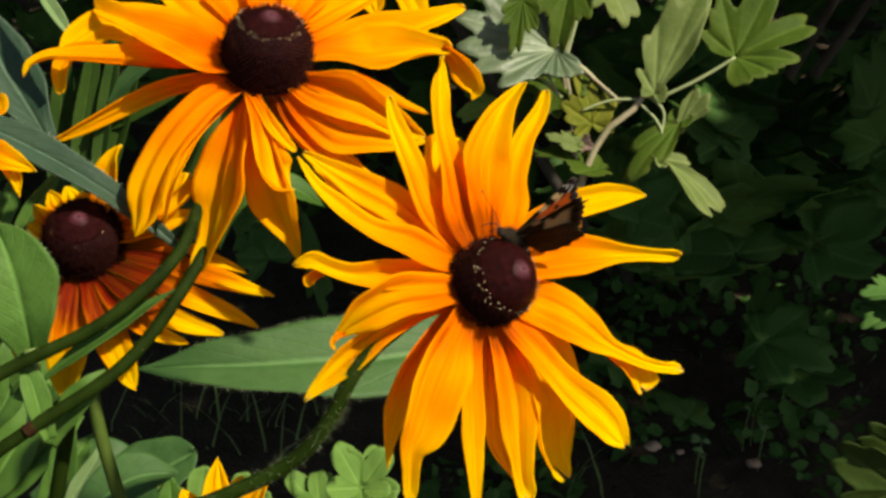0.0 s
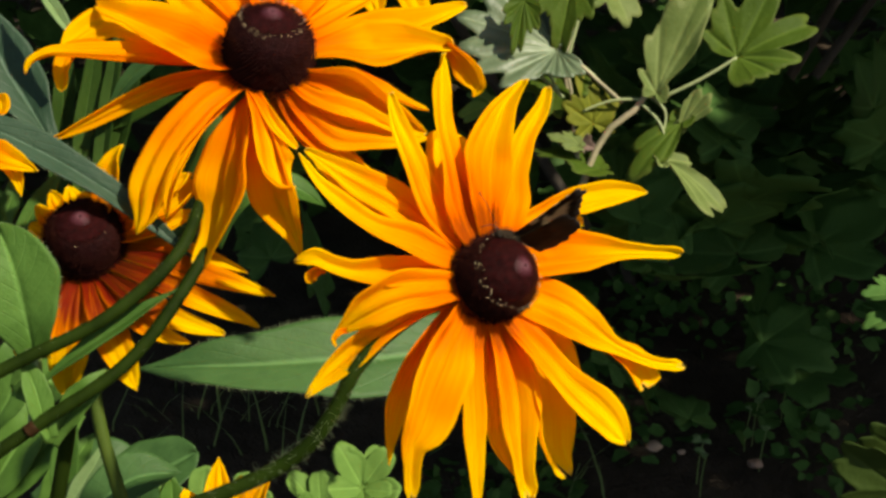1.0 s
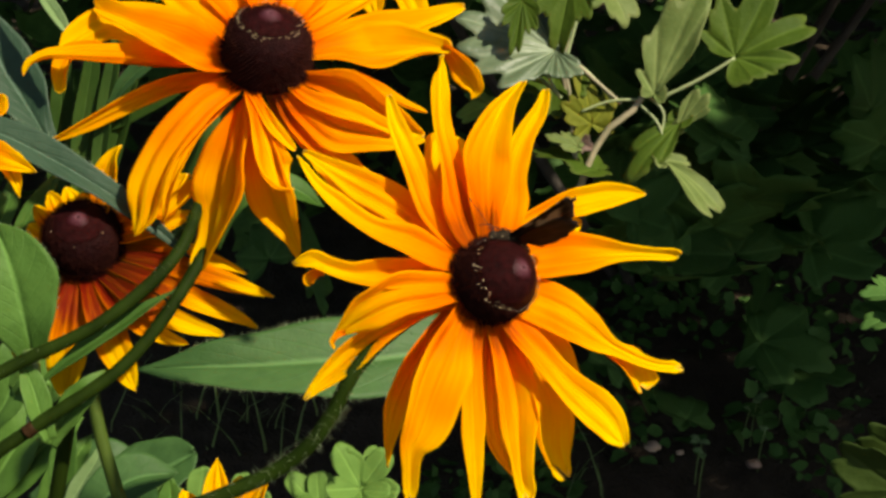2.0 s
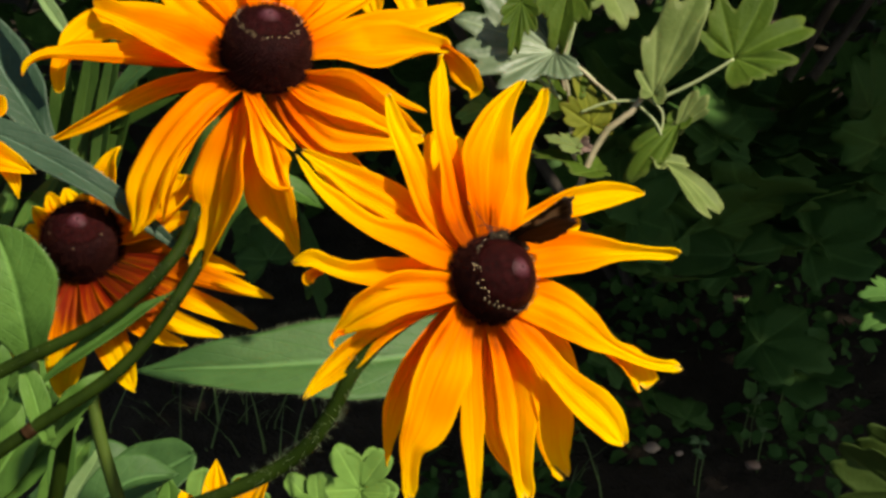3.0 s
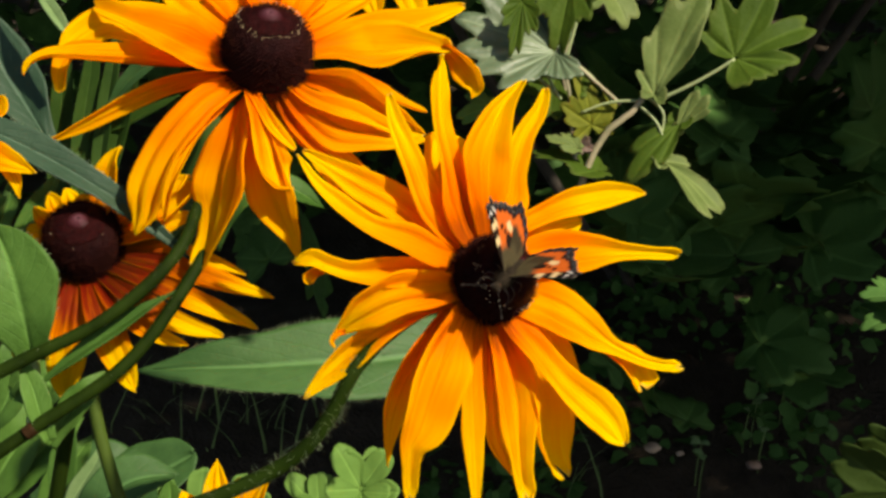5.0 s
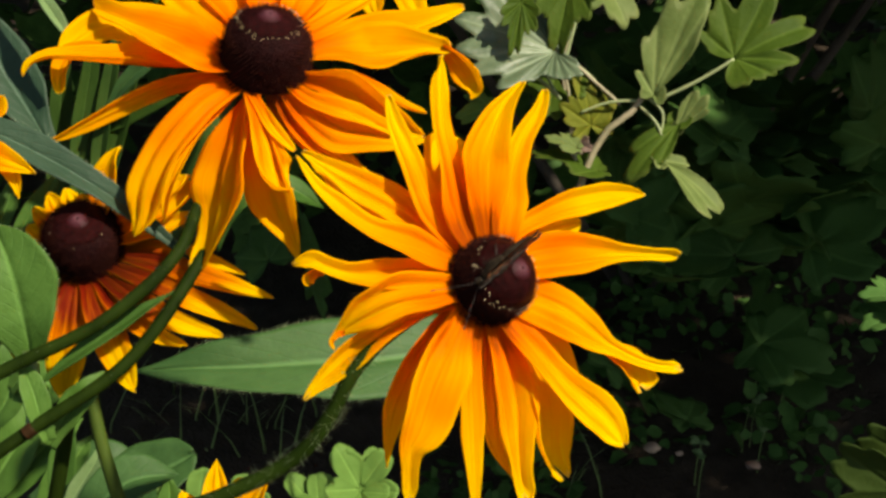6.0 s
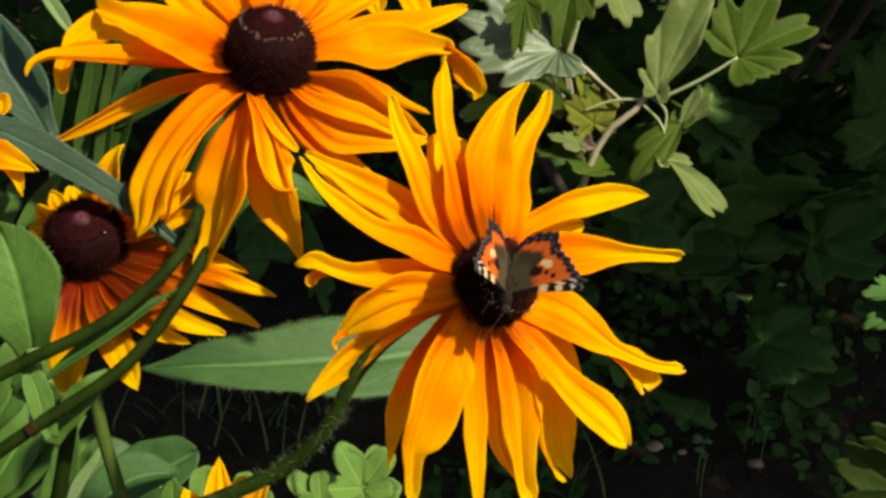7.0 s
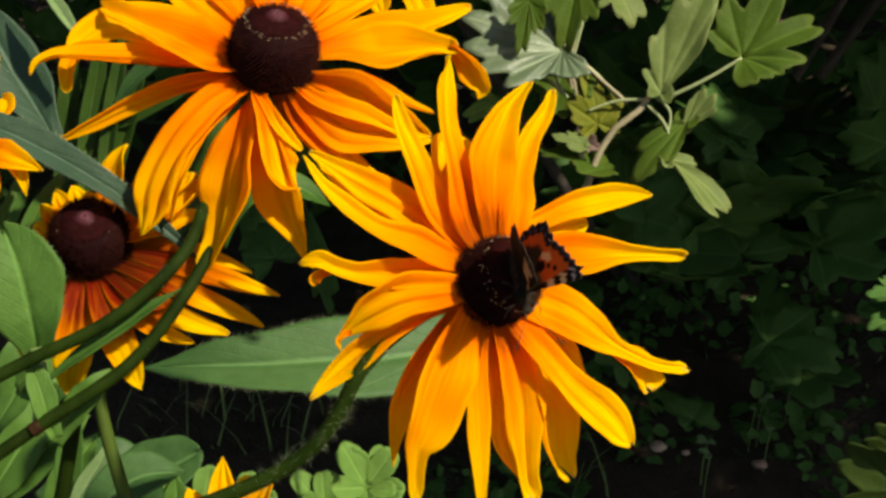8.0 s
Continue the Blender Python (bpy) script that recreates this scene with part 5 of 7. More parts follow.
back_flower = coneflower(
    "coneflower", "orange coneflower behind the taller bloom", (-0.17, 0.36, 0.0), (-0.0272, 0.4505, 0.7381), (0.0995, -0.4226, 0.9009), 0.0115, 0.014,
    [(-0.17, 0.36, -0.03), (-0.17, 0.36, 0.33), (-0.1295, 0.294, 0.6334), (-0.1109, 0.3011, 0.6446), (-0.085, 0.3124, 0.6594), (-0.0694, 0.3293, 0.6762), (-0.0629, 0.349, 0.6856), (-0.0506, 0.404, 0.7039), (-0.0273, 0.4522, 0.7348)], 0.0017,
    [([(-0.0287, 0.4438, 0.7362), (-0.0329, 0.4336, 0.7297), (-0.034, 0.4302, 0.719)], 0.0110, dict(tip=0.3)),
     ([(-0.0269, 0.4438, 0.7362), (-0.0246, 0.4317, 0.7284), (-0.0214, 0.4295, 0.7177)], 0.0120, dict(tip=0.3)),
     ([(-0.0241, 0.4438, 0.7362), (-0.0128, 0.4338, 0.7259), (-0.006, 0.4302, 0.7105)], 0.0120, dict(tip=0.4)),
     ([(-0.0232, 0.4462, 0.7365), (-0.0082, 0.4412, 0.7312), (0.003, 0.4407, 0.7218)], 0.0120, dict(tip=0.3)),
     ([(-0.0307, 0.4462, 0.7365), (-0.0399, 0.4403, 0.7296), (-0.0497, 0.4398, 0.7201)], 0.0120, dict(tip=0.3)),
     ([(-0.031, 0.452, 0.7387), (-0.0431, 0.4612, 0.7391), (-0.0573, 0.469, 0.741)], 0.0120, dict(tip=0.3)),
     ([(-0.0234, 0.452, 0.7387), (-0.0123, 0.4621, 0.7408), (0.0031, 0.469, 0.741)], 0.0120, dict(tip=0.3))], GOLD, 6, 200, 0.0013)


# ---- leaves of the flower bed ----
bed = thing("perennial_clump", (-0.17, 0.37, 0.0), "clump of lance-shaped green leaves round the flower stems", "plant")
part("crown", tube([(-0.17, 0.37, -0.03), (-0.17, 0.37, 0.03), (-0.16, 0.38, 0.2)], 0.012, 0.004, 10, 8), STEM, bed, "short leafy rootstock")


def long_leaf(label, points, width, material, seed, face=(0.1009, -0.5203, 0.848), hairs=0, hair_length=0.0012, **opt):
    """A lance-shaped leaf of the clump."""
    opt.setdefault("ridge", 0.03)
    me = blade(points, width, face, profile="leaf", seed=seed, rows=40, cols=17, thick=0.0004, **opt)
    ob = part("leaf", me, material, bed, label)
    if hairs:
        rng = np.random.default_rng(seed)
        n, m = 40, 17
        v = np.empty(len(me.vertices) * 3)
        me.vertices.foreach_get("co", v)
        g = v.reshape(-1, 3)[:n * m].reshape(n, m, 3)
        roots, ways = [], []
        for k in range(hairs):
            i = int(rng.integers(1, n - 1))
            e, q = ((0, 1), (m - 1, m - 2))[k % 2]
            f = rng.random()
            roots.append(g[i, e] * (1 - f) + g[i - 1, e] * f)
            ways.append(unit(g[i, e] - g[i, q]) + 0.3 * rng.normal(size=3))
        part("leaf_hair", spikes(np.array(roots), np.array(ways), rng.uniform(0.5, 1.2, hairs) * hair_length, 0.00008, 3, 0.05, seed), HAIR, ob, "fringe of pale hairs")["kind"] = "stuff"
    return ob


long_leaf("broad grey-green coneflower leaf with a hairy margin", [(0.0034, 0.4369, 0.5869), (-0.0195, 0.424, 0.5896), (-0.0419, 0.4187, 0.5918), (-0.0682, 0.4154, 0.5917), (-0.0907, 0.415, 0.591), (-0.1129, 0.4181, 0.5878)], 0.0341, LEAF_BLUE, 11,
          (0.2562, -0.4832, 0.8372), 420, 0.0021, cup=0.08, tip=0.02, base=0.7, peak=0.36, sharp=1.35)
long_leaf("long grey-green leaf crossing behind the petals", [(-0.1401, 0.3485, 0.7188), (-0.1187, 0.3454, 0.7108), (-0.0991, 0.3421, 0.7004), (-0.083, 0.3411, 0.6878), (-0.0702, 0.339, 0.6754)], 0.0100, LEAF_GREY, 12,
          (-0.6092, -0.1622, 0.7762), 200, 0.001, cup=0.2, tip=0.05, base=0.6, peak=0.35, sharp=1.5)
long_leaf("broad fresh green leaf with soft hairs", [(-0.1138, 0.3201, 0.6544), (-0.1154, 0.3218, 0.668), (-0.1179, 0.3259, 0.6799), (-0.1238, 0.3356, 0.6897)], 0.0236, LEAF, 13,
          (0.0999, -0.6971, 0.71), 120, 0.001, cup=0.12, tip=0.1, base=0.35, peak=0.5)
long_leaf("narrow dark green leaf beside a stem", [(-0.1097, 0.3096, 0.6529), (-0.0971, 0.3135, 0.6623), (-0.0838, 0.3194, 0.6694), (-0.0732, 0.3252, 0.6741)], 0.0060, LEAF, 14, (-0.303, -0.4764, 0.8253), 0, cup=0.2, tip=0.03, base=0.3, peak=0.45)
long_leaf("bluish green leaf standing upright", [(-0.1496, 0.478, 0.6513), (-0.1603, 0.4887, 0.6643), (-0.1711, 0.4994, 0.6775), (-0.1832, 0.5124, 0.6948)], 0.0244, LEAF_GREY, 15, (0.3094, -0.7228, 0.6179), cup=0.2, tip=0.2, base=0.3, peak=0.5)
long_leaf("pale green leaf leaning upwards", [(-0.1334, 0.4761, 0.6904), (-0.141, 0.4839, 0.6979), (-0.1489, 0.4918, 0.7058), (-0.1551, 0.499, 0.7122)], 0.0054, LEAF_PALE, 16, (0.3094, -0.7228, 0.6179), cup=0.3, tip=0.1, base=0.5)
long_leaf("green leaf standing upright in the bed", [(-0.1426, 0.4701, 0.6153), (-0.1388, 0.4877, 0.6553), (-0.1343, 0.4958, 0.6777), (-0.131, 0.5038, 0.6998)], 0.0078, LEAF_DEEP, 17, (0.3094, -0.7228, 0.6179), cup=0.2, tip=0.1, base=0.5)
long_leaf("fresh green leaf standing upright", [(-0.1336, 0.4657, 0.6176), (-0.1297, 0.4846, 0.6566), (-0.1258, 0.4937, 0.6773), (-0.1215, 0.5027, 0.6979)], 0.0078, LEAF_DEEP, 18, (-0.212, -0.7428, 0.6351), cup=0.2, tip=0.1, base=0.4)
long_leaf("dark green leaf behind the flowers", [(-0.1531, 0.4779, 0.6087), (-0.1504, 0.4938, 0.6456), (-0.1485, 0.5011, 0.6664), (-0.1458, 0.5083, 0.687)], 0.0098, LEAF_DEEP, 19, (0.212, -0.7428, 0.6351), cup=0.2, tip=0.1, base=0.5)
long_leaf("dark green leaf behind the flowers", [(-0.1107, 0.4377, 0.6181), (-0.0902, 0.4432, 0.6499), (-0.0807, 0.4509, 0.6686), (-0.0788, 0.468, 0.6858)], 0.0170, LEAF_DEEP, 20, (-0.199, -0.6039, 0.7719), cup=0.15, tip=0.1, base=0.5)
long_leaf("green leaf behind the drooping petals", [(-0.1023, 0.5396, 0.5734), (-0.0864, 0.5468, 0.598), (-0.0716, 0.5503, 0.5991), (-0.0535, 0.5538, 0.5861)], 0.0169, LEAF, 21, (0, -0.4247, 0.9053), cup=0.1, tip=0.1, base=0.4)
long_leaf("dark green leaf beside a stem", [(-0.1362, 0.3764, 0.652), (-0.1311, 0.3813, 0.6655), (-0.1246, 0.3881, 0.674), (-0.1218, 0.3969, 0.6778)], 0.0062, LEAF, 22, (0.2063, -0.6744, 0.709), cup=0.2, tip=0.1, base=0.5)
long_leaf("dark pointed leaf in front of a yellow flower", [(-0.1484, 0.3869, 0.6504), (-0.143, 0.392, 0.66), (-0.14, 0.3981, 0.6672), (-0.1397, 0.406, 0.6736)], 0.0075, LEAF, 23, (0.2063, -0.6744, 0.709), cup=0.2, tip=0.05, base=0.6, peak=0.4)
long_leaf("broad green leaf near the ground", [(-0.2189, 0.6468, 0.3298), (-0.1968, 0.654, 0.3433), (-0.173, 0.6607, 0.3559), (-0.1482, 0.6667, 0.3673)], 0.0425, LEAF_BLUE, 24, (0.1, -0.45, 0.88), cup=0.12, tip=0.45, base=0.5, peak=0.6)
long_leaf("pale narrow leaf pointing upwards", [(-0.1931, 0.5459, 0.4143), (-0.1821, 0.5511, 0.4318), (-0.1735, 0.5577, 0.4443), (-0.1702, 0.5663, 0.4528)], 0.0095, LEAF_PALE, 25, (0.199, -0.6039, 0.7719), cup=0.3, tip=0.05, base=0.5, peak=0.4)
long_leaf("green leaf low in the bed", [(-0.2496, 0.6603, 0.3297), (-0.2272, 0.6632, 0.3489), (-0.2004, 0.6701, 0.3564), (-0.1824, 0.673, 0.337)], 0.0333, LEAF_BLUE, 26, (0, -0.2924, 0.9563), cup=0.12, tip=0.1)
long_leaf("green leaf low in the bed", [(-0.2229, 0.5875, 0.4653), (-0.2093, 0.5862, 0.4766), (-0.2006, 0.5835, 0.4715), (-0.2083, 0.5834, 0.4576)], 0.0176, LEAF_FRESH, 27, (0, -0.523, 0.8523), cup=0.12, tip=0.2)
long_leaf("fresh green leaf low in the bed", [(-0.2608, 0.6211, 0.3611), (-0.2389, 0.6255, 0.386), (-0.2228, 0.633, 0.4001), (-0.2056, 0.6455, 0.407)], 0.0283, LEAF_FRESH, 28, (0.1009, -0.5203, 0.848), cup=0.15, tip=0.1)
long_leaf("green leaf low in the bed", [(-0.2353, 0.5796, 0.4461), (-0.2243, 0.586, 0.4629), (-0.2199, 0.5942, 0.4783), (-0.2188, 0.6086, 0.4934)], 0.0251, LEAF, 29, (0.1009, -0.5203, 0.848), cup=0.15, tip=0.1)
long_leaf("yellowish green young leaf", [(-0.1232, 0.4837, 0.4619), (-0.122, 0.4869, 0.4721), (-0.1223, 0.4923, 0.4822)], 0.0109, LEAF_FRESH, 30, (0.1009, -0.5203, 0.848), cup=0.15, tip=0.1)
long_leaf("fresh green leaf at the edge of the bed", [(-0.2664, 0.6191, 0.3627), (-0.2474, 0.6242, 0.3909), (-0.2363, 0.6332, 0.4078), (-0.2341, 0.651, 0.4227)], 0.0278, LEAF_FRESH, 41, (0.303, -0.4764, 0.8253), 60, 0.001, cup=0.15, tip=0.1)
long_leaf("fresh green leaf low in the bed", [(-0.2281, 0.5959, 0.3616), (-0.2135, 0.6008, 0.3853), (-0.2042, 0.6096, 0.4019), (-0.195, 0.6225, 0.4116)], 0.0208, LEAF_FRESH, 42, (0.303, -0.4764, 0.8253), cup=0.15, tip=0.1)
long_leaf("green leaf low in the bed", [(-0.1548, 0.4617, 0.4738), (-0.1491, 0.4651, 0.4865), (-0.1345, 0.4708, 0.4972), (-0.1136, 0.4759, 0.4963)], 0.0243, LEAF_BLUE, 43, (0.2049, -0.3206, 0.9248), cup=0.12, tip=0.1)
long_leaf("fresh green leaf below the flower stems", [(-0.1064, 0.3021, 0.6405), (-0.1086, 0.3042, 0.6483), (-0.1104, 0.3071, 0.6537), (-0.114, 0.3122, 0.6595)], 0.0078, LEAF_FRESH, 44, (0.303, -0.4764, 0.8253), cup=0.2, tip=0.1)
long_leaf("soft green leaf below the flower stems", [(-0.1085, 0.3074, 0.6347), (-0.1017, 0.3111, 0.6454), (-0.0971, 0.3133, 0.6496), (-0.0933, 0.3189, 0.6524)], 0.0083, LEAF_FRESH, 45, (0.303, -0.4764, 0.8253), cup=0.2, tip=0.1)
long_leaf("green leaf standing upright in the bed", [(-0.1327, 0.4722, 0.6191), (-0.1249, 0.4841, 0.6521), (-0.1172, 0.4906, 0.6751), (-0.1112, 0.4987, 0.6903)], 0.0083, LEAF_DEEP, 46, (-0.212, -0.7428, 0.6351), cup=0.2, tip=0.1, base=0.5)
long_leaf("bluish green leaf lit by the sun", [(-0.1245, 0.4752, 0.6674), (-0.1128, 0.4766, 0.6808), (-0.0982, 0.4756, 0.6895)], 0.0075, LEAF_BLUE, 47, (0.1, -0.6, 0.78), cup=0.2, tip=0.1, base=0.4)
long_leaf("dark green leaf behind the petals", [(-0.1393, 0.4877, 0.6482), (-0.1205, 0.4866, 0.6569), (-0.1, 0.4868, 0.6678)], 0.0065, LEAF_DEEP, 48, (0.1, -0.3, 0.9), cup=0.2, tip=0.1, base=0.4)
long_leaf("olive green leaf standing low in the bed", [(-0.197, 0.5528, 0.4087), (-0.195, 0.5651, 0.4317), (-0.1897, 0.578, 0.4561)], 0.0139, LEAF, 49, (0.2, -0.6, 0.77), cup=0.2, tip=0.1, base=0.5)
part("leaf_stalk", tube([(-0.1103, 0.2999, 0.6444), (-0.111, 0.3055, 0.6465), (-0.1115, 0.3105, 0.6495), (-0.1125, 0.3155, 0.6546), (-0.1131, 0.318, 0.6594)], 0.0016, 0.0022, 10, 16), STEM_FRESH, bed, "pale green leaf stalk")
part("stem_joint", tube([(-0.1117, 0.3001, 0.6442), (-0.111, 0.3004, 0.6447), (-0.1103, 0.3007, 0.6452), (-0.1096, 0.301, 0.6457)], 0.00205, 0.00195, 12, 14, 0.05, 4), STEM_RED, back_flower, "reddish stem joint")
side_stem = thing("stalk", (-0.2, 0.4, 0.0), "smooth green stalk among low leaves", "stalk")
part("stalk_shaft", tube([(-0.2, 0.4, -0.02), (-0.1062, 0.3716, 0.5365), (-0.1147, 0.3831, 0.5623), (-0.1207, 0.3926, 0.5845), (-0.1221, 0.3972, 0.5932)], 0.0028, 0.0022), OLIVE_STEM, side_stem)


# ---- gooseberry bush ----
def stalk(parent, name, points, r0, r1, material, label=""):
    return part(name, tube(points, r0, r1, 8, 16, 0.06, len(points)), material, parent, label)


bush = thing("currant_bush", (0.1029, 0.7143, 0.0), "currant bush with pale lobed leaves on thin twigs", "bush")
stalk(bush, "twig", [(0.016, 0.62, -0.02), (0.016, 0.60, 0.3), (0.0135, 0.4553, 0.5235), (0.0151, 0.4649, 0.5586), (0.026, 0.4685, 0.5909), (0.0385, 0.4673, 0.6142), (0.0524, 0.4649, 0.6396), (0.0554, 0.4676, 0.6489), (0.0626, 0.4714, 0.6603), (0.0745, 0.4741, 0.6697), (0.0796, 0.4813, 0.683)], 0.0017, 0.0012, TWIG, "thin pale brown twig")
stalk(bush, "twig", [(0.0503, 0.4679, 0.6452), (0.049, 0.4741, 0.661), (0.0458, 0.4831, 0.6779), (0.0486, 0.4929, 0.6922), (0.0558, 0.5039, 0.7086)], 0.0011, 0.0008, TWIG)
stalk(bush, "leaf_stalk", [(0.079, 0.4734, 0.6704), (0.0942, 0.474, 0.678), (0.1078, 0.4761, 0.686)], 0.0008, 0.0006, TWIG_GREEN)
stalk(bush, "leaf_stalk", [(0.0769, 0.4739, 0.6713), (0.082, 0.4705, 0.6671), (0.0814, 0.4671, 0.6606)], 0.0006, 0.0005, TWIG_GREEN)
stalk(bush, "leaf_stalk", [(0.0728, 0.4738, 0.6691), (0.0799, 0.4685, 0.6634), (0.0829, 0.4607, 0.6508)], 0.0006, 0.0005, TWIG_GREEN)
stalk(bush, "leaf_stalk", [(0.075, 0.4743, 0.67), (0.0623, 0.4741, 0.6697), (0.0519, 0.4733, 0.6659)], 0.0006, 0.0005, TWIG_GREEN)
stalk(bush, "leaf_stalk", [(0.0442, 0.4719, 0.6719), (0.0356, 0.4738, 0.6796), (0.0273, 0.4754, 0.6848)], 0.0007, 0.0006, TWIG_GREEN)
stalk(bush, "leaf_stalk", [(0.0426, 0.4718, 0.6737), (0.0377, 0.4741, 0.6824), (0.0345, 0.477, 0.6879)], 0.0006, 0.0005, TWIG_GREEN)
stalk(bush, "twig", [(0.0492, 0.4699, 0.6532), (0.0482, 0.4742, 0.6655), (0.0458, 0.4778, 0.6787), (0.0393, 0.4792, 0.6878)], 0.0008, 0.0006, TWIG)
stalk(bush, "twig", [(0.0667, 0.4748, 0.6687), (0.0571, 0.4778, 0.6765), (0.0475, 0.4805, 0.6838), (0.0422, 0.4805, 0.686)], 0.0007, 0.0006, TWIG)
stalk(bush, "leaf_stalk", [(0.0461, 0.4798, 0.6845), (0.0487, 0.4843, 0.693), (0.0517, 0.4902, 0.7019)], 0.0006, 0.0005, TWIG_GREEN)
stalk(bush, "leaf_stalk", [(0.0636, 0.4762, 0.6693), (0.052, 0.4822, 0.6805), (0.0371, 0.4837, 0.6877)], 0.0006, 0.0005, TWIG_GREEN)
for k, (root, tip, face, mat, opt) in enumerate([
    ((0.108, 0.4763, 0.6864), (0.135, 0.4793, 0.7007), (-0.25, -0.68, 0.68), PALM, dict(deep=0.42, cup=0.12, teeth=0.2, body=0.42, fingers=((0, 1.0, 17), (34, 0.70, 18), (58, 0.52, 20), (-38, 0.92, 22), (-76, 0.74, 24), (-110, 0.52, 24)))),
    ((0.0787, 0.4727, 0.6734), (0.0925, 0.4838, 0.7091), (-0.1, -0.65, 0.75), PALM_PALE, dict(deep=0.4, cup=0.1, fold=0.1, teeth=0.22, body=0.12, fingers=((0, 1.0, 20), (-20, 0.62, 18), (10, 0.8, 12), (-52, 0.26, 20)))),
    ((0.0885, 0.4691, 0.6645), (0.068, 0.4538, 0.6485), (-0.55, -0.72, 0.42), PALM, dict(deep=0.5, cup=0.1, teeth=0.12, fingers=((0, 1.0, 16), (16, 0.74, 16), (-16, 0.62, 15)))),
    ((0.0877, 0.4677, 0.6619), (0.0957, 0.4682, 0.6756), (0, -0.6, 0.79), PALM_PALE, dict(deep=0.5, teeth=0.25, fingers=((0, 1.0, 22), (18, 0.92, 14), (-16, 0.86, 14)))),
    ((0.0812, 0.4613, 0.6519), (0.1042, 0.4436, 0.642), (0.34, -0.3, 0.9), PALM_PALE, dict(deep=0.55, cup=0.1, teeth=0.12, fold=0.15, fingers=((0, 1.0, 13), (19, 1.02, 11), (8, 0.8, 22), (-34, 0.34, 34), (66, 0.26, 34)))),
    ((0.0417, 0.4754, 0.6891), (0.0097, 0.4663, 0.6933), (0.3, -0.45, 0.84), PALM_SILVER, dict(deep=0.3, fold=0.02, cup=0.05, teeth=0.3, rib=0.06, body=0.4, fingers=((0, 1.0, 24), (-26, 0.84, 22), (28, 1.05, 26), (58, 1.1, 28)))),
    ((0.0477, 0.4883, 0.7133), (0.0413, 0.4722, 0.6916), (-0.1, -0.5, 0.85), PALM, dict(deep=0.35, fold=0.15, spread=0.5, teeth=0.2)),
    ((0.052, 0.4687, 0.6551), (0.0557, 0.4655, 0.6545), (-0.5, -0.6, 0.6), DRY, dict(lobes=3, deep=0.3, fold=0.3)),
    ((0.0560, 0.4733, 0.6610), (0.0530, 0.4790, 0.6790), (0.1, -0.5, 0.86), PALM_YELLOW, dict(deep=0.42, teeth=0.26, spread=0.7)),
    ((0.0607, 0.5, 0.7097), (0.07, 0.4866, 0.6974), (0.1975, -0.3527, 0.9147), PALM_PALE, dict(deep=0.3)),
    ((0.019, 0.4847, 0.664), (0.0066, 0.4793, 0.6623), (0.0995, -0.4226, 0.9009), PALM_FRESH, dict(lobes=3, deep=0.5)),
    ((0.0208, 0.4847, 0.6554), (0.0261, 0.4772, 0.6499), (0.0995, -0.4226, 0.9009), PALM, dict(lobes=3, deep=0.5)),
    ((0.0592, 0.4677, 0.6448), (0.036, 0.4666, 0.6555), (0.1009, -0.0428, 0.994), PALM, dict(lobes=3, deep=0.3, spread=0.55)),
    ((0.0428, 0.4849, 0.6772), (0.0396, 0.4719, 0.6654), (0, -0.4247, 0.9053), PALM, dict(lobes=3, deep=0.3)),
    ((0.1894, 0.4815, 0.5727), (0.1718, 0.4733, 0.5744), (-0.3293, -0.1239, 0.9361), PALM_DARK, dict(deep=0.4)),
    ((0.1901, 0.4865, 0.5779), (0.1731, 0.4829, 0.5839), (-0.3293, -0.1239, 0.9361), PALM_DARK, dict(deep=0.4)),
    # Two leaves darkened as if shaded: darker colour, faces tilted off the sun.
    ((0.1759, 0.4155, 0.5339), (0.1507, 0.4151, 0.5501), (-0.6, -0.74, 0.3), PALM_SHADED, dict(deep=0.4, teeth=0.2)),
    ((0.1819, 0.4257, 0.5423), (0.1609, 0.4212, 0.5551), (-0.6, -0.74, 0.3), PALM_SHADED, dict(lobes=3, deep=0.4, teeth=0.2)),
    ((0.029, 0.4762, 0.7077), (0.0256, 0.4633, 0.6939), (0.1, -0.5, 0.86), PALM, dict(deep=0.4, spread=0.45, fold=0.2, teeth=0.24, rib=0.03)),
    ((0.0505, 0.4662, 0.6548), (0.0394, 0.4668, 0.66), (0.1, -0.4, 0.9), PALM_PALE, dict(lobes=3, deep=0.4, spread=0.5, teeth=0.15)),
]):
    part("leaf", palm(root, tip, face, seed=60 + k, **opt), mat, bush)


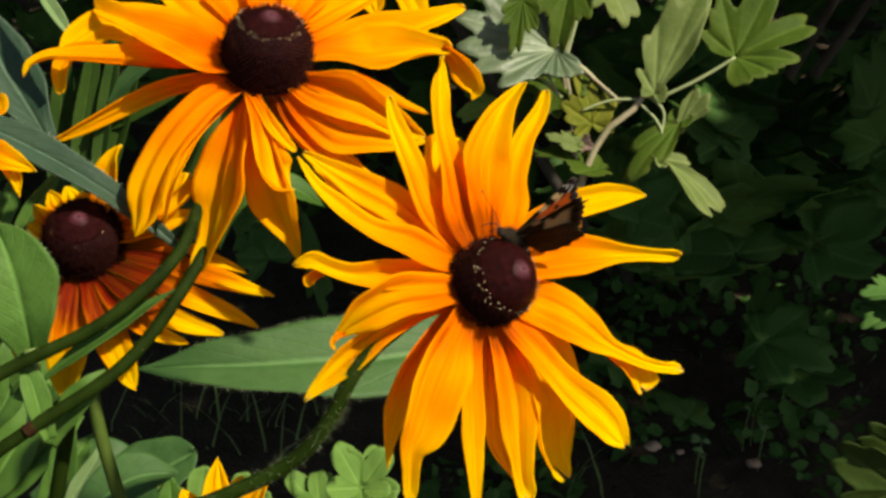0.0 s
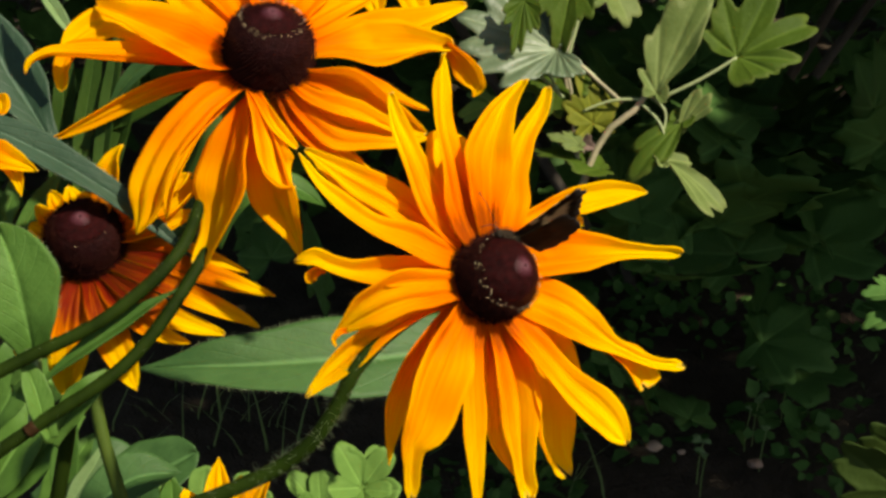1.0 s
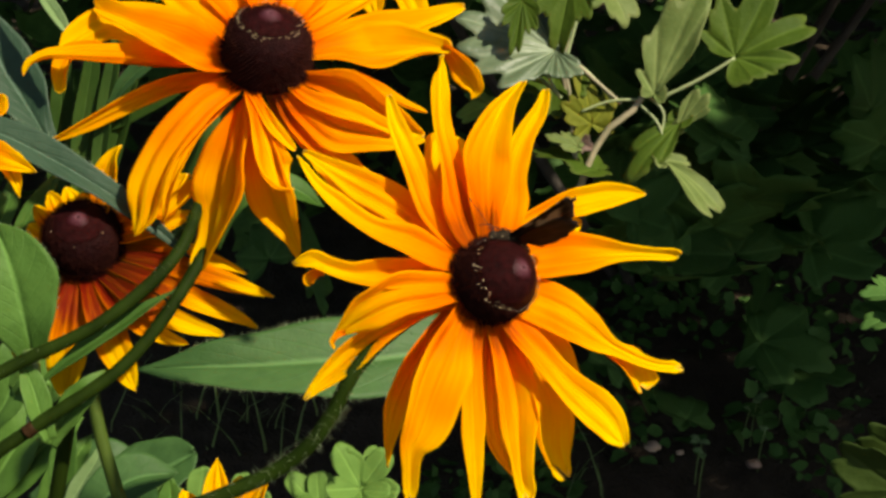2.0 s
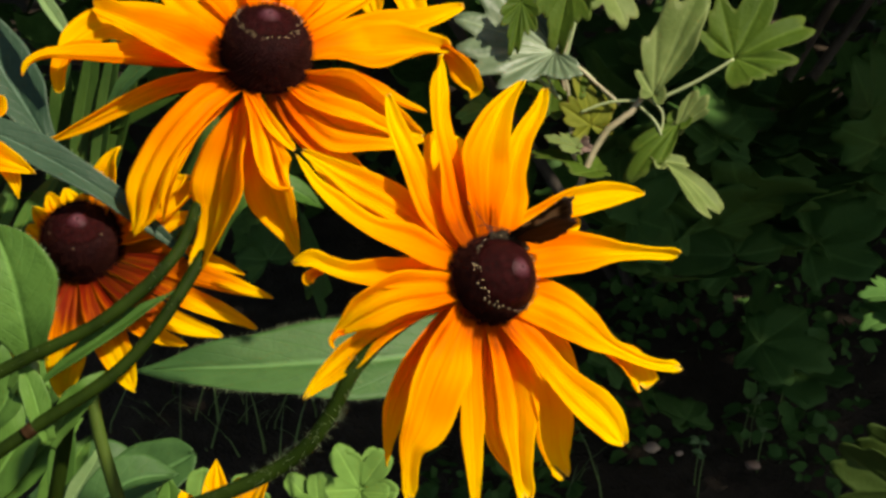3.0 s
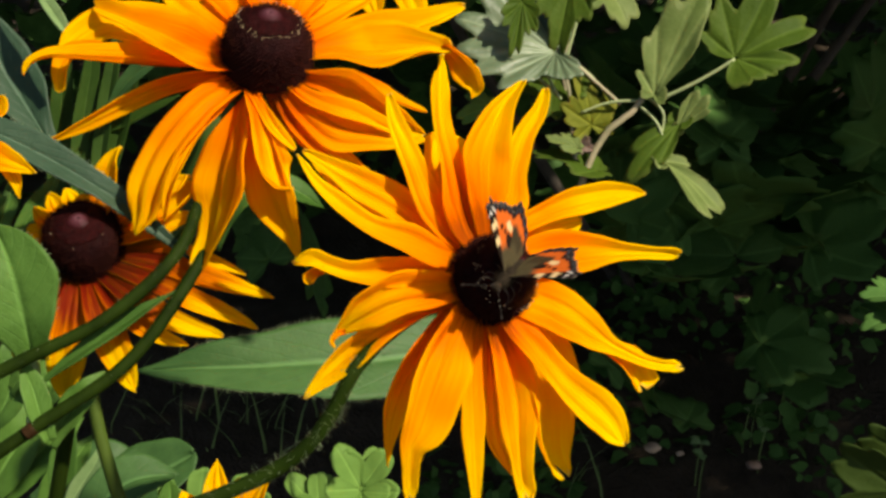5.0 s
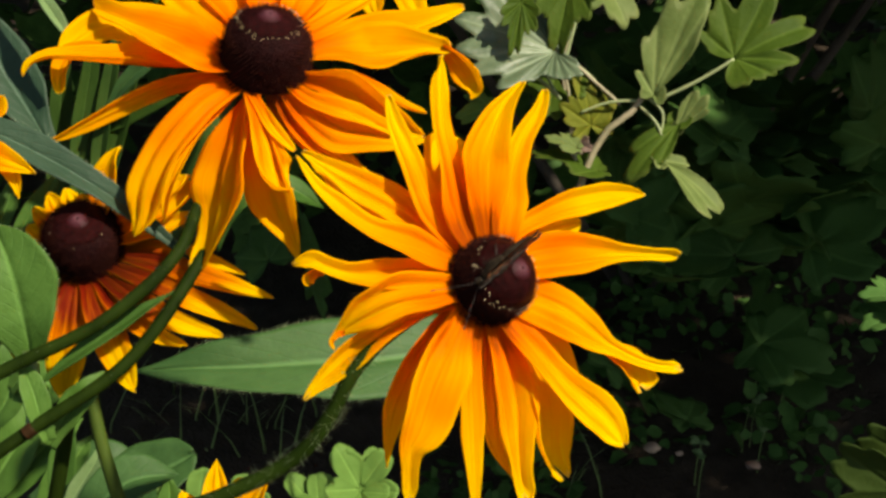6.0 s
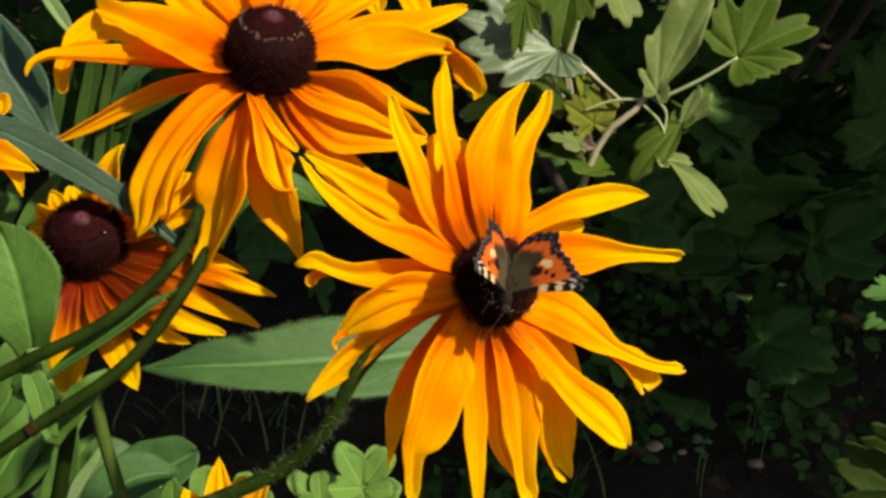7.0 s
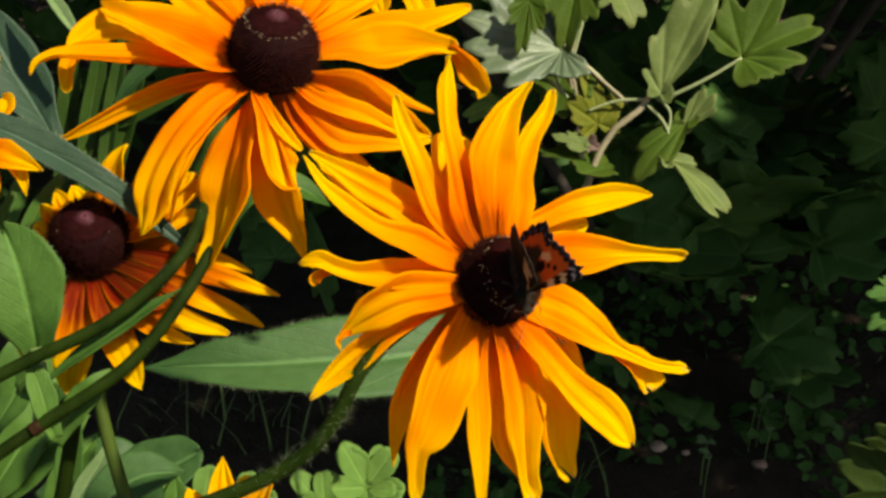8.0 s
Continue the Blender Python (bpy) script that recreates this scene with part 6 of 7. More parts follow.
def shaded_bush():
    """The dense bush behind: an unseen crown is added above to keep the sun from the leaves beneath it."""
    rng = np.random.default_rng(8)
    ob = thing("shrub", (0.25, 1.25, 0.0), "dense dark green shrub in deep shade", "shrub")
    for k in range(6):
        a = k * 1.05
        part("branch", tube([(0.25, 1.5, -0.03), (0.25 + 0.3 * math.cos(a), 1.55 + 0.25 * math.sin(a), 0.45), (0.25 + 0.6 * math.cos(a), 1.55 + 0.4 * math.sin(a), 1.0)], 0.008, 0.003, 8, 16, 0.05, k), BARK, ob, "woody branch")
    kinds = [palm((0, 0, 0), (0, 1, 0), (0, 0, 1), seed=90 + k, rings=5, spokes=48, thick=0.006, lobes=5, deep=0.42) for k in range(4)]
    for i in range(110):
        y = rng.uniform(0.80, 1.15)
        x = rng.uniform(0.13, 0.36) * y
        z = 0.86 - y * rng.uniform(0.36, 0.54)
        if i % 5 == 0:
            x, z = rng.uniform(-0.2, 0.33) * y, 0.86 - y * rng.uniform(0.4, 0.75)
        o = part("leaf", kinds[i % 4], PALM_DARK, ob)
        s = rng.uniform(0.035, 0.060)
        o.matrix_basis = Matrix.Translation(Vector((x - 0.25, y - 1.25, z))) @ Euler((rng.normal(0.7, 0.4), rng.normal(0, 0.4), rng.uniform(0, 6.28))).to_matrix().to_4x4() @ Matrix.Diagonal((s, s, s, 1))
    lobes = [(0, 0), (0.5, 0.1), (0.75, 0.45), (0.4, 0.5), (0.0, 1.0), (-0.4, 0.5), (-0.75, 0.45), (-0.5, 0.1)]
    verts, faces, uvs = [], [], []
    grown = 0
    while grown < 17500:
        # Crown leaves above the view, added only to block the sun.
        if grown < 9000:
            x, y = rng.uniform(-1.0, 1.9), rng.uniform(0.54, 2.1)
            lobe = 0.35 * noise.noise((x * 2.3, y * 2.3, 1))
            r = ((x - 0.40) / 1.30) ** 2 + ((y - 1.28) / 0.78) ** 2
            if r > 0.95 + lobe:
                continue
            z = 0.90 - 0.29 * y + rng.uniform(0.0, 0.14 + 0.24 * math.sqrt(max(0.0, 1 - r)) + 0.2 * lobe)
        else:
            x, y = rng.uniform(-1.6, 1.9), rng.uniform(1.55, 3.5)
            lobe = 0.35 * noise.noise((x * 2.1, y * 2.1, 5))
            r = ((x - 0.15) / 1.70) ** 2 + ((y - 2.35) / 1.05) ** 2
            if r > 0.95 + lobe:
                continue
            z = rng.uniform(0.02, 0.40 + 0.60 * math.sqrt(max(0.0, 1 - r)) + 0.25 * lobe)
        grown += 1
        m = Euler((rng.normal(0.3, 0.5), rng.normal(0, 0.5), rng.uniform(0, 6.28))).to_matrix()
        s = rng.uniform(0.04, 0.065)
        o = len(verts)
        for a, b in lobes:
            verts.append(Vector((x, y, z)) + m @ Vector((a, b, 0.25 * a * a)) * s)
            uvs.append((0.0, 0.3))
        faces += [(o, o + 1, o + 2, o + 3), (o, o + 3, o + 4, o + 5), (o, o + 5, o + 6, o + 7)]
    part("foliage", mesh_of("foliage", verts, faces, uvs), PALM_DARK, ob, "dense mass of dark leaves with an unseen crown added for shade")["kind"] = "stuff"
    return ob


shaded_bush()


# ---- low herbs, grass and litter ----
herb = thing("columbine", (-0.045, 0.62, 0.0), "low columbine plant with rounded pale green leaflets", "plant")
part("stalk", tube([(-0.045, 0.62, -0.02), (-0.045, 0.60, 0.2), (-0.0323, 0.4551, 0.4762), (-0.0334, 0.4597, 0.4892), (-0.0345, 0.4623, 0.4983)], 0.0012, 0.0009, 8, 20), STEM_FRESH, herb)
for k, (root, tip, opt) in enumerate([
    ((-0.0345, 0.4625, 0.4988), (-0.0447, 0.4678, 0.5172), dict(lobes=3, deep=0.50, teeth=0.05)),
    ((-0.034, 0.4628, 0.4992), (-0.0229, 0.4683, 0.5139), dict(lobes=3, deep=0.50, teeth=0.05)),
    ((-0.0344, 0.4613, 0.4985), (-0.0222, 0.4555, 0.5025), dict(lobes=3, deep=0.45, teeth=0.05)),
    ((-0.0613, 0.5238, 0.4393), (-0.0739, 0.528, 0.4558), dict(lobes=3, deep=0.50, teeth=0.05)),
    ((-0.0596, 0.5238, 0.4393), (-0.0605, 0.5302, 0.4555), dict(lobes=3, deep=0.50, teeth=0.05)),
    ((-0.1115, 0.4909, 0.4625), (-0.1077, 0.4973, 0.4831), dict(lobes=3, deep=0.50, teeth=0.05)),
    ((-0.0922, 0.4915, 0.4637), (-0.0899, 0.4961, 0.4809), dict(lobes=3, deep=0.50, teeth=0.05)),
    ((-0.1218, 0.4909, 0.4625), (-0.1256, 0.4946, 0.4782), dict(lobes=3, deep=0.50, teeth=0.05)),
]):
    part("leaflet", palm(root, tip, (0.2494, -0.447, 0.8591), seed=140 + k, cup=0.25, droop=0.05, **opt), PALM_FRESH, herb)


def grass_tufts():
    rng = np.random.default_rng(21)
    verts, faces = [], []
    for cx, cy in ((-0.3308, 1.2043, 0)[:2], (-0.2622, 1.194, 0)[:2], (-0.1874, 1.1737, 0)[:2], (-0.1535, 1.194, 0)[:2], (-0.2241, 1.2253, 0)[:2], (0.1278, 1.0885, 0)[:2]):
        for k in range(7):
            x, y = cx + rng.normal(0, 0.03), cy + rng.normal(0, 0.03)
            lean, h = rng.uniform(0, 6.28), rng.uniform(0.05, 0.13)
            dx, dy = math.cos(lean) * h * 0.5, math.sin(lean) * h * 0.5
            w = rng.uniform(0.0012, 0.0024)
            wx, wy = -math.sin(lean) * w, math.cos(lean) * w
            o = len(verts)
            for q in (0.0, 0.35, 0.7, 1.0):
                px, py, pz = x + dx * q * q, y + dy * q * q, -0.02 + h * (q - 0.18 * q * q)
                k2 = 1 - 0.9 * q
                verts += [(px - wx * k2, py - wy * k2, pz), (px, py, pz - w * 0.8 * k2), (px + wx * k2, py + wy * k2, pz)]
            for r in range(3):
                a = o + r * 3
                faces += [(a, a + 1, a + 4, a + 3), (a + 1, a + 2, a + 5, a + 4), (a + 2, a, a + 3, a + 5)]
    tagged(part("grass", mesh_of("grass", verts, faces), STEM_FRESH, None), "thin green grass blades on bare soil", "grass", "", "stuff")


grass_tufts()


def weeds():
    """Small creeping weeds on the shaded soil."""
    rng = np.random.default_rng(22)
    verts, faces, uvs = [], [], []
    ring = [(0.0, 0.0), (0.35, 0.25), (0.42, 0.6), (0.0, 1.0), (-0.42, 0.6), (-0.35, 0.25)]
    for i in range(2600):
        y = rng.uniform(0.95, 1.75)
        x = rng.uniform(-0.02, 0.34) * y * 1.1
        clump = noise.noise((x * 9, y * 9, 7))
        if clump < -0.02:
            continue
        z = rng.uniform(0.0, 0.05 + 0.10 * max(clump, 0))
        m = Euler((rng.normal(0.4, 0.5), rng.normal(0, 0.5), rng.uniform(0, 6.28))).to_matrix()
        s = rng.uniform(0.008, 0.026)
        o = len(verts)
        for a, b in ring:
            verts.append(Vector((x, y, z)) + m @ Vector((a, b, 0.4 * a * a - 0.15 * b * b)) * s)
            uvs.append((0.0, 0.3))
        faces += [(o, o + 1, o + 2, o + 3), (o, o + 3, o + 4, o + 5)]
    tagged(part("weeds", mesh_of("weeds", verts, faces, uvs), PALM_DARK, None), "small creeping green weeds on shaded soil", "weeds", "", "stuff")


weeds()


def pebble(place, size, material, label, seed):
    rng = np.random.default_rng(seed)
    rows, cols = 7, 12
    v, faces = [], []
    for i in range(rows):
        a = math.pi * (i + 0.15) / (rows - 0.7)
        for k in range(cols):
            q = 2 * math.pi * k / cols
            r = size * (1 + 0.12 * rng.normal())
            v.append((r * math.sin(a) * math.cos(q), 0.75 * r * math.sin(a) * math.sin(q), 0.55 * r * math.cos(a)))
    faces = [(i * cols + k, i * cols + (k + 1) % cols, (i + 1) * cols + (k + 1) % cols, (i + 1) * cols + k) for i in range(rows - 1) for k in range(cols)]
    faces += [tuple(range(cols))[::-1], tuple(range((rows - 1) * cols, rows * cols))]
    ob = part("pebble", mesh_of("pebble", v, faces), material, None)
    ob.location = place
    tagged(ob, label, "pebble")


pebble((0.2107, 1.1104, 0.045), 0.009, STONE, "pinkish beige pebble on dark soil", 1)
pebble((0.2377, 1.1069, 0.04), 0.004, STONE, "small pale pebble on dark soil", 2)
pebble((0.3072, 1.0874, 0.04), 0.008, DRY, "brownish clod on dark soil", 3)
pebble((0.1151, 1.1287, 0.04), 0.006, DRY, "brownish clod on dark soil", 4)


def sprig(place, size, seed):
    rng = np.random.default_rng(seed)
    ob = thing("seedling", place, "tiny pale green seedling on shaded soil", "seedling", "seedlings on the soil")
    x, y, z = place
    part("stalk", tube([(x, y, z - 0.06), (x, y, z - 0.02), (x + 0.002, y, z)], 0.0006, 0.0005, 6, 6), STEM_FRESH, ob)
    for k in range(3):
        q = rng.uniform(0, 6.28)
        part("leaf", blade([(x, y, z), (x + 0.5 * size * math.cos(q), y + 0.5 * size * math.sin(q), z + 0.3 * size), (x + size * math.cos(q), y + size * math.sin(q), z + 0.2 * size)], size * 0.6, (0, -0.3, 1), profile="leaf", rows=8, cols=5, seed=seed + k, peak=0.5, tip=0.1), LEAF_PALE, ob)


for k, (place, size) in enumerate([((0.3341, 1.2133, 0.07), 0.012), ((0.3603, 1.1993, 0.07), 0.012), ((0.321, 1.1575, 0.07), 0.012), ((0.3124, 1.1528, 0.06), 0.005), ((0.2539, 1.0965, 0.06), 0.011),
                                   ((0.254, 1.0771, 0.06), 0.011), ((0.3203, 1.1155, 0.06), 0.007), ((0.113, 1.1107, 0.06), 0.010)]):
    sprig(place, size, 300 + k)


# ---- butterfly ----
def wing_material():
    n = Nodes("wing_scales")
    c = n.add("VertexColor")
    c.layer_name = "scales"
    k = n.noise(2500.0, 3.0)
    big = n.noise(260.0, 3.0)
    col = n.mix(n.math("MULTIPLY", k, 0.45), c.outputs[0], (0.006, 0.004, 0.003), "MIX")
    col = n.mix(n.math("MULTIPLY", big, 0.25), col, (0.012, 0.008, 0.006), "MIX")
    return n.finish(col, 0.6, n.bump(k, 0.4, 0.0003), 0.03, None, 0.03)


WING = wing_material()
FUR = plain_material("body_fur", (0.010, 0.007, 0.004), (0.036, 0.026, 0.015), 900, 0.8, 0.8, 0.0006, None, 0, 0.1)
DARK = plain_material("antenna_dark", (0.012, 0.009, 0.006), (0.040, 0.030, 0.022), 700, 0.6)

BLACK, ORANGE, CREAM, WHITE, BLUE, OLIVE, BUFF, UNDER = (0.012, 0.009, 0.008), (0.72, 0.14, 0.020), (0.82, 0.60, 0.30), (0.75, 0.70, 0.62), (0.12, 0.16, 0.26), (0.085, 0.070, 0.035), (0.50, 0.34, 0.17), (0.007, 0.0045, 0.0035)


def blend(a, b, k):
    k = min(1.0, max(0.0, k))
    return tuple(x * (1 - k) + y * k for x, y in zip(a, b))


def step(x, edge, soft=0.02):
    return min(1.0, max(0.0, (x - edge) / soft + 0.5))


def spot(c, col, a, q, at, size):
    d = math.hypot((a - at[0]) / size[0], (q - at[1]) / size[1])
    return blend(c, col, 1 - step(d, 1.0, 0.3))


def forewing_upper(a, q):
    c = blend(OLIVE, ORANGE, step(q, 0.34 + 0.12 * a, 0.12))
    if a < 0.36:
        lane = 1 - step(a, 0.30, 0.06)
        for lo, hi, col in ((0.0, 0.30, BLACK), (0.30, 0.42, BLACK), (0.42, 0.53, CREAM), (0.53, 0.66, BLACK), (0.66, 0.75, CREAM), (0.75, 0.86, BLACK), (0.86, 0.91, WHITE)):
            if lo <= q < hi:
                c = blend(c, col, lane)
    c = spot(c, BLACK, a, q, (0.50, 0.68), (0.07, 0.040))
    c = spot(c, BLACK, a, q, (0.66, 0.62), (0.07, 0.040))
    c = spot(c, CREAM, a, q, (0.86, 0.72), (0.13, 0.07))
    c = spot(c, BLACK, a, q, (0.88, 0.52), (0.18, 0.11))
    c = blend(c, BLACK, step(q, 0.885 - 0.02 * math.sin(a * 40)))
    for k in range(7):
        c = spot(c, (0.09, 0.10, 0.13), a, q, (0.16 + k * 0.125, 0.93), (0.022, 0.010))
    return blend(c, (0.09, 0.075, 0.065), step(q, 0.965))


def hindwing_upper(a, q):
    c = blend(OLIVE, BLACK, 0.5 * step(q, 0.42, 0.1))
    c = blend(c, ORANGE, step(q, 0.68 + 0.04 * math.sin(a * 9), 0.08))
    c = spot(c, CREAM, a, q, (0.06, 0.70), (0.10, 0.09))
    c = blend(c, OLIVE, step(a, 0.86, 0.1))
    c = blend(c, BLACK, step(q, 0.82))
    for k in range(7):
        c = spot(c, BLUE, a, q, (0.10 + k * 0.12, 0.89), (0.024, 0.018))
    return blend(c, (0.05, 0.04, 0.035), step(q, 0.96))


def forewing_under(a, q):
    c = blend(UNDER, BUFF, step(q, 0.46, 0.05) * (1 - step(q, 0.80, 0.06)) * step(a, 0.22, 0.08))
    if a < 0.3 and 0.30 < q < 0.40:
        c = blend(c, BUFF, 0.8)
    c = spot(c, UNDER, a, q, (0.18, 0.58), (0.2, 0.08))
    return blend(c, (0.05, 0.04, 0.032), step(q, 0.93))


def hindwing_under(a, q):
    c = blend(UNDER, (0.022, 0.014, 0.010), step(q, 0.60 + 0.04 * math.sin(a * 14), 0.05))
    return blend(c, (0.025, 0.02, 0.018), step(q, 0.90))


def wing_mesh(root, angles, reach, side, upper, under, scallop, seed, tail_at):
    """One wing, opened flat: a fan of rows from its root, with a scalloped outer margin and scales coloured on both faces."""
    n, m = 64, 44
    a = np.linspace(0, 1, n)
    th = np.radians(np.interp(a, np.linspace(0, 1, len(angles)), angles))
    r = np.interp(a, np.linspace(0, 1, len(reach)), reach)
    r = np.convolve(np.pad(r, 3, "edge"), np.ones(7) / 7, "valid")
    r = r * (1 + scallop * np.abs(np.sin(a * math.pi * 6.5)) - scallop * 0.5)
    r = r + 1.3 * np.exp(-((a - tail_at) / 0.03) ** 2)
    q = np.linspace(0.03, 1, m)
    g = np.empty((n, m, 3))
    ruff = 0.012 * np.sin(a * math.pi * 8)
    for j in range(m):
        g[:, j, 0] = side * (root[0] + np.cos(th) * r * q[j])
        g[:, j, 1] = root[1] + np.sin(th) * r * q[j]
        g[:, j, 2] = 0.008 * r * np.sin(q[j] * 3) + ruff * r * q[j] ** 2 * 0.4
    g *= 0.001
    me = sheet("wing", g, 0.00012)
    layer = me.color_attributes.new("scales", "FLOAT_COLOR", "POINT")
    v = np.empty(len(me.vertices) * 3)
    me.vertices.foreach_get("co", v)
    top_first = v.reshape(-1, 3)[:n * m, 2].mean() > v.reshape(-1, 3)[n * m:, 2].mean()
    cols = []
    for f in ((upper, under) if top_first else (under, upper)):
        for i in range(n):
            for j in range(m):
                cols += [*f(float(a[i]), float(q[j])), 1.0]
    layer.data.foreach_set("color", cols)
    return me


def tube_var(points, radii, sides):
    """A body of round sections along a line."""
    c = np.array(points, float)
    t = unit(np.gradient(c, axis=0))
    x = unit(np.cross(t, (0.0, 0.1, 1.0)))
    y = np.cross(x, t)
    v, faces = [], []
    for i in range(len(c)):
        for k in range(sides):
            q = 2 * math.pi * k / sides
            v.append(c[i] + radii[i] * (math.cos(q) * x[i] + math.sin(q) * y[i]))
    for i in range(len(c) - 1):
        for k in range(sides):
            p, q = i * sides + k, i * sides + (k + 1) % sides
            faces.append((p, q, q + sides, p + sides))
    faces.append(tuple(range(sides))[::-1])
    faces.append(tuple(range((len(c) - 1) * sides, len(c) * sides)))
    return mesh_of("body", v, faces)


def along(y0, y1, z0, z1, radii):
    n = len(radii)
    return [(0, y0 + (y1 - y0) * k / (n - 1), z0 + (z1 - z0) * (k / (n - 1)) ** 1.5) for k in range(n)], radii


def butterfly():
    ob = thing("butterfly", (0, 0, 0), "orange and black butterfly with blue-spotted wing edges feeding on a flower", "butterfly")
    p, r = along(0.0042, -0.0035, 0, 0, [0.0008, 0.0016, 0.0021, 0.0022, 0.0020, 0.0015])
    body = part("thorax", tube_var(p, r, 14), FUR, ob, "furry brown thorax")
    rng = np.random.default_rng(5)
    w = unit(rng.normal(size=(420, 3)) + (0, 0, 0.5))
    roots = w * (0.0019, 0.0034, 0.0019) + (0, 0.0002, 0)
    part("fur", spikes(roots, w + (0, -0.6, 0), rng.uniform(0.0008, 0.0018, 420), 0.00008, 3, 0.1, 5), FUR, body, "fine brown hair")["kind"] = "stuff"
    p, r = along(-0.0030, -0.0125, 0, -0.0012, [0.0014, 0.0017, 0.0018, 0.0017, 0.0015, 0.0012, 0.0008, 0.0003])
    part("abdomen", tube_var(p, r, 14), FUR, ob, "dark tapering abdomen")
    p, r = along(0.0062, 0.0040, -0.0003, 0, [0.0003, 0.0011, 0.0013, 0.0010])
    head = part("head", tube_var(p, r, 12), FUR, ob, "small dark head")
    for s in (-1, 1):
        part("eye", beads([(s * 0.0010, 0.0054, 0.0001)], 0.0006, 3), DARK, head)
        part("antenna", tube([(s * 0.0004, 0.0058, 0.0005), (s * 0.0030, 0.0105, 0.0016), (s * 0.0060, 0.0155, 0.0022)], 0.00006, 0.00006, 6, 12), DARK, ob, "thin antenna with a pale club tip")
        part("antenna_club", tube([(s * 0.0058, 0.0150, 0.0022), (s * 0.0062, 0.0160, 0.0023)], 0.00012, 0.00016, 6, 4), DARK, ob)
        for y, far in ((0.0022, 0.0030), (0.0002, 0.0004), (-0.0018, -0.0032)):
            part("leg", tube([(s * 0.0012, y, -0.0012), (s * 0.0036, far * 1.1, -0.0012), (s * 0.0046, far * 1.5, -0.0052)], 0.00016, 0.0001, 6, 10), DARK, ob)
    wings = {}
    for s, who in ((-1, "L"), (1, "R")):
        wings[who + "f"] = part("forewing", wing_mesh((0.0, 1.0), (18, 10, 0, -13, -30), (23.0, 22.0, 19.6, 18.0, 15.5), s, forewing_upper, forewing_under, 0.04, 1, 0.22), WING, ob, "orange forewing with black and cream patches")
        wings[who + "h"] = part("hindwing", wing_mesh((0.0, -0.8), (-6, -20, -34, -48, -64, -86), (14.5, 16.0, 17.2, 15.8, 14.0, 10.5), s, hindwing_upper, hindwing_under, 0.06, 2, 0.45), WING, ob, "brown and orange hindwing with blue-spotted margin")
    return ob, wings


fly, wings = butterfly()


def stance(place, head, up):
    """Where the butterfly sits: its place, the way its head points, and its upward way."""
    h = Vector(head).normalized()
    u = Vector(up)
    u = (u - u.dot(h) * h).normalized()
    r = h.cross(u)
    m = Matrix((r, h, u)).transposed().to_4x4()
    return Matrix.Translation(Vector(place)) @ m


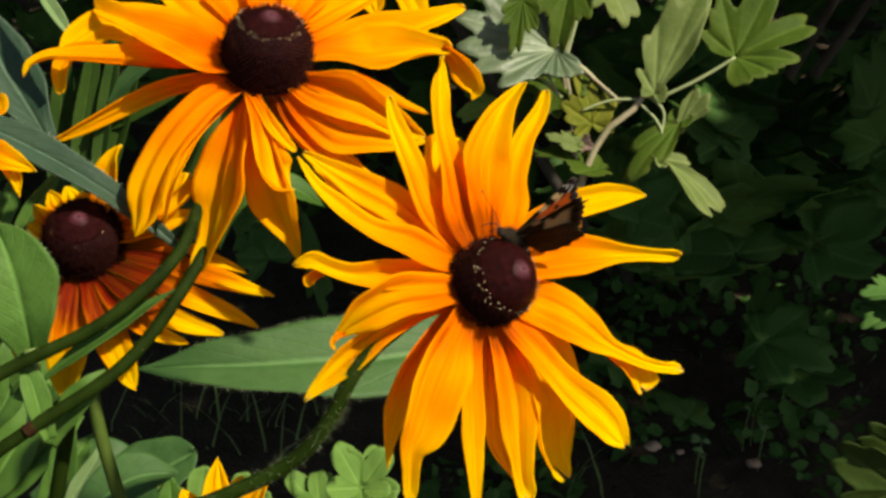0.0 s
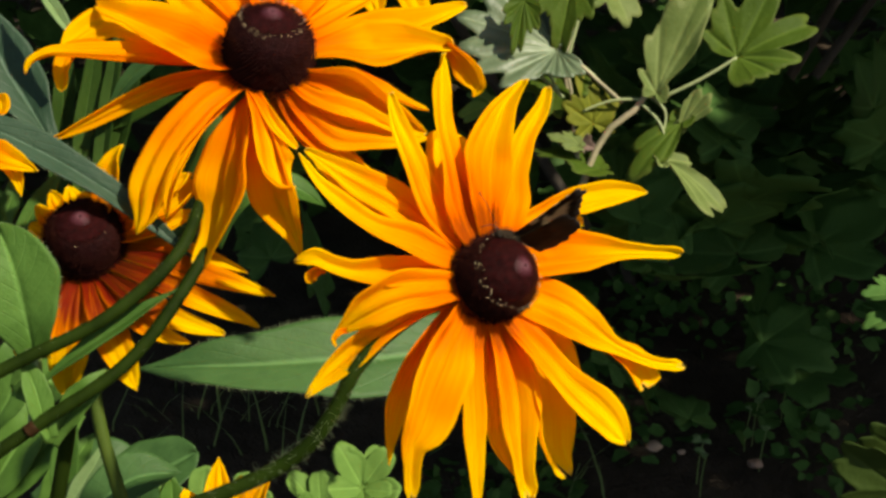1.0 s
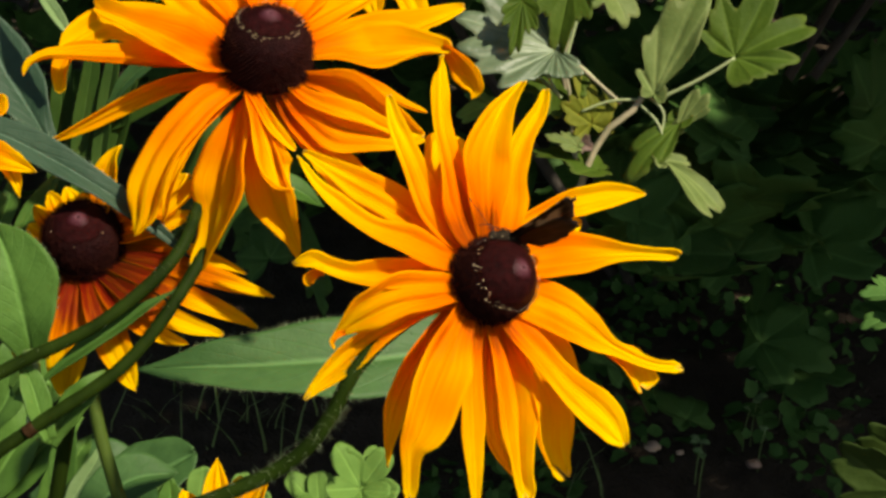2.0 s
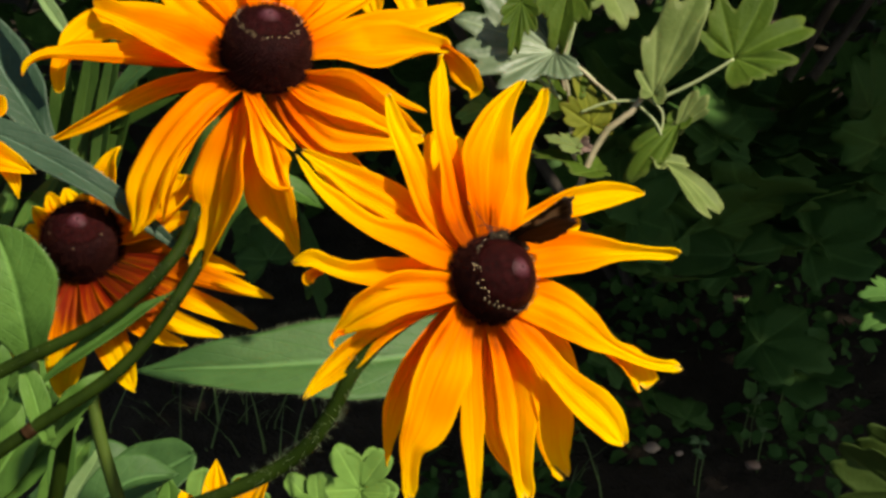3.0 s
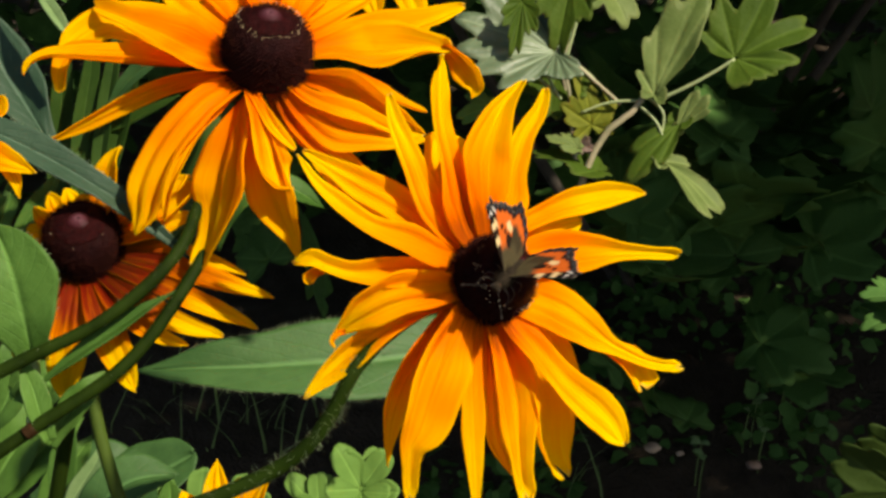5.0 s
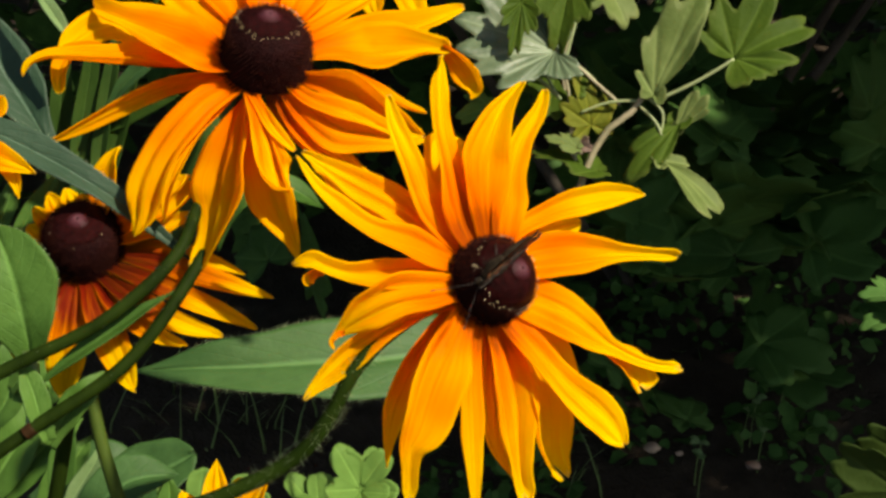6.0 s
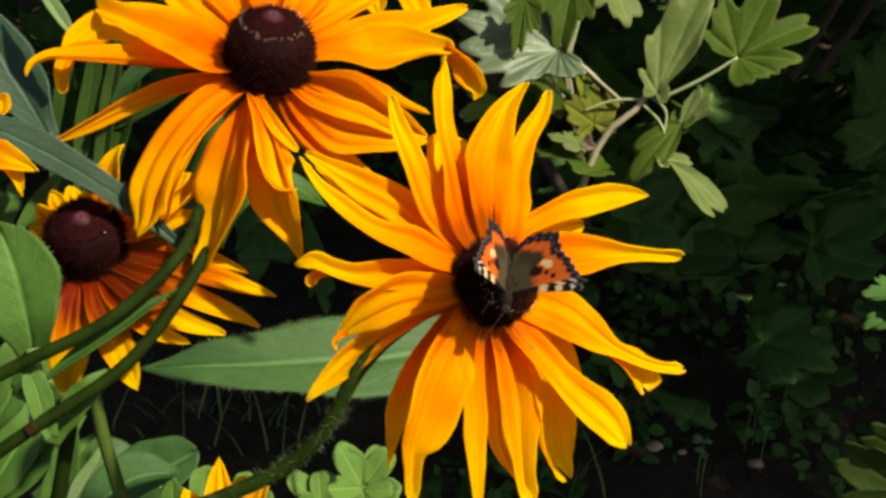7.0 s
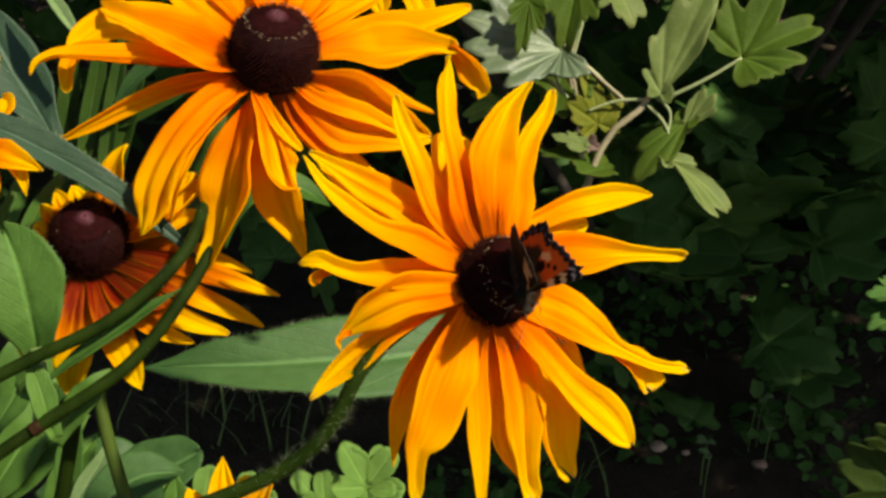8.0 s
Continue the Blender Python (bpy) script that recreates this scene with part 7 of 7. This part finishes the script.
# seconds, place, head, up, raised angle of its left and right wings, how far the wings are drawn together
SITTING = [
    (0.0, (0.0175, 0.3081, 0.6987), (-0.515, -0.521, 0.681), (0.829, -0.099, 0.551), 82, 83, 0.1),
    (0.5, (0.0172, 0.3082, 0.6989), (-0.503, -0.549, 0.667), (0.822, -0.067, 0.565), 82, 84, 0.1),
    (1.0, (0.0165, 0.3081, 0.6983), (-0.514, -0.524, 0.679), (0.827, -0.093, 0.554), 90, 90, 0.35),
    (1.5, (0.016, 0.3083, 0.6983), (-0.612, -0.524, 0.593), (0.779, -0.266, 0.568), 90, 90, 0.35),
    (3.0, (0.016, 0.3086, 0.6987), (-0.634, -0.585, 0.506), (0.748, -0.297, 0.594), 90, 90, 0.35),
    (3.5, (0.0158, 0.3086, 0.6987), (-0.655, -0.581, 0.484), (0.732, -0.326, 0.598), 90, 90, 0.35),
    (3.8, (0.0155, 0.3081, 0.698), (-0.586, -0.666, 0.462), (0.755, -0.241, 0.61), 90, 90, 0.35),
    (4.0, (0.0157, 0.3074, 0.6971), (-0.522, -0.748, 0.411), (0.755, -0.182, 0.629), 90, 90, 0.35),
    (4.1, (0.0157, 0.3071, 0.6966), (-0.462, -0.806, 0.37), (0.74, -0.121, 0.661), 90, 90, 0.35),
    (4.2, (0.0162, 0.3067, 0.6958), (-0.388, -0.881, 0.272), (0.691, -0.082, 0.718), 90, 90, 0.35),
    (4.3, (0.0206, 0.3027, 0.6987), (-0.56, -0.828, 0.032), (0.496, -0.304, 0.813), 90, 90, 0.33),
    (4.4, (0.0198, 0.3024, 0.6982), (-0.474, -0.881, 0.002), (0.501, -0.267, 0.823), 84, 85, 0.05),
    (4.5, (0.0165, 0.3009, 0.6953), (-0.199, -0.97, 0.138), (0.449, 0.035, 0.893), 66, 90, 0.0),
    (4.6, (0.0155, 0.2889, 0.6982), (-0.387, -0.922, 0.024), (0.473, -0.177, 0.863), 54, 54, 0),
    (4.7, (0.0155, 0.2889, 0.6982), (-0.387, -0.922, 0.024), (0.473, -0.177, 0.863), 52, 52, 0),
    (5.8, (0.0145, 0.2984, 0.6946), (-0.79, -0.445, -0.422), (0.133, -0.796, 0.591), 82, 81, 0.0),
    (6.0, (0.0133, 0.2959, 0.6972), (-0.757, -0.363, -0.543), (0.066, -0.874, 0.503), 90, 90, 0.0),
    (6.5, (0.0125, 0.2954, 0.6965), (-0.779, -0.376, -0.502), (0.056, -0.838, 0.546), 90, 90, 0.0),
    (6.7, (0.0118, 0.2946, 0.6955), (-0.649, -0.576, -0.496), (0.233, -0.772, 0.592), 85, 85, 0.0),
    (6.8, (0.0134, 0.2945, 0.6941), (-0.426, -0.664, -0.615), (0.252, -0.74, 0.624), 78, 75, 0.0),
    (6.9, (0.0144, 0.2889, 0.6943), (-0.214, -0.896, -0.389), (0.315, -0.441, 0.841), 57, 55, 0.0),
    (7.0, (0.0152, 0.287, 0.6953), (-0.066, -0.874, -0.482), (0.243, -0.483, 0.841), 55, 55, 0.0),
    (7.1, (0.0164, 0.2874, 0.6948), (0.036, -0.798, -0.602), (0.272, -0.572, 0.774), 63, 71, 0.0),
    (7.2, (0.0168, 0.288, 0.6944), (0.071, -0.811, -0.58), (0.243, -0.55, 0.799), 66, 70, 0.0),
    (7.3, (0.0172, 0.2882, 0.6936), (0.115, -0.888, -0.445), (0.204, -0.417, 0.886), 56, 60, 0.0),
    (7.4, (0.0167, 0.289, 0.6934), (0.059, -0.925, -0.377), (0.133, -0.367, 0.921), 48, 58, 0.0),
    (7.5, (0.0176, 0.2894, 0.6936), (0.199, -0.807, -0.556), (0.206, -0.52, 0.829), 62, 70, 0.0),
    (7.7, (0.0191, 0.2897, 0.6933), (0.17, -0.839, -0.518), (0.184, -0.489, 0.853), 72, 78, 0.0),
    (8.0, (0.0183, 0.2904, 0.6933), (0.209, -0.789, -0.578), (0.202, -0.543, 0.815), 72, 79, 0.0),
]


def motions():
    walk(fly, [(t, stance(place, head, up)) for t, place, head, up, *_ in SITTING])
    for who, sign in (("L", 1), ("R", -1)):
        at = 4 if who == "L" else 5
        for kind, lift, draw in (("f", 0.0, -17), ("h", 0.0002, 16)):
            walk(wings[who + kind], [(row[0], pose(-sign * (0.00025 + lift), 0, 0.0010, 0, sign * row[at], 0) @ pose(0, 0, 0, 0, 0, -sign * draw * row[6])) for row in SITTING])
    sway = [(0.0, 1.1), (0.5, 0.25), (1.0, 0.25), (1.5, 0.9), (2.2, 0.5), (3.0, 0.2), (3.5, 0.0), (4.0, 0.45), (4.5, 0.0), (5.2, 0.2),
            (6.0, 0.45), (6.5, 0.65), (7.0, 1.1), (7.5, 0.45), (8.0, 0.9)]
    for plant in (main_flower, top_flower):
        x, y, z = plant.location
        walk(plant, [(t, pose(x, y - 0.00047 * d, z - 0.00088 * d)) for t, d in sway])


motions()
